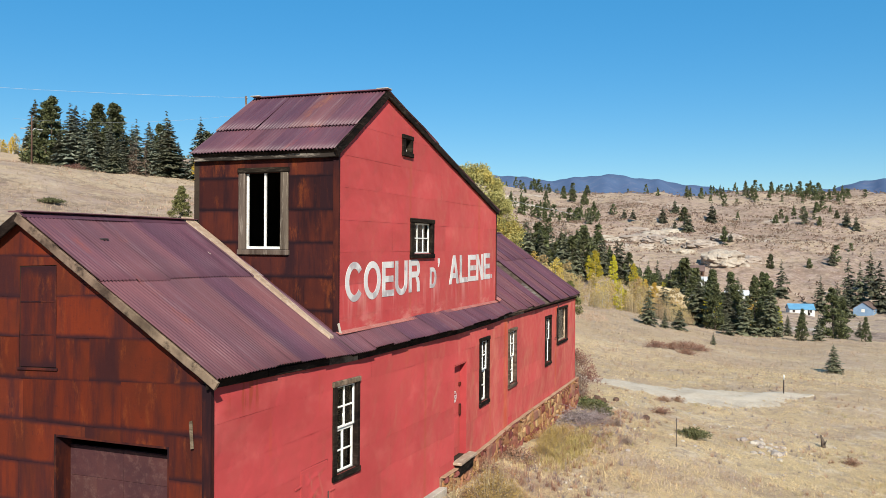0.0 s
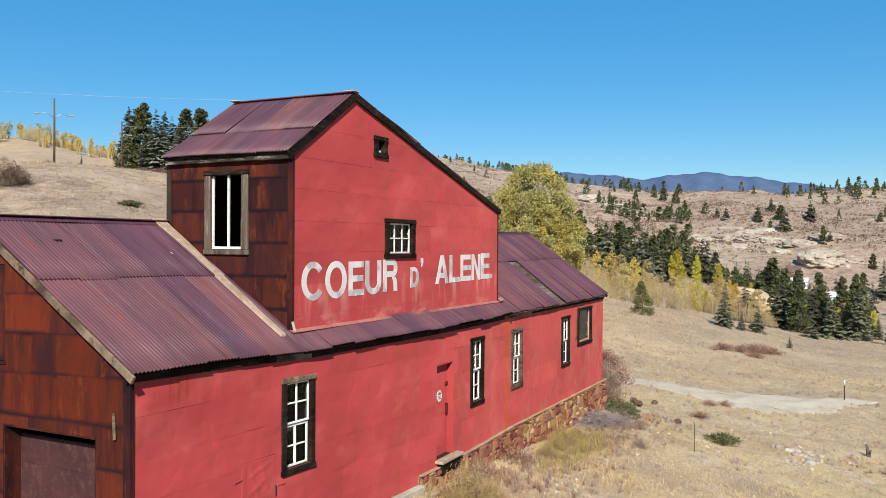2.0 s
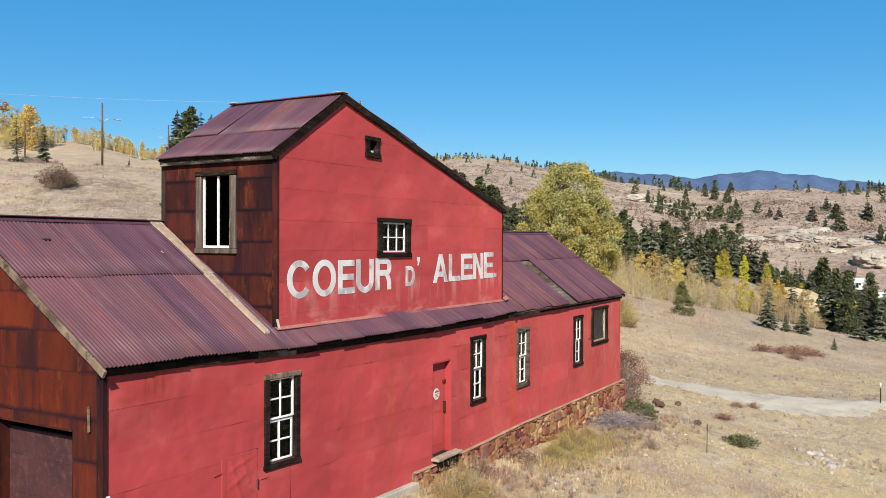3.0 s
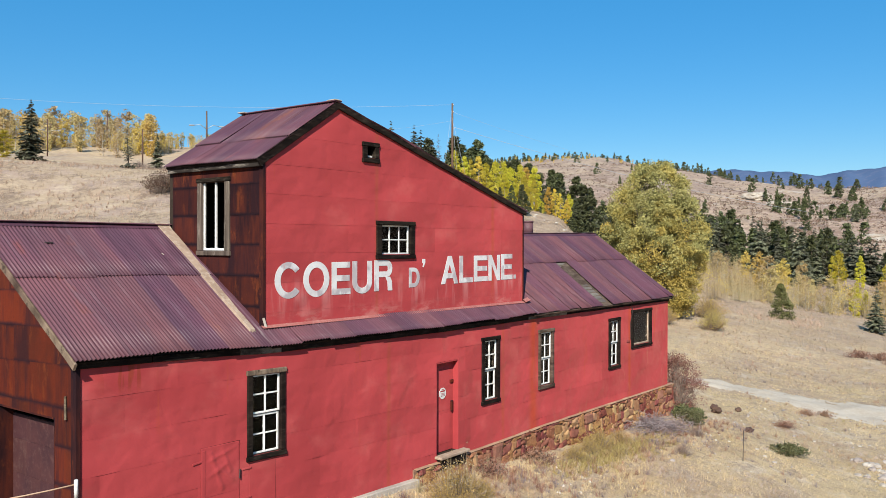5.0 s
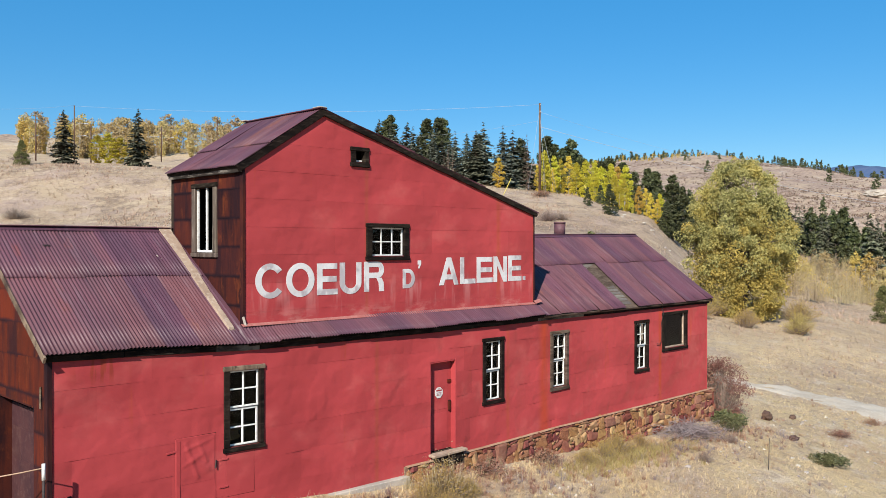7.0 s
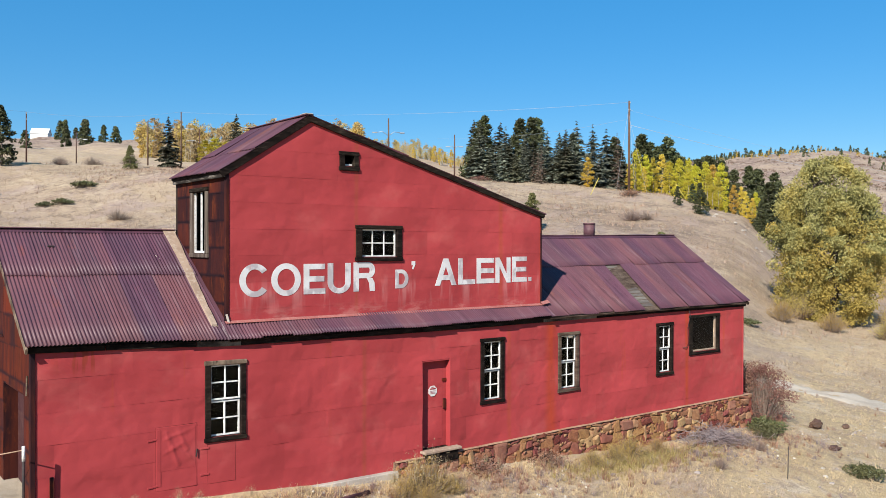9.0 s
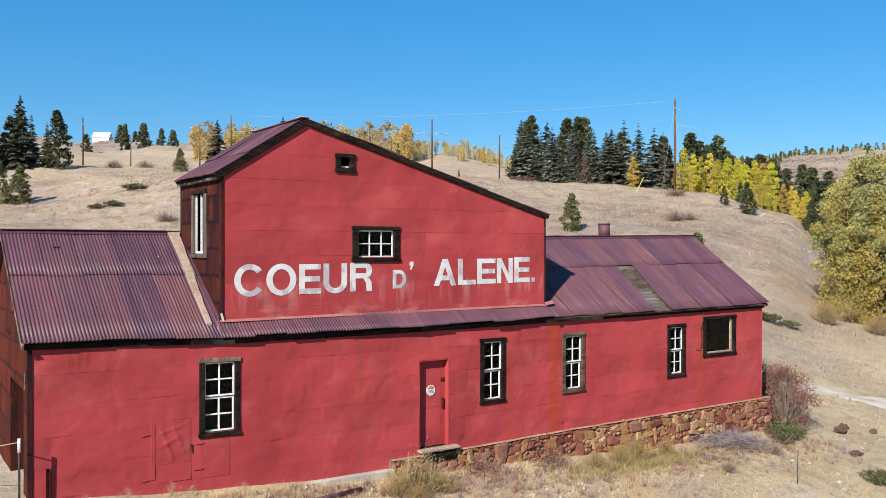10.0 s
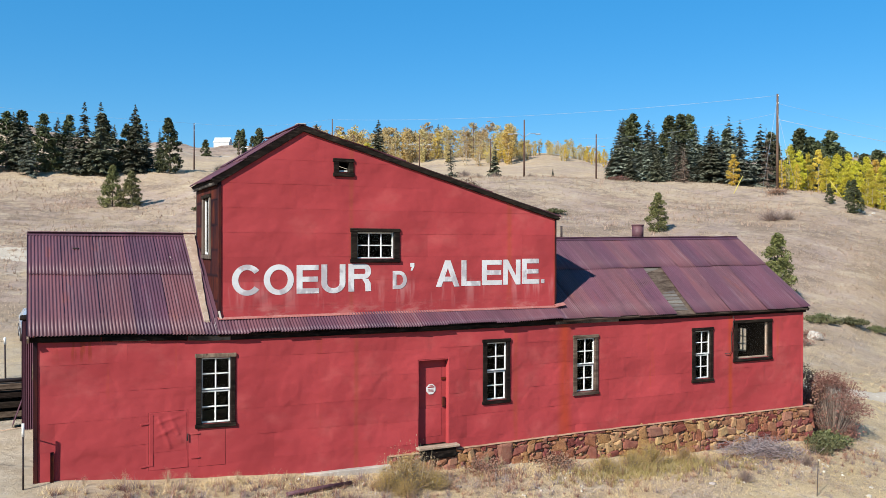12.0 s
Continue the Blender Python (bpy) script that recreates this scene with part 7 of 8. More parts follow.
def far_scrub():
    """Low brown scrub over the far hillsides."""
    r = np.random.default_rng(12)
    n = 42000
    az, d = np.radians(r.uniform(-10, 45, n)), r.uniform(370, 1050, n)
    x, y = OX + d * np.cos(az), OY + d * np.sin(az)
    keep = sway(x, y, 0.02, 0.9) + r.normal(0, 0.5, n) > 0.15
    x, y = x[keep], y[keep]
    n = len(x)
    z = ground(x, y)
    k = 4
    C = np.repeat(np.stack((x, y, z + 0.35), axis=1), k, axis=0) + r.normal(0, 1, (n * k, 3)) * np.array((0.8, 0.8, 0.3))
    U = scatter_dir(n * k, r) * r.uniform(0.35, 0.9, (n * k, 1))
    W = unit(np.cross(U, scatter_dir(n * k, r))) * 0.45
    tagged(hang("scrub", leaf_mesh("scrub", C, U, W), SCRUB, None), "low brown scrub over the far hillside", "scrub", kind="stuff")


SCRUB = foliage("brown_scrub", (0.13, 0.080, 0.062), (0.22, 0.135, 0.105), (0.11, 0.10, 0.055), 0.1, thin=0.0)
far_scrub()
# ---- poles, wires, fences, far houses, rocks ----
def pole_thing(x, y, h, r, label, arms=(), cross=False, turn=0.0):
    z = gz(x, y)
    ob = thing("utility_pole", (x, y, z), label, "utility pole", "poles along the road")
    part("pole", tube(((x, y, z - 0.4), (x + 0.02, y, z + h * 0.5), (x, y, z + h)), (r, r * 0.85, r * 0.65), 8), WOOD_POLE, ob)
    for a, up, L in arms:
        d = Vector((math.cos(radians(a)), math.sin(radians(a)), 0))
        b = Vector((x, y, z + up))
        arm = part("lamp_arm", tube((b, b + d * L * 0.5 + Vector((0, 0, 0.55)), b + d * L + Vector((0, 0, 0.45))), 0.04, 6), GREY_METAL, ob)
        hd = b + d * (L + 0.3) + Vector((0, 0, 0.40))
        part("lamp_head", box(-0.35, 0.35, -0.13, 0.13, -0.06, 0.09, 0.04, Matrix.Translation(hd) @ pose(0, 0, 0, 0, 0, a)), GREY_METAL, arm)
    if cross:
        for dz in (0.35, 1.3):
            part("insulator", tube(((x, y - 0.16, z + h - dz), (x, y - 0.16, z + h - dz + 0.22)), 0.06, 8), GREY_METAL, ob)
    return ob, Vector((x, y, z + h))


pa, top_a = pole_thing(94.0, 64.0, 12.3, 0.19, "tall brown timber utility pole on the ridge", cross=True)
pole_thing(70.7, 86.9, 7.9, 0.14, "timber pole with two street lamps", arms=((-30, 5.5, 1.6), (150, 5.5, 1.6)))
pole_thing(91.5, 98.5, 7.9, 0.14, "timber pole with two small street lamps", arms=((-35, 5.5, 0.8), (145, 5.5, 0.8)))
_, top_d = pole_thing(34.4, 135.0, 8.0, 0.14, "plain timber utility pole", cross=True)
_, top_e = pole_thing(58.1, 132.0, 9.4, 0.14, "tall pale utility pole with a lamp", arms=((-40, 6.0, 1.6),))
pole_thing(103.5, 193.5, 9.0, 0.16, "timber pole with two long-armed street lamps", arms=((-35, 5.8, 2.4), (145, 5.8, 2.4)))
pole_thing(97.2, 143.4, 6.9, 0.14, "brown timber pole with a street lamp", arms=((-35, 4.2, 1.3),))
pole_thing(130.6, 213.3, 10.0, 0.20, "plain brown timber pole")
pole_thing(75.4, 168.0, 8.0, 0.15, "timber pole with two long-armed street lamps", arms=((-40, 5.0, 2.2), (140, 5.0, 2.2)))
pole_thing(59.2, 152.7, 8.5, 0.15, "plain dark timber pole")
pole_thing(43.9, 143.4, 5.6, 0.11, "slim pole with a street lamp", arms=((-30, 3.9, 1.2),))


def wire(a, b, sag, r, label="thin overhead wire between two poles"):
    a, b = Vector(a), Vector(b)
    pts = [a + (b - a) * f - Vector((0, 0, sag * 4 * f * (1 - f))) for f in (i / 24 for i in range(25))]
    tagged(hang("overhead_wire", plain_tube("overhead_wire", pts, r, 5), WIRE, None), label, "cable", "overhead wires")


YELLOW = surface("yellow_plastic", (0.62, 0.50, 0.10), (0.52, 0.42, 0.10), None, 2, 9, 0.6, bump=0)
WIRE = surface("wire_metal", (0.40, 0.42, 0.45), (0.3, 0.32, 0.35), None, 1, 5, 0.5, 0.2, bump=0)
wire(top_a - Vector((0, 0, 0.2)), top_e + Vector((0, 0, -0.1)), 1.0, 0.014)
wire(top_e, top_d, 0.8, 0.012)
wire(top_d, (-60, 140, 34), 2.0, 0.012)
wire(top_a - Vector((0, 0, 1.2)), (150, 40, 14), 1.2, 0.01)
wire(top_a - Vector((0, 0, 2.4)), (86, 96, 22), 0.8, 0.01)
side = Vector((-0.65, 0.76, 0))
wire(top_a - Vector((0, 0, 3.2)), top_a - side * 44 + Vector((20, 0, -14)), 1.0, 0.024)
for k, off in ((0.5, 1.5), (1.4, -1.0), (2.2, -2.6)):
    base_ = Vector((94.0, 64.0, 0)) + side * off + Vector((-1.5, -1.0, 0))
    base_.z = gz(base_.x, base_.y) - 0.1
    part("guy_wire", tube((top_a - Vector((0, 0, k)), base_), 0.014, 5), WIRE, pa)
for dx, dy in ((-6.5, 1.0), (7.5, -4.0)):
    g = Vector((94.0 + dx, 64.0 + dy, gz(94.0 + dx, 64.0 + dy)))
    bmx = tube((g + Vector((0, 0, -0.2)), g + (top_a - Vector((0, 0, 2.5)) - g) * 0.22), 0.05, 6)
    part("guy_guard", bmx, YELLOW, pa, "yellow guy-wire guard")


def gabled_house(name, x, y, w, d, h, rise, turn, wallmat, roofmat, label, wins=2, porch=False):
    z = gz(x, y) - 0.6
    ob = thing(name, (x, y, z), label, "house")
    M = Matrix.Translation((x, y, z)) @ pose(0, 0, 0, 0, 0, turn)
    bm = bmesh.new()
    v = [bm.verts.new(M @ Vector(c)) for c in ((-w / 2, -d / 2, 0), (w / 2, -d / 2, 0), (w / 2, d / 2, 0), (-w / 2, d / 2, 0), (-w / 2, -d / 2, h), (w / 2, -d / 2, h), (w / 2, d / 2, h), (-w / 2, d / 2, h), (-w / 2, 0, h + rise), (w / 2, 0, h + rise))]
    for f in ((0, 1, 5, 4), (2, 3, 7, 6), (0, 4, 8, 7, 3), (1, 2, 6, 9, 5), (0, 3, 2, 1), (4, 5, 9, 8), (7, 8, 9, 6)):
        bm.faces.new([v[i] for i in f])
    bmesh.ops.recalc_face_normals(bm, faces=bm.faces)
    part("wall", bm, wallmat, ob)
    k = math.hypot(d / 2 + 0.4, rise * (1 + 0.8 / d))
    for s in (-1, 1):
        a = M @ Vector((-w / 2 - 0.3, s * (d / 4 + 0.1), h + rise / 2 + 0.02))
        b = M @ Vector((w / 2 + 0.3, s * (d / 4 + 0.1), h + rise / 2 + 0.02))
        up = (M.to_3x3() @ Vector((0, s * rise, d / 2)))
        part("roof", beam(a, b, k, 0.14, up=tuple(up), worn=0.02), roofmat, ob)
    for i in range(wins):
        u = -w / 2 + w * (i + 0.5) / wins
        wn_ = part("window", box(u - 0.55, u + 0.55, -d / 2 - 0.05, -d / 2 + 0.02, 1.6, 2.8, 0.02, M), WHITE, ob)
        part("pane", box(u - 0.45, u + 0.45, -d / 2 - 0.07, -d / 2 - 0.04, 1.7, 2.7, 0, M), DARK_IRON, wn_)
    part("window", box(-w / 2 - 0.05, -w / 2 + 0.02, -0.6, 0.6, 1.6, 2.8, 0.02, M), WHITE, ob)
    part("door", box(w * 0.22, w * 0.22 + 0.9, -d / 2 - 0.04, -d / 2 + 0.02, 0.7, 2.7, 0.02, M), WOOD_DARK, ob)
    return ob


BLUE_WALL = surface("blue_boards", (0.19, 0.28, 0.40), (0.15, 0.23, 0.34), (0.3, 0.36, 0.42), 0.5, 4, 0.8, bump=0.2)
GREY_WALL = surface("pale_siding", (0.60, 0.60, 0.58), (0.50, 0.50, 0.49), (0.4, 0.4, 0.4), 0.5, 4, 0.8, bump=0.2)
BLUE_ROOF = surface("blue_metal_roof", (0.10, 0.27, 0.42), (0.08, 0.21, 0.34), (0.2, 0.3, 0.4), 0.5, 4, 0.6, bump=0.2)
DARK_ROOF = surface("brown_shingles", (0.10, 0.065, 0.055), (0.14, 0.09, 0.08), (0.06, 0.05, 0.05), 0.5, 5, 0.9, bump=0.4)
PALE_ROOF = surface("pale_metal_roof", (0.55, 0.57, 0.60), (0.46, 0.48, 0.50), (0.35, 0.35, 0.36), 0.4, 4, 0.6, bump=0.2)
gabled_house("house", 350, -12.6, 9, 7, 2.9, 1.8, -80, GREY_WALL, BLUE_ROOF, "small pale house with a blue roof in the valley", 3)
gabled_house("house", 361, -36.5, 9, 7, 3.0, 2.4, -20, BLUE_WALL, DARK_ROOF, "small blue house with a brown roof in the valley", 2)
gabled_house("house", 384, 27.3, 11, 8, 2.8, 1.6, -84, GREY_WALL, PALE_ROOF, "low pale house with a metal roof in the valley", 3)
gabled_house("house", 370, 10.1, 11, 8, 2.8, 1.8, -88, GREY_WALL, PALE_ROOF, "low pale house with a metal roof among trees", 3)
gabled_house("cabin", 405, 29.3, 6, 6, 2.6, 2.4, -85, WOOD_POLE, DARK_ROOF, "small dark timber cabin below the rocks", 1)
gabled_house("shed", 112.0, 492.0, 9, 7, 4.6, 3.0, -28, WHITE, WHITE, "white metal shed on the skyline", 0)


def boulder(name, x, y, sx, sy, sz, seed, mat, label, up=0.3, cat="rock", group="", rough=0.28, sub=3):
    z = gz(x, y)
    bm = bmesh.new()
    bmesh.ops.create_icosphere(bm, subdivisions=sub, radius=1.0)
    for v in bm.verts:
        n = v.co.normalized()
        k = 1 + rough * noise.noise(n * 1.7 + Vector((seed, 0, 0))) + rough * 0.6 * noise.noise(n * 4.1 + Vector((0, seed, 0)))
        q = n * k
        q.z = max(q.z, -0.9)
        if rough > 0.3:
            q *= 1 + 0.35 * rough * noise.noise(n * 11 + Vector((seed, seed, 0)))
            q.z = 0.75 * q.z + 0.25 * round(q.z * 4) / 4
        q.x, q.y = round(q.x * 5) / 5 * 0.35 + q.x * 0.65, round(q.y * 5) / 5 * 0.35 + q.y * 0.65
        v.co = Vector((q.x * sx, q.y * sy, q.z * sz)) + Vector((x, y, z + up * sz))
    me = bpy.data.meshes.new(name)
    bm.to_mesh(me)
    bm.free()
    return tagged(hang(name, me, mat, None), label, cat, group)


boulder("rock_outcrop", 424, 19.0, 9, 10.5, 5.2, 3, ROCK, "great pale granite dome on the far hillside", 0.05, rough=0.25, sub=5)
boulder("rock_outcrop", 486, 32.0, 7, 11, 3.2, 4, ROCK, "broken granite ledge on the far hillside", -0.1, rough=0.30, sub=4)
for i, (x, y, a, b, c) in enumerate(((524, 74, 9, 12, 3.6), (520, 86, 9, 10, 2.8), (530, 64, 8, 9, 2.4), (533, 96, 6, 8, 2), (540, 56, 7, 8, 3), (505, 48, 7, 9, 4), (495, 20, 6, 8, 3.5), (470, 42, 6, 7, 3), (452, 8, 6, 8, 3), (515, 60, 6, 9, 3), (560, 80, 7, 10, 3), (470, 62, 5, 7, 2.5), (640, 180, 9, 14, 4), (655, 200, 8, 12, 4))):
    boulder("rock_outcrop", x, y, a, b, c, 10 + i, ROCK, "broken granite ledge on the far hillside", -0.15, group="rock ledges", rough=0.30, sub=4)
# stones about the meadow
boulder("rock", 37.1, 6.9, 0.20, 0.16, 0.13, 31, WOOD_POLE, "dark brown lichened rock in the grass", rough=0.5)
boulder("rock", 36.2, 6.5, 0.30, 0.16, 0.17, 32, WOOD_POLE, "dark brown lichened rock in the grass", rough=0.5)
boulder("rock", 37.9, 6.2, 0.16, 0.13, 0.10, 33, WOOD_POLE, "dark brown lichened rock in the grass", rough=0.5)
boulder("rock", 33.4, 4.3, 0.32, 0.14, 0.10, 34, WOOD_POLE, "flat rusty rock in the grass", rough=0.5)
boulder("rock", 49.0, 20.6, 0.45, 0.36, 0.34, 35, PALE_ROCK, "pale boulder on the slope behind the building")
for i in range(30):
    r_ = random.Random(300 + i)
    x, y = 32.9 + r_.gauss(0, 0.75), -0.1 + r_.gauss(0, 0.4)
    s = r_.uniform(0.05, 0.2)
    boulder("stone", x, y, s * r_.uniform(0.9, 1.7), s, s * 0.6, i, PALE_ROCK, "pale broken stone in a heap", 0.2, rough=0.29, group="stone heap", sub=2)
for i in range(70):
    r_ = random.Random(500 + i)
    x, y = r_.uniform(18, 42), r_.uniform(-3, 6.0)
    s = r_.uniform(0.03, 0.085)
    boulder("stone", x, y, s * r_.uniform(0.9, 1.6), s, s * 0.6, i, PALE_ROCK, "small pale stone in the dry grass", 0.3, group="loose stones", sub=1)
for i in range(22):
    r_ = random.Random(700 + i)
    f = i / 21
    x, y = 78 + 18 * f + r_.gauss(0, 0.8), 27 + 26 * f + r_.gauss(0, 0.8)
    s = r_.uniform(0.08, 0.24)
    boulder("stone", x, y, s * 1.3, s, s * 0.8, i, PALE_ROCK, "pale stone along the slope's edge", 0.3, group="edge stones", sub=2)

# tan cut bank in the gully
TAN_EARTH = surface("tan_earth", (0.44, 0.34, 0.20), (0.36, 0.27, 0.16), (0.5, 0.42, 0.28), 0.15, 1.5, 0.95, bump=0.5, depth=0.2)
bank = boulder("earth_bank", 176, 21.5, 8, 9.5, 5.0, 41, TAN_EARTH, "bare tan earth bank among the trees", -0.1, "bank", rough=0.12)


# fence stakes and the yard by the gable
def stake(x, y, h, top, lean, label, r=0.022):
    z = gz(x, y)
    ob = thing("fence_post", (x, y, z), label, "post", "fence posts")
    e = Vector((x + lean * h, y, z + h))
    part("post", tube(((x, y, z - 0.2), e), r, 6), DARK_IRON, ob)
    if top:
        part("tip", tube((e - Vector((lean * 0.26, 0, 0.26)), e + Vector((0, 0, 0.01))), r * 1.35, 6), WHITE, ob, "white painted tip")
    return e


p1 = stake(9.05, 6.45, 1.35, True, 0.0, "thin iron fence post with a white tip")
p2 = stake(8.35, 23.4, 1.55, True, -0.02, "thin iron fence post with a white tip", 0.035)
stake(27.6, 2.6, 0.9, False, 0.05, "thin bare iron stake in the grass", 0.012)
stake(49.9, -1.0, 1.05, True, -0.12, "leaning iron stake with a white tip", 0.03)


def rope(a, b, sag):
    a, b = Vector(a), Vector(b)
    pts = [a + (b - a) * f - Vector((0, 0, sag * 4 * f * (1 - f))) for f in (i / 12 for i in range(13))]
    tagged(hang("rope", plain_tube("rope", pts, 0.012, 5), WOOD_TAN, None), "tan rope strung from a fence post", "rope")


rope(p1 - Vector((0, 0, 0.06)), (6.0, 9.6, gz(6.0, 9.6) + 0.9), 0.15)
rope(p2 - Vector((0, 0, 0.1)), (4.0, 20.0, gz(4.0, 20.0) + 1.0), 0.2)
stake(6.0, 9.6, 1.0, True, 0.0, "thin iron fence post with a white tip")
stake(4.0, 20.0, 1.1, True, 0.0, "thin iron fence post with a white tip", 0.03)

z0 = gz(7.6, 15.2)
rack = thing("timber_stack", (8.8, 15.2, z0), "stack of dark old mine timbers and iron beside the building", "timber stack")
for i in range(4):
    for j in range(3):
        r_ = random.Random(40 + i * 7 + j)
        y = 14.6 + j * 0.42 + r_.uniform(-0.05, 0.05)
        part("timber", beam((6.4 + r_.uniform(-0.2, 0.2), y, z0 + 0.22 + i * 0.27), (9.75 + r_.uniform(-0.25, 0.15), y + r_.uniform(-0.05, 0.05), z0 + 0.22 + i * 0.27), 0.30, 0.16, worn=0.015), WOOD_DARK if (i + j) % 3 else WOOD_GREY, rack)
for x in (7.0, 9.2):
    for i in range(4):
        part("spacer", box(x - 0.08, x + 0.08, 14.4, 15.7, z0 + 0.02 + i * 0.27, z0 + 0.135 + i * 0.27, 0.01), WOOD_GREY, rack)
part("rail", tube(((6.1, 14.5, z0 + 1.18), (9.6, 14.5, z0 + 1.21)), 0.06, 8), DARK_IRON, rack)
part("post", tube(((9.82, 14.45, z0 - 0.1), (9.82, 14.45, z0 + 1.35)), 0.05, 8), DARK_IRON, rack)
zs_ = gz(8.95, 13.2)
scrap = thing("scrap_iron", (8.95, 13.2, zs_), "scrap of corrugated iron leaning on the gable wall", "scrap metal")
bm = bmesh.new()
cols_ = [[bm.verts.new((8.75 + 0.4 * t, 12.95 + 0.035 * i, zs_ + 0.05 + 1.15 * t + 0.012 * math.cos(i * math.pi / 1.0))) for i in range(17)] for t in (0, 0.5, 1)]
for c0, c1 in zip(cols_, cols_[1:]):
    for i in range(16):
        bm.faces.new((c0[i], c0[i + 1], c1[i + 1], c1[i]))
ext = bmesh.ops.extrude_face_region(bm, geom=list(bm.faces))
for v in [g for g in ext["geom"] if isinstance(g, bmesh.types.BMVert)]:
    v.co.x -= 0.006
bmesh.ops.recalc_face_normals(bm, faces=bm.faces)
part("sheet", bm, ROOF, scrap)

# old iron pipe and stick in the grass before the wall
for a, b, r_, lab in (((14.2, 5.15), (15.9, 5.75), 0.05, "rusty pipe lying in the grass"), ((27.4, 5.75), (28.9, 5.95), 0.045, "grey fallen pole by the foundation")):
    za, zb = gz(*a) + 0.06, gz(*b) + 0.07
    tagged(hang("pipe", plain_tube("pipe", ((a[0], a[1], za), ((a[0] + b[0]) / 2, (a[1] + b[1]) / 2, (za + zb) / 2 + 0.01), (b[0], b[1], zb)), r_, 8), STACK if r_ > 0.047 else WOOD_GREY, None), lab, "pipe" if r_ > 0.047 else "fallen pole")
zst = gz(36.2, -2.2)
stump = thing("tree_stump", (36.2, -2.2, zst), "splintered dead stump in the meadow", "stump")
part("stem", tube(((36.2, -2.2, zst - 0.1), (36.22, -2.18, zst + 0.22), (36.30, -2.1, zst + 0.48)), (0.10, 0.08, 0.02), 7), BARK, stump)
part("splinter", tube(((36.2, -2.2, zst + 0.1), (36.0, -2.3, zst + 0.34)), (0.05, 0.012), 6), BARK, stump)


def parked_car(x, y, turn):
    z = gz(x, y)
    ob = thing("car", (x, y, z), "silver parked car seen past the gable", "car")
    M = Matrix.Translation((x, y, z)) @ pose(0, 0, 0, 0, 0, turn)
    paint = surface("silver_paint", (0.42, 0.46, 0.52), (0.40, 0.44, 0.50), None, 1, 30, 0.25, 0.4, 0.6, bump=0)
    prof = ((-2.15, 0.35), (-2.2, 0.75), (-1.9, 0.95), (-0.95, 1.02), (-0.35, 1.46), (1.05, 1.48), (1.7, 1.05), (2.1, 0.98), (2.2, 0.6), (2.12, 0.35))
    bm = bmesh.new()
    sides = [[bm.verts.new(M @ Vector((px, s * (0.86 if pz < 1.1 else 0.66), pz))) for px, pz in prof] for s in (-1, 1)]
    n = len(prof)
    for i in range(n):
        bm.faces.new((sides[0][i], sides[0][(i + 1) % n], sides[1][(i + 1) % n], sides[1][i]))
    bm.faces.new(sides[0][::-1])
    bm.faces.new(sides[1])
    bmesh.ops.recalc_face_normals(bm, faces=bm.faces)
    bmesh.ops.bevel(bm, geom=list(bm.edges), offset=0.05, segments=2, affect='EDGES')
    part("body", bm, paint, ob)
    part("windscreen", box(-0.30, 0.0, -0.6, 0.6, -0.02, 0.02, 0, M @ Matrix.Translation((-0.62, 0, 1.26)) @ pose(0, 0, 0, 0, -36, 0)), DARK_IRON, ob)
    for px in (-1.35, 1.35):
        for s in (-1, 1):
            c = M @ Vector((px, s * 0.82, 0.33))
            ax = M.to_3x3() @ Vector((0, s, 0))
            wh = part("wheel", tube((c - ax * 0.11, c + ax * 0.09), 0.33, 16), DARK_IRON, ob)
            part("rim", tube((c + ax * 0.08, c + ax * 0.10), 0.20, 12), GREY_METAL, wh)
    for s in (-1, 1):
        part("headlight", box(-2.22, -2.1, s * 0.62 - 0.16, s * 0.62 + 0.16, 0.68, 0.82, 0.02, M), WHITE, ob)


parked_car(9.6, 35.0, 92)
# ---- dry grass ----
def on_free_ground(x, y):
    """True off the building, the track and the bare yard."""
    b = (x > 9.0) & (x < 32.4) & (y > 6.5) & (y < 13.8)
    xc = np.interp(y, (-13, -7, -2.9, -0.4, 1.3, 3.4, 5.6, 7.7, 9.6, 11.6), (58, 54, 51.2, 49.3, 47.0, 45.9, 45.6, 45.2, 45.0, 43.6))
    wd = np.interp(y, (-7, -2.9, -0.4, 1.3, 3.4, 5.6, 7.7, 9.6, 11.6), (0.6, 0.7, 1.3, 2.6, 2.9, 2.4, 1.5, 1.0, 0.9))
    tr = (np.abs(x - xc) < wd * (1 + 0.25 * np.sin(2.1 * y))) & (y < 11.6) & (y > -13)
    tr |= (np.abs(y - np.interp(x, (36, 40, 43.6), (14.5, 13.6, 11.6))) < 0.9) & (x > 35) & (x < 44)
    yard = np.hypot((x - 6.0) / 5.5, (y - 14.0) / 14.0) < 1.0
    return ~(b | tr | yard)


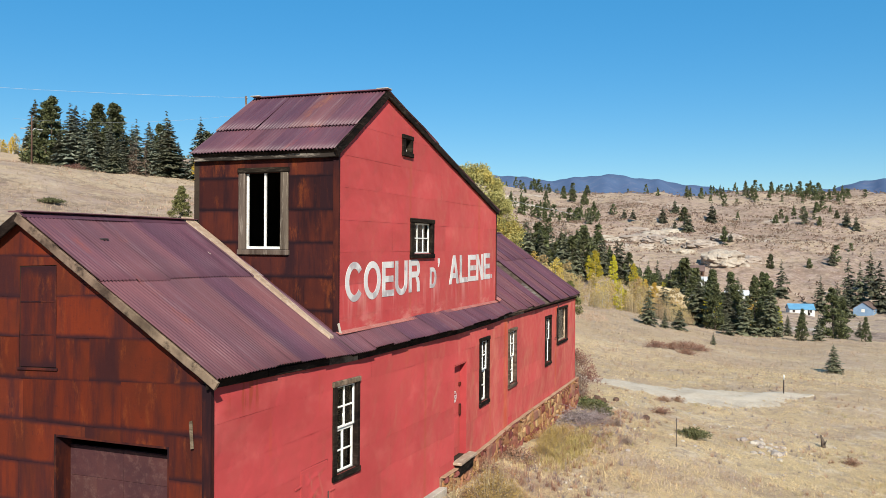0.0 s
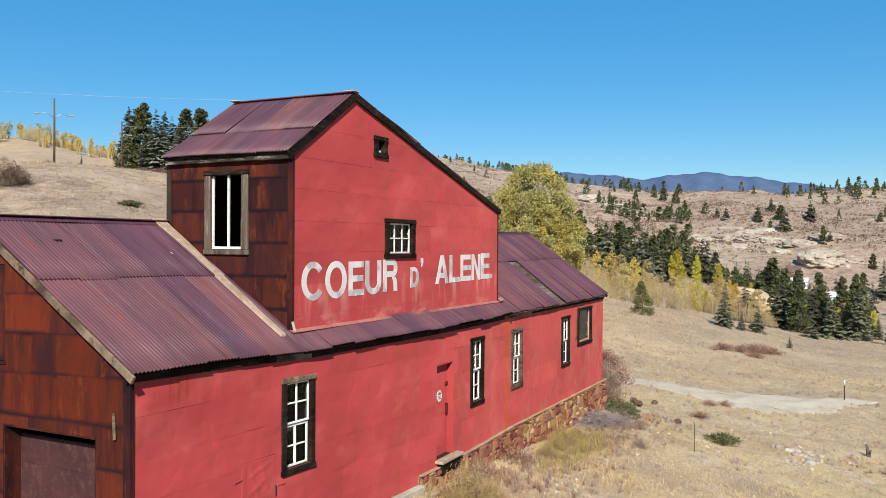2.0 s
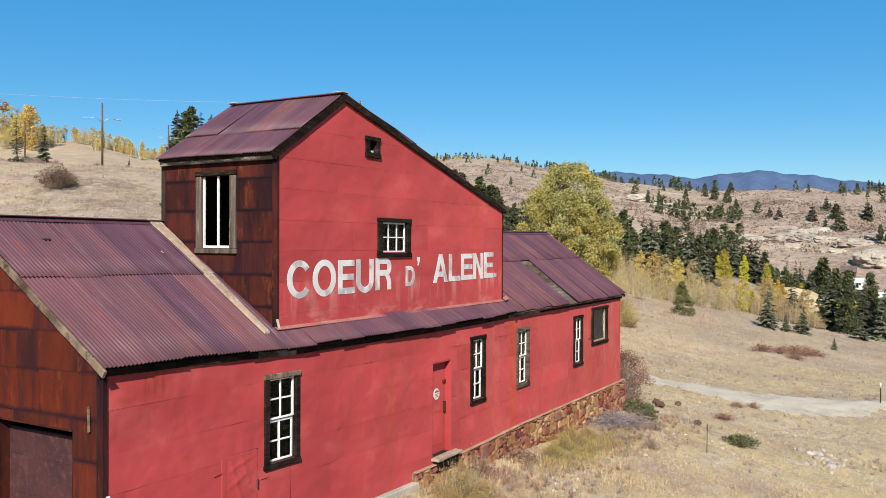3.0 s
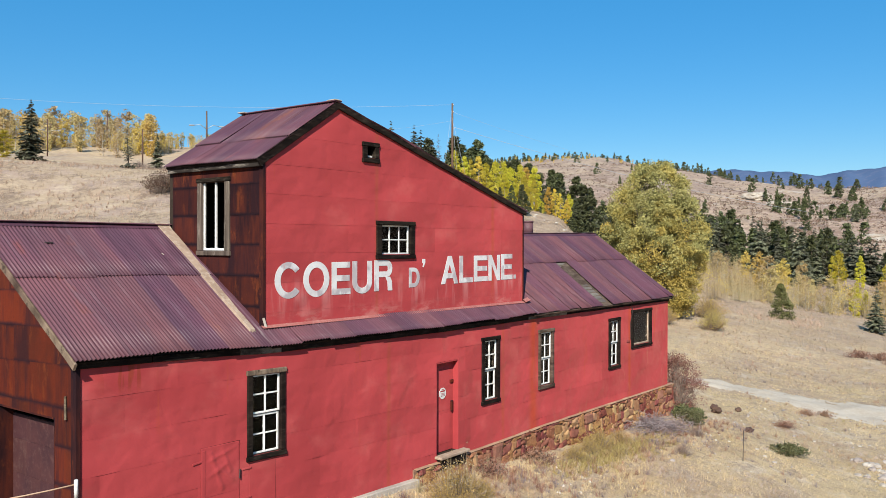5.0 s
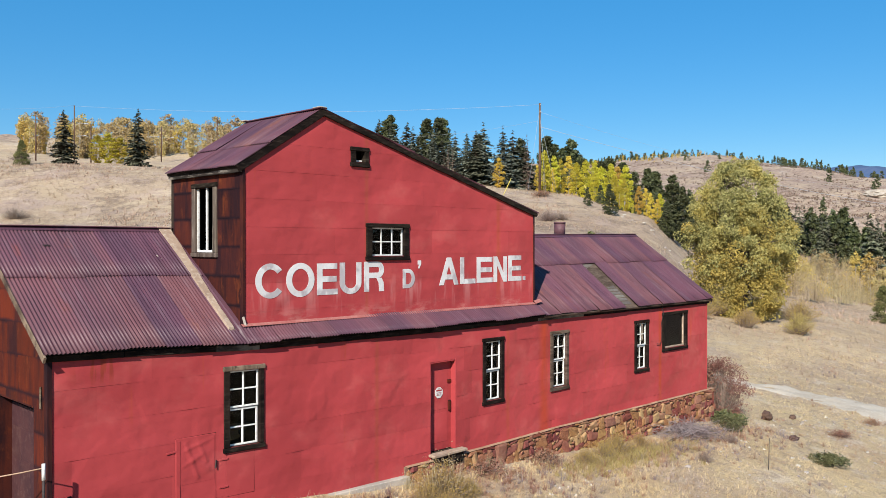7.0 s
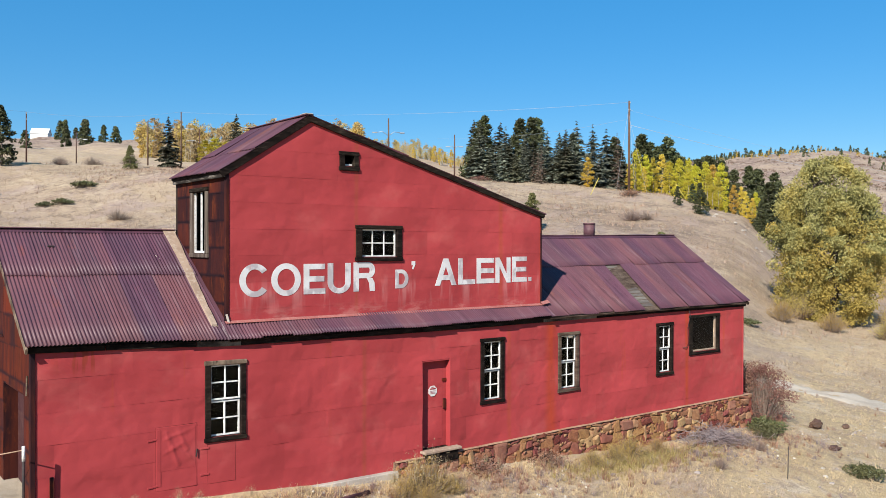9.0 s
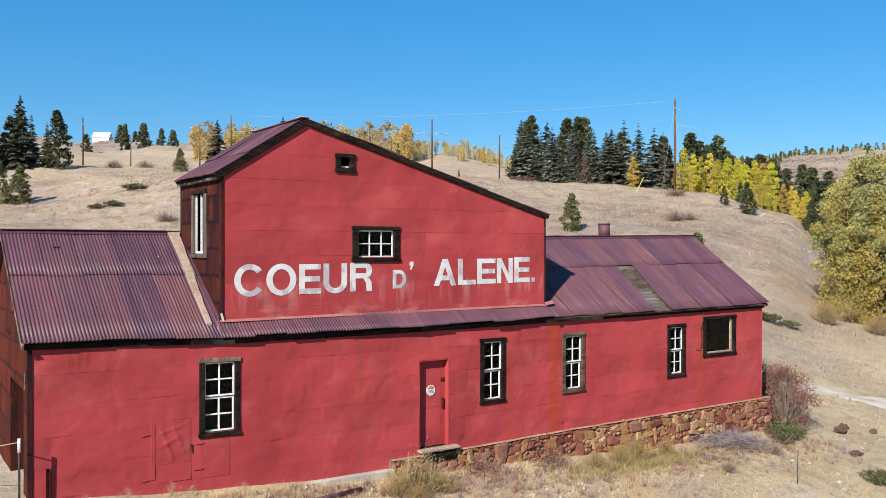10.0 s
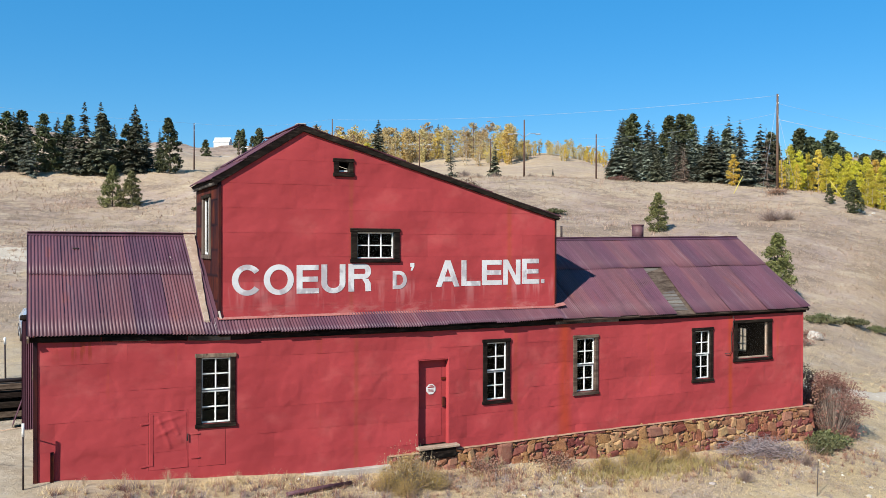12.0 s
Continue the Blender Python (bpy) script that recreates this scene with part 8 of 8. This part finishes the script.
def tufts(name, x, y, hs, blades, width, lean, mat, seed, label):
    """Blades of grass, one narrow triangle each, in tufts."""
    r = np.random.default_rng(seed)
    n = len(x)
    k = n * blades
    bx = np.repeat(x, blades) + r.normal(0, 0.05, k) * np.repeat(hs, blades) * 2.5
    by = np.repeat(y, blades) + r.normal(0, 0.05, k) * np.repeat(hs, blades) * 2.5
    bz = ground(bx, by) - 0.02
    h = np.repeat(hs, blades) * r.uniform(0.5, 1.15, k)
    a = r.uniform(0, 6.283, k)
    l = h * np.abs(r.normal(0, lean, k))
    w = width * r.uniform(0.6, 1.4, k)
    c, s = np.cos(a), np.sin(a)
    p0 = np.stack((bx - s * w, by + c * w, bz), axis=1)
    p1 = np.stack((bx + s * w, by - c * w, bz), axis=1)
    p2 = np.stack((bx + c * l, by + s * l, bz + h), axis=1)
    V = np.stack((p0, p1, p2), axis=1).reshape(-1, 3)
    me = raw_mesh(name, V, np.arange(3 * k).reshape(k, 3))
    tagged(hang(name, me, mat, None), label, "grass", kind="stuff")


def near_grass():
    r = np.random.default_rng(21)
    n = 138000
    d = 9 + 55 * r.random(n) ** 1.15
    az = np.radians(r.uniform(-24, 76, n))
    x, y = 8 + d * np.cos(az), -9 + d * np.sin(az)
    keep = on_free_ground(x, y) & (y < 16) & ((x > 14) | (y > 4.5)) | (r.random(n) < 0.32) & on_free_ground(x + r.normal(0, 1.0, n), y + r.normal(0, 0.8, n)) & (x > 40) & (y < 13)
    keep &= sway(x, y, 0.55, 0.3) + 0.7 * sway(x, y, 1.7, 1.9) + r.normal(0, 0.6, n) > -0.7
    x, y = x[keep], y[keep]
    tall = 0.5 + 0.5 * sway(x, y, 0.35, 2.2)
    hs = r.uniform(0.05, 0.13, len(x)) + 0.20 * tall * tall * r.random(len(x)) ** 3
    kind = sway(x, y, 0.8, 0.7) + 0.6 * sway(x, y, 0.23, 4.1) + r.normal(0, 0.40, len(x))
    for name, pick, k, mat, seed, label in (
            ("green_grass", kind > 1.15, 1.15, GREENSTRAW, 14, "yellow-green grass in patches over the meadow"),
            ("dry_grass", (kind > -0.35) & (kind <= 1.15), 1.0, STRAW, 3, "dry straw-coloured meadow grass in tufts"),
            ("weeds", (kind > -0.95) & (kind <= -0.35), 1.1, GREYWEED, 15, "pale grey dead weeds among the grass"),
            ("weeds", kind <= -0.95, 1.1, BROWNWEED, 4, "dry brown weeds among the grass")):
        tufts(name, x[pick], y[pick], hs[pick] * k, 6, 0.0050, 1.5, mat, seed, label)


def weed_bunches():
    """Low twiggy bunches standing out of the near meadow, in drifts."""
    r = np.random.default_rng(33)
    n = 6600
    d = 10 + 44 * r.random(n) ** 1.1
    az = np.radians(r.uniform(-22, 74, n))
    x, y = 8 + d * np.cos(az), -9 + d * np.sin(az)
    drift = sway(x, y, 0.45, 5.2) + 0.8 * sway(x, y, 1.1, 0.6) + r.normal(0, 0.35, n)
    keep = on_free_ground(x, y) & (y < 14) & ((x > 14) | (y > 5)) & (drift > 0.25)
    x, y = x[keep], y[keep]
    hue = sway(x, y, 0.6, 3.7) + r.normal(0, 0.5, len(x))
    for pick, mat, seed, label in ((hue > 0.35, GREYTWIG, 41, "grey-lilac dead weed bunches in the meadow"), ((hue > -0.25) & (hue <= 0.35), BROWNWEED, 42, "brown weed bunches in the meadow"), ((hue > -0.6) & (hue <= -0.25), RUSSET, 44, "russet weed bunches in the meadow"), (hue <= -0.6, GREENSTRAW, 43, "yellow-green weed bunches in the meadow")):
        tufts("weeds", x[pick], y[pick], r.uniform(0.10, 0.26, pick.sum()), 22, 0.005, 0.85, mat, seed, label)


def wall_grass():
    """Taller grass along the foot of the wall."""
    r = np.random.default_rng(23)
    n = 1100
    x = r.uniform(9.3, 32.5, n)
    y = 6.35 - np.abs(r.normal(0, 0.45, n))
    tufts("dry_grass", x, y, r.uniform(0.06, 0.2, n), 8, 0.0055, 0.9, STRAW, 5, "tall dry grass along the foot of the wall")
    n = 850
    x, y = r.uniform(9.6, 33.5, n), 6.2 - np.abs(r.normal(0, 1.1, n))
    for pick, mat, seed, label in ((np.arange(n) % 3 == 0, GREYTWIG, 51, "grey dead weeds along the foot of the wall"), (np.arange(n) % 3 == 1, BROWNWEED, 52, "brown dead weeds along the foot of the wall"), (np.arange(n) % 3 == 2, RUSSET, 53, "russet weeds along the foot of the wall")):
        tufts("weeds", x[pick], y[pick], r.uniform(0.08, 0.3, pick.sum()), 24, 0.0045, 0.8, mat, seed, label)
    n = 850
    x, y = r.normal(24.8, 1.5, n), 5.9 - np.abs(r.normal(0, 0.55, n))
    tufts("green_grass", x, y, r.uniform(0.08, 0.27, n), 12, 0.006, 1.0, OLIVEGRASS, 6, "yellow-green grass below the stone foundation")


def mid_grass():
    r = np.random.default_rng(25)
    n = 76000
    d = np.sqrt(r.uniform(45 ** 2, 128 ** 2, n))
    az = np.radians(r.uniform(-9, 92, n))
    x, y = OX + d * np.cos(az), OY + d * np.sin(az)
    keep = on_free_ground(x, y) & (sway(x, y, 0.16, 0.5) + 0.6 * sway(x, y, 0.6, 1.2) + r.normal(0, 0.7, n) > -0.3)
    x, y = x[keep], y[keep]
    kind = sway(x, y, 0.12, 3.3) + r.normal(0, 0.4, len(x))
    a = kind > -0.05
    hs = r.uniform(0.10, 0.36, len(x))
    tufts("dry_grass", x[a], y[a], hs[a], 4, 0.012, 1.2, SLOPESTRAW, 7, "dry bunch grass over the slopes")
    b = ~a
    tufts("weeds", x[b], y[b], hs[b], 4, 0.012, 1.2, BANKWEED, 8, "brown weeds over the slopes")


SLOPESTRAW = foliage("slope_grass", (0.37, 0.265, 0.178), (0.47, 0.345, 0.24), (0.30, 0.205, 0.14), 0.05, 0.1, 0.2)


def bank_weeds():
    """Taller brown bunches in drifts on the slopes behind the building."""
    r = np.random.default_rng(27)
    n = 26000
    d = np.sqrt(r.uniform(60 ** 2, 150 ** 2, n))
    az = np.radians(r.uniform(14, 92, n))
    x, y = OX + d * np.cos(az), OY + d * np.sin(az)
    drift = sway(x, y, 0.11, 2.6) + 0.7 * sway(x, y, 0.33, 0.9) + 0.4 * sway(x, y, 0.9, 0.1) + r.normal(0, 0.35, n)
    keep = on_free_ground(x, y) & (drift > 0.5)
    x, y = x[keep], y[keep]
    tufts("weeds", x, y, r.uniform(0.2, 0.5, len(x)), 6, 0.024, 0.8, BANKWEED, 9, "brown bunches of weeds in drifts on the slopes")


BANKWEED = foliage("bank_weeds", (0.41, 0.295, 0.20), (0.51, 0.385, 0.27), (0.34, 0.235, 0.165), 0.05, 0.2, 0.1)
BROWNWEED = foliage("brown_weeds", (0.33, 0.19, 0.110), (0.44, 0.28, 0.17), (0.25, 0.135, 0.085), 0.05, 0.2, 0.1)
GREYWEED = foliage("grey_weeds", (0.42, 0.315, 0.25), (0.53, 0.42, 0.345), (0.33, 0.24, 0.195), 0.05, 0.1, 0.2)
OLIVEGRASS = foliage("olive_grass", (0.30, 0.24, 0.075), (0.46, 0.37, 0.15), (0.22, 0.19, 0.06), 0.05, 0.2, 0.2)
GREENSTRAW = foliage("green_straw", (0.42, 0.34, 0.16), (0.56, 0.45, 0.25), (0.36, 0.29, 0.12), 0.05, 0.2, 0.2)
near_grass()
weed_bunches()
bank_weeds()
wall_grass()
mid_grass()


# ---- litter on the bare ground before the wall ----
def litter():
    r = np.random.default_rng(61)
    n = 900
    x, y = r.uniform(9.5, 40, n), 6.3 - np.abs(r.normal(0, 2.0, n))
    z = ground(x, y)
    a, l = r.uniform(0, 6.283, n), r.uniform(0.08, 0.4, n)
    u = np.stack((np.cos(a) * l, np.sin(a) * l, r.uniform(-0.05, 0.25, n) * l), axis=1)
    w = np.stack((-np.sin(a), np.cos(a), np.zeros(n)), axis=1) * 0.009
    tagged(hang("twigs", leaf_mesh("twigs", np.stack((x, y, z + 0.035), axis=1), u, w), SAGE, None), "dead twigs littered over the dry ground", "twigs", kind="stuff")
    n = 2200
    x, y = r.uniform(9.5, 45, n), 6.3 - np.abs(r.normal(0, 4.0, n))
    keep = sway(x, y, 0.5, 1.4) + 0.7 * sway(x, y, 1.3, 2.5) + r.normal(0, 0.4, n) > 0.35
    x, y = x[keep], y[keep]
    n = len(x)
    z = ground(x, y)
    base = np.array(((1, 0, 0), (0, 1, 0), (-1, 0, 0), (0, -1, 0), (0, 0, 0.9), (0, 0, -0.6)), float)
    tri = np.array(((0, 1, 4), (1, 2, 4), (2, 3, 4), (3, 0, 4), (1, 0, 5), (2, 1, 5), (3, 2, 5), (0, 3, 5)))
    s = 0.012 + 0.045 * r.random((n, 1, 1)) ** 2
    V = (base[None] * (1 + r.normal(0, 0.25, (n, 6, 3)))) * s + np.stack((x, y, z + 0.01), axis=1)[:, None]
    F = (tri[None] + 6 * np.arange(n)[:, None, None]).reshape(-1, 3)
    tagged(hang("pebbles", raw_mesh("pebbles", V.reshape(-1, 3), F), GRIT, None), "pale pebbles strewn over the dry ground", "pebbles", kind="stuff")


GRIT = surface("pale_grit", (0.46, 0.39, 0.32), (0.33, 0.265, 0.21), (0.52, 0.46, 0.39), 2.0, 14, 0.9, bump=0.4, vary=0.25, by=island)
litter()
# ---- rubble stones of the foundation, one object each ----
LEDGE = surface("pale_ledge", (0.40, 0.26, 0.17), (0.30, 0.17, 0.11), (0.24, 0.11, 0.07), 2.0, 14, 0.95, spec=0.1, bump=0.5)
fbm = bmesh.new()
FX = (17.15, 17.98, 20.62, 22.94, 27.3, 32.40)
for xa, xb in zip(FX, FX[1:]):
    add_box(fbm, xa, xb, Y0 - 0.045, Y0 + 0.4, -1.9, 0.075)
bmesh.ops.remove_doubles(fbm, verts=fbm.verts, dist=1e-4)
foundation = part("foundation", fbm, MORTAR, mill, "rubble stone foundation in reddish sandstone")
part("foundation_return", box(32.0, 32.40, Y0 + 0.42, Y0 + 1.2, -1.9, 0.06), MORTAR, mill)


for i in range(9):
    xa = 17.2 + i * 1.69
    bmc = beam((xa, Y0 - 0.05, 0.083), (xa + 1.66, Y0 - 0.05, 0.085), 0.15, 0.024, worn=0.012, cuts=9)
    part("coping", bmc, LEDGE, mill, "thin pale sandstone ledge")


def stone_meshes(count):
    out = []
    for i in range(count):
        bm = bmesh.new()
        bmesh.ops.create_cube(bm, size=1.0)
        bmesh.ops.bevel(bm, geom=list(bm.edges), offset=0.17, segments=1, affect='EDGES')
        for v in bm.verts:
            d = noise.noise_vector(v.co * 1.4 + Vector((i * 3.7, 0, i)))
            v.co += Vector((d.x * 0.34, d.y * 0.3, d.z * 0.34))
        me = bpy.data.meshes.new("stone")
        bm.to_mesh(me)
        bm.free()
        me.materials.append((STONE, STONE_DARK, STONE_PALE, STONE, STONE, STONE_DARK)[i % 6])
        out.append(me)
    return out


STONE_PALE = surface("tan_stone", (0.34, 0.175, 0.092), (0.27, 0.125, 0.068), (0.44, 0.29, 0.185), 2.2, 16, 0.9, bump=0.8, depth=0.02, vary=0.3)
STONE_DARK = surface("dark_red_stone", (0.21, 0.070, 0.042), (0.27, 0.105, 0.065), (0.13, 0.048, 0.035), 2.2, 16, 0.9, bump=0.8, depth=0.02, vary=0.3)


def lay_stones():
    r = random.Random(17)
    mes = stone_meshes(15)
    z = 0.07
    row = 0
    while z > -1.35:
        h = r.choice((0.15, 0.18, 0.21, 0.25)) * r.uniform(0.9, 1.1)
        if row == 0:
            h = 0.09
        x = 17.18 + r.uniform(0, 0.1)
        while x < 32.4:
            w = r.choice((0.15, 0.21, 0.28, 0.36, 0.5)) * r.uniform(0.85, 1.15)
            x_end = min(x + w, 32.42)
            low = gz((x + x_end) / 2, Y0 - 0.3)
            if z > low - 0.1 and x_end - x > 0.07:
                hh = h * r.choice((0.75, 0.95, 1.1, 1.3, 1.6))
                zc = z - h / 2 - (hh - h) * r.uniform(0, 0.5)
                me = r.choice(mes)
                ob = new("stone", me)
                ob.parent = foundation
                sx, sz = (x_end - x) * 0.97, hh * 0.94
                sy = r.uniform(0.10, 0.16)
                ob.matrix_basis = Matrix.Translation(((x + x_end) / 2, Y0 + bow((x + x_end) / 2) - 0.045 - r.uniform(-0.01, 0.012), min(zc, 0.085 - sz / 2))) @ pose(0, 0, 0, r.uniform(-7, 7), r.uniform(-13, 13), r.uniform(-6, 6)) @ Matrix.Diagonal((sx, sy, sz, 1))
            x = x_end
        z -= h
        row += 1
    for i in range(14):
        ob = new("stone", r.choice(mes))
        ob.parent = foundation
        ob.matrix_basis = Matrix.Translation((32.42, Y0 + 0.24 + (i % 5) * 0.25, -0.05 - (i // 5) * 0.22)) @ pose(0, 0, 0, 0, r.uniform(-8, 8), 90) @ Matrix.Diagonal((0.27, 0.2, 0.24, 1))



def chips():
    """Small packing stones between the large ones, in one mesh."""
    r = np.random.default_rng(44)
    base = np.array([(x, y, z) for x in (-1, 1) for y in (-1, 1) for z in (-1, 1)], float)
    quads = np.array(((0, 1, 3, 2), (4, 6, 7, 5), (0, 4, 5, 1), (2, 3, 7, 6), (0, 2, 6, 4), (1, 5, 7, 3)))
    V, F = [], []
    for i in range(620):
        x, z = r.uniform(17.3, 32.3), -abs(r.normal(0, 0.55))
        if z < gz(x, Y0 - 0.3) - 0.1 or z > 0.02:
            continue
        size = r.uniform(0.022, 0.06, 3) * np.array((1.3, 0.75, 0.9))
        v = (base + r.normal(0, 0.28, (8, 3))) * size
        t = r.uniform(-0.7, 0.7)
        v = np.stack((v[:, 0] * math.cos(t) - v[:, 2] * math.sin(t), v[:, 1], v[:, 0] * math.sin(t) + v[:, 2] * math.cos(t)), axis=1)
        F.append(quads + 8 * len(V))
        V.append(v + np.array((x, Y0 + bow(x) - 0.050 - r.uniform(0, 0.022), z)))
    hang("rubble_fill", raw_mesh("rubble_fill", np.vstack(V), np.vstack(F)), CHIP, foundation, "small packing stones", kind="stuff")


CHIP = surface("stone_chips", (0.28, 0.13, 0.075), (0.19, 0.08, 0.05), (0.38, 0.24, 0.15), 2.5, 14, 0.95, spec=0.1, bump=0.6, vary=0.35, by=island)
lay_stones()
chips()
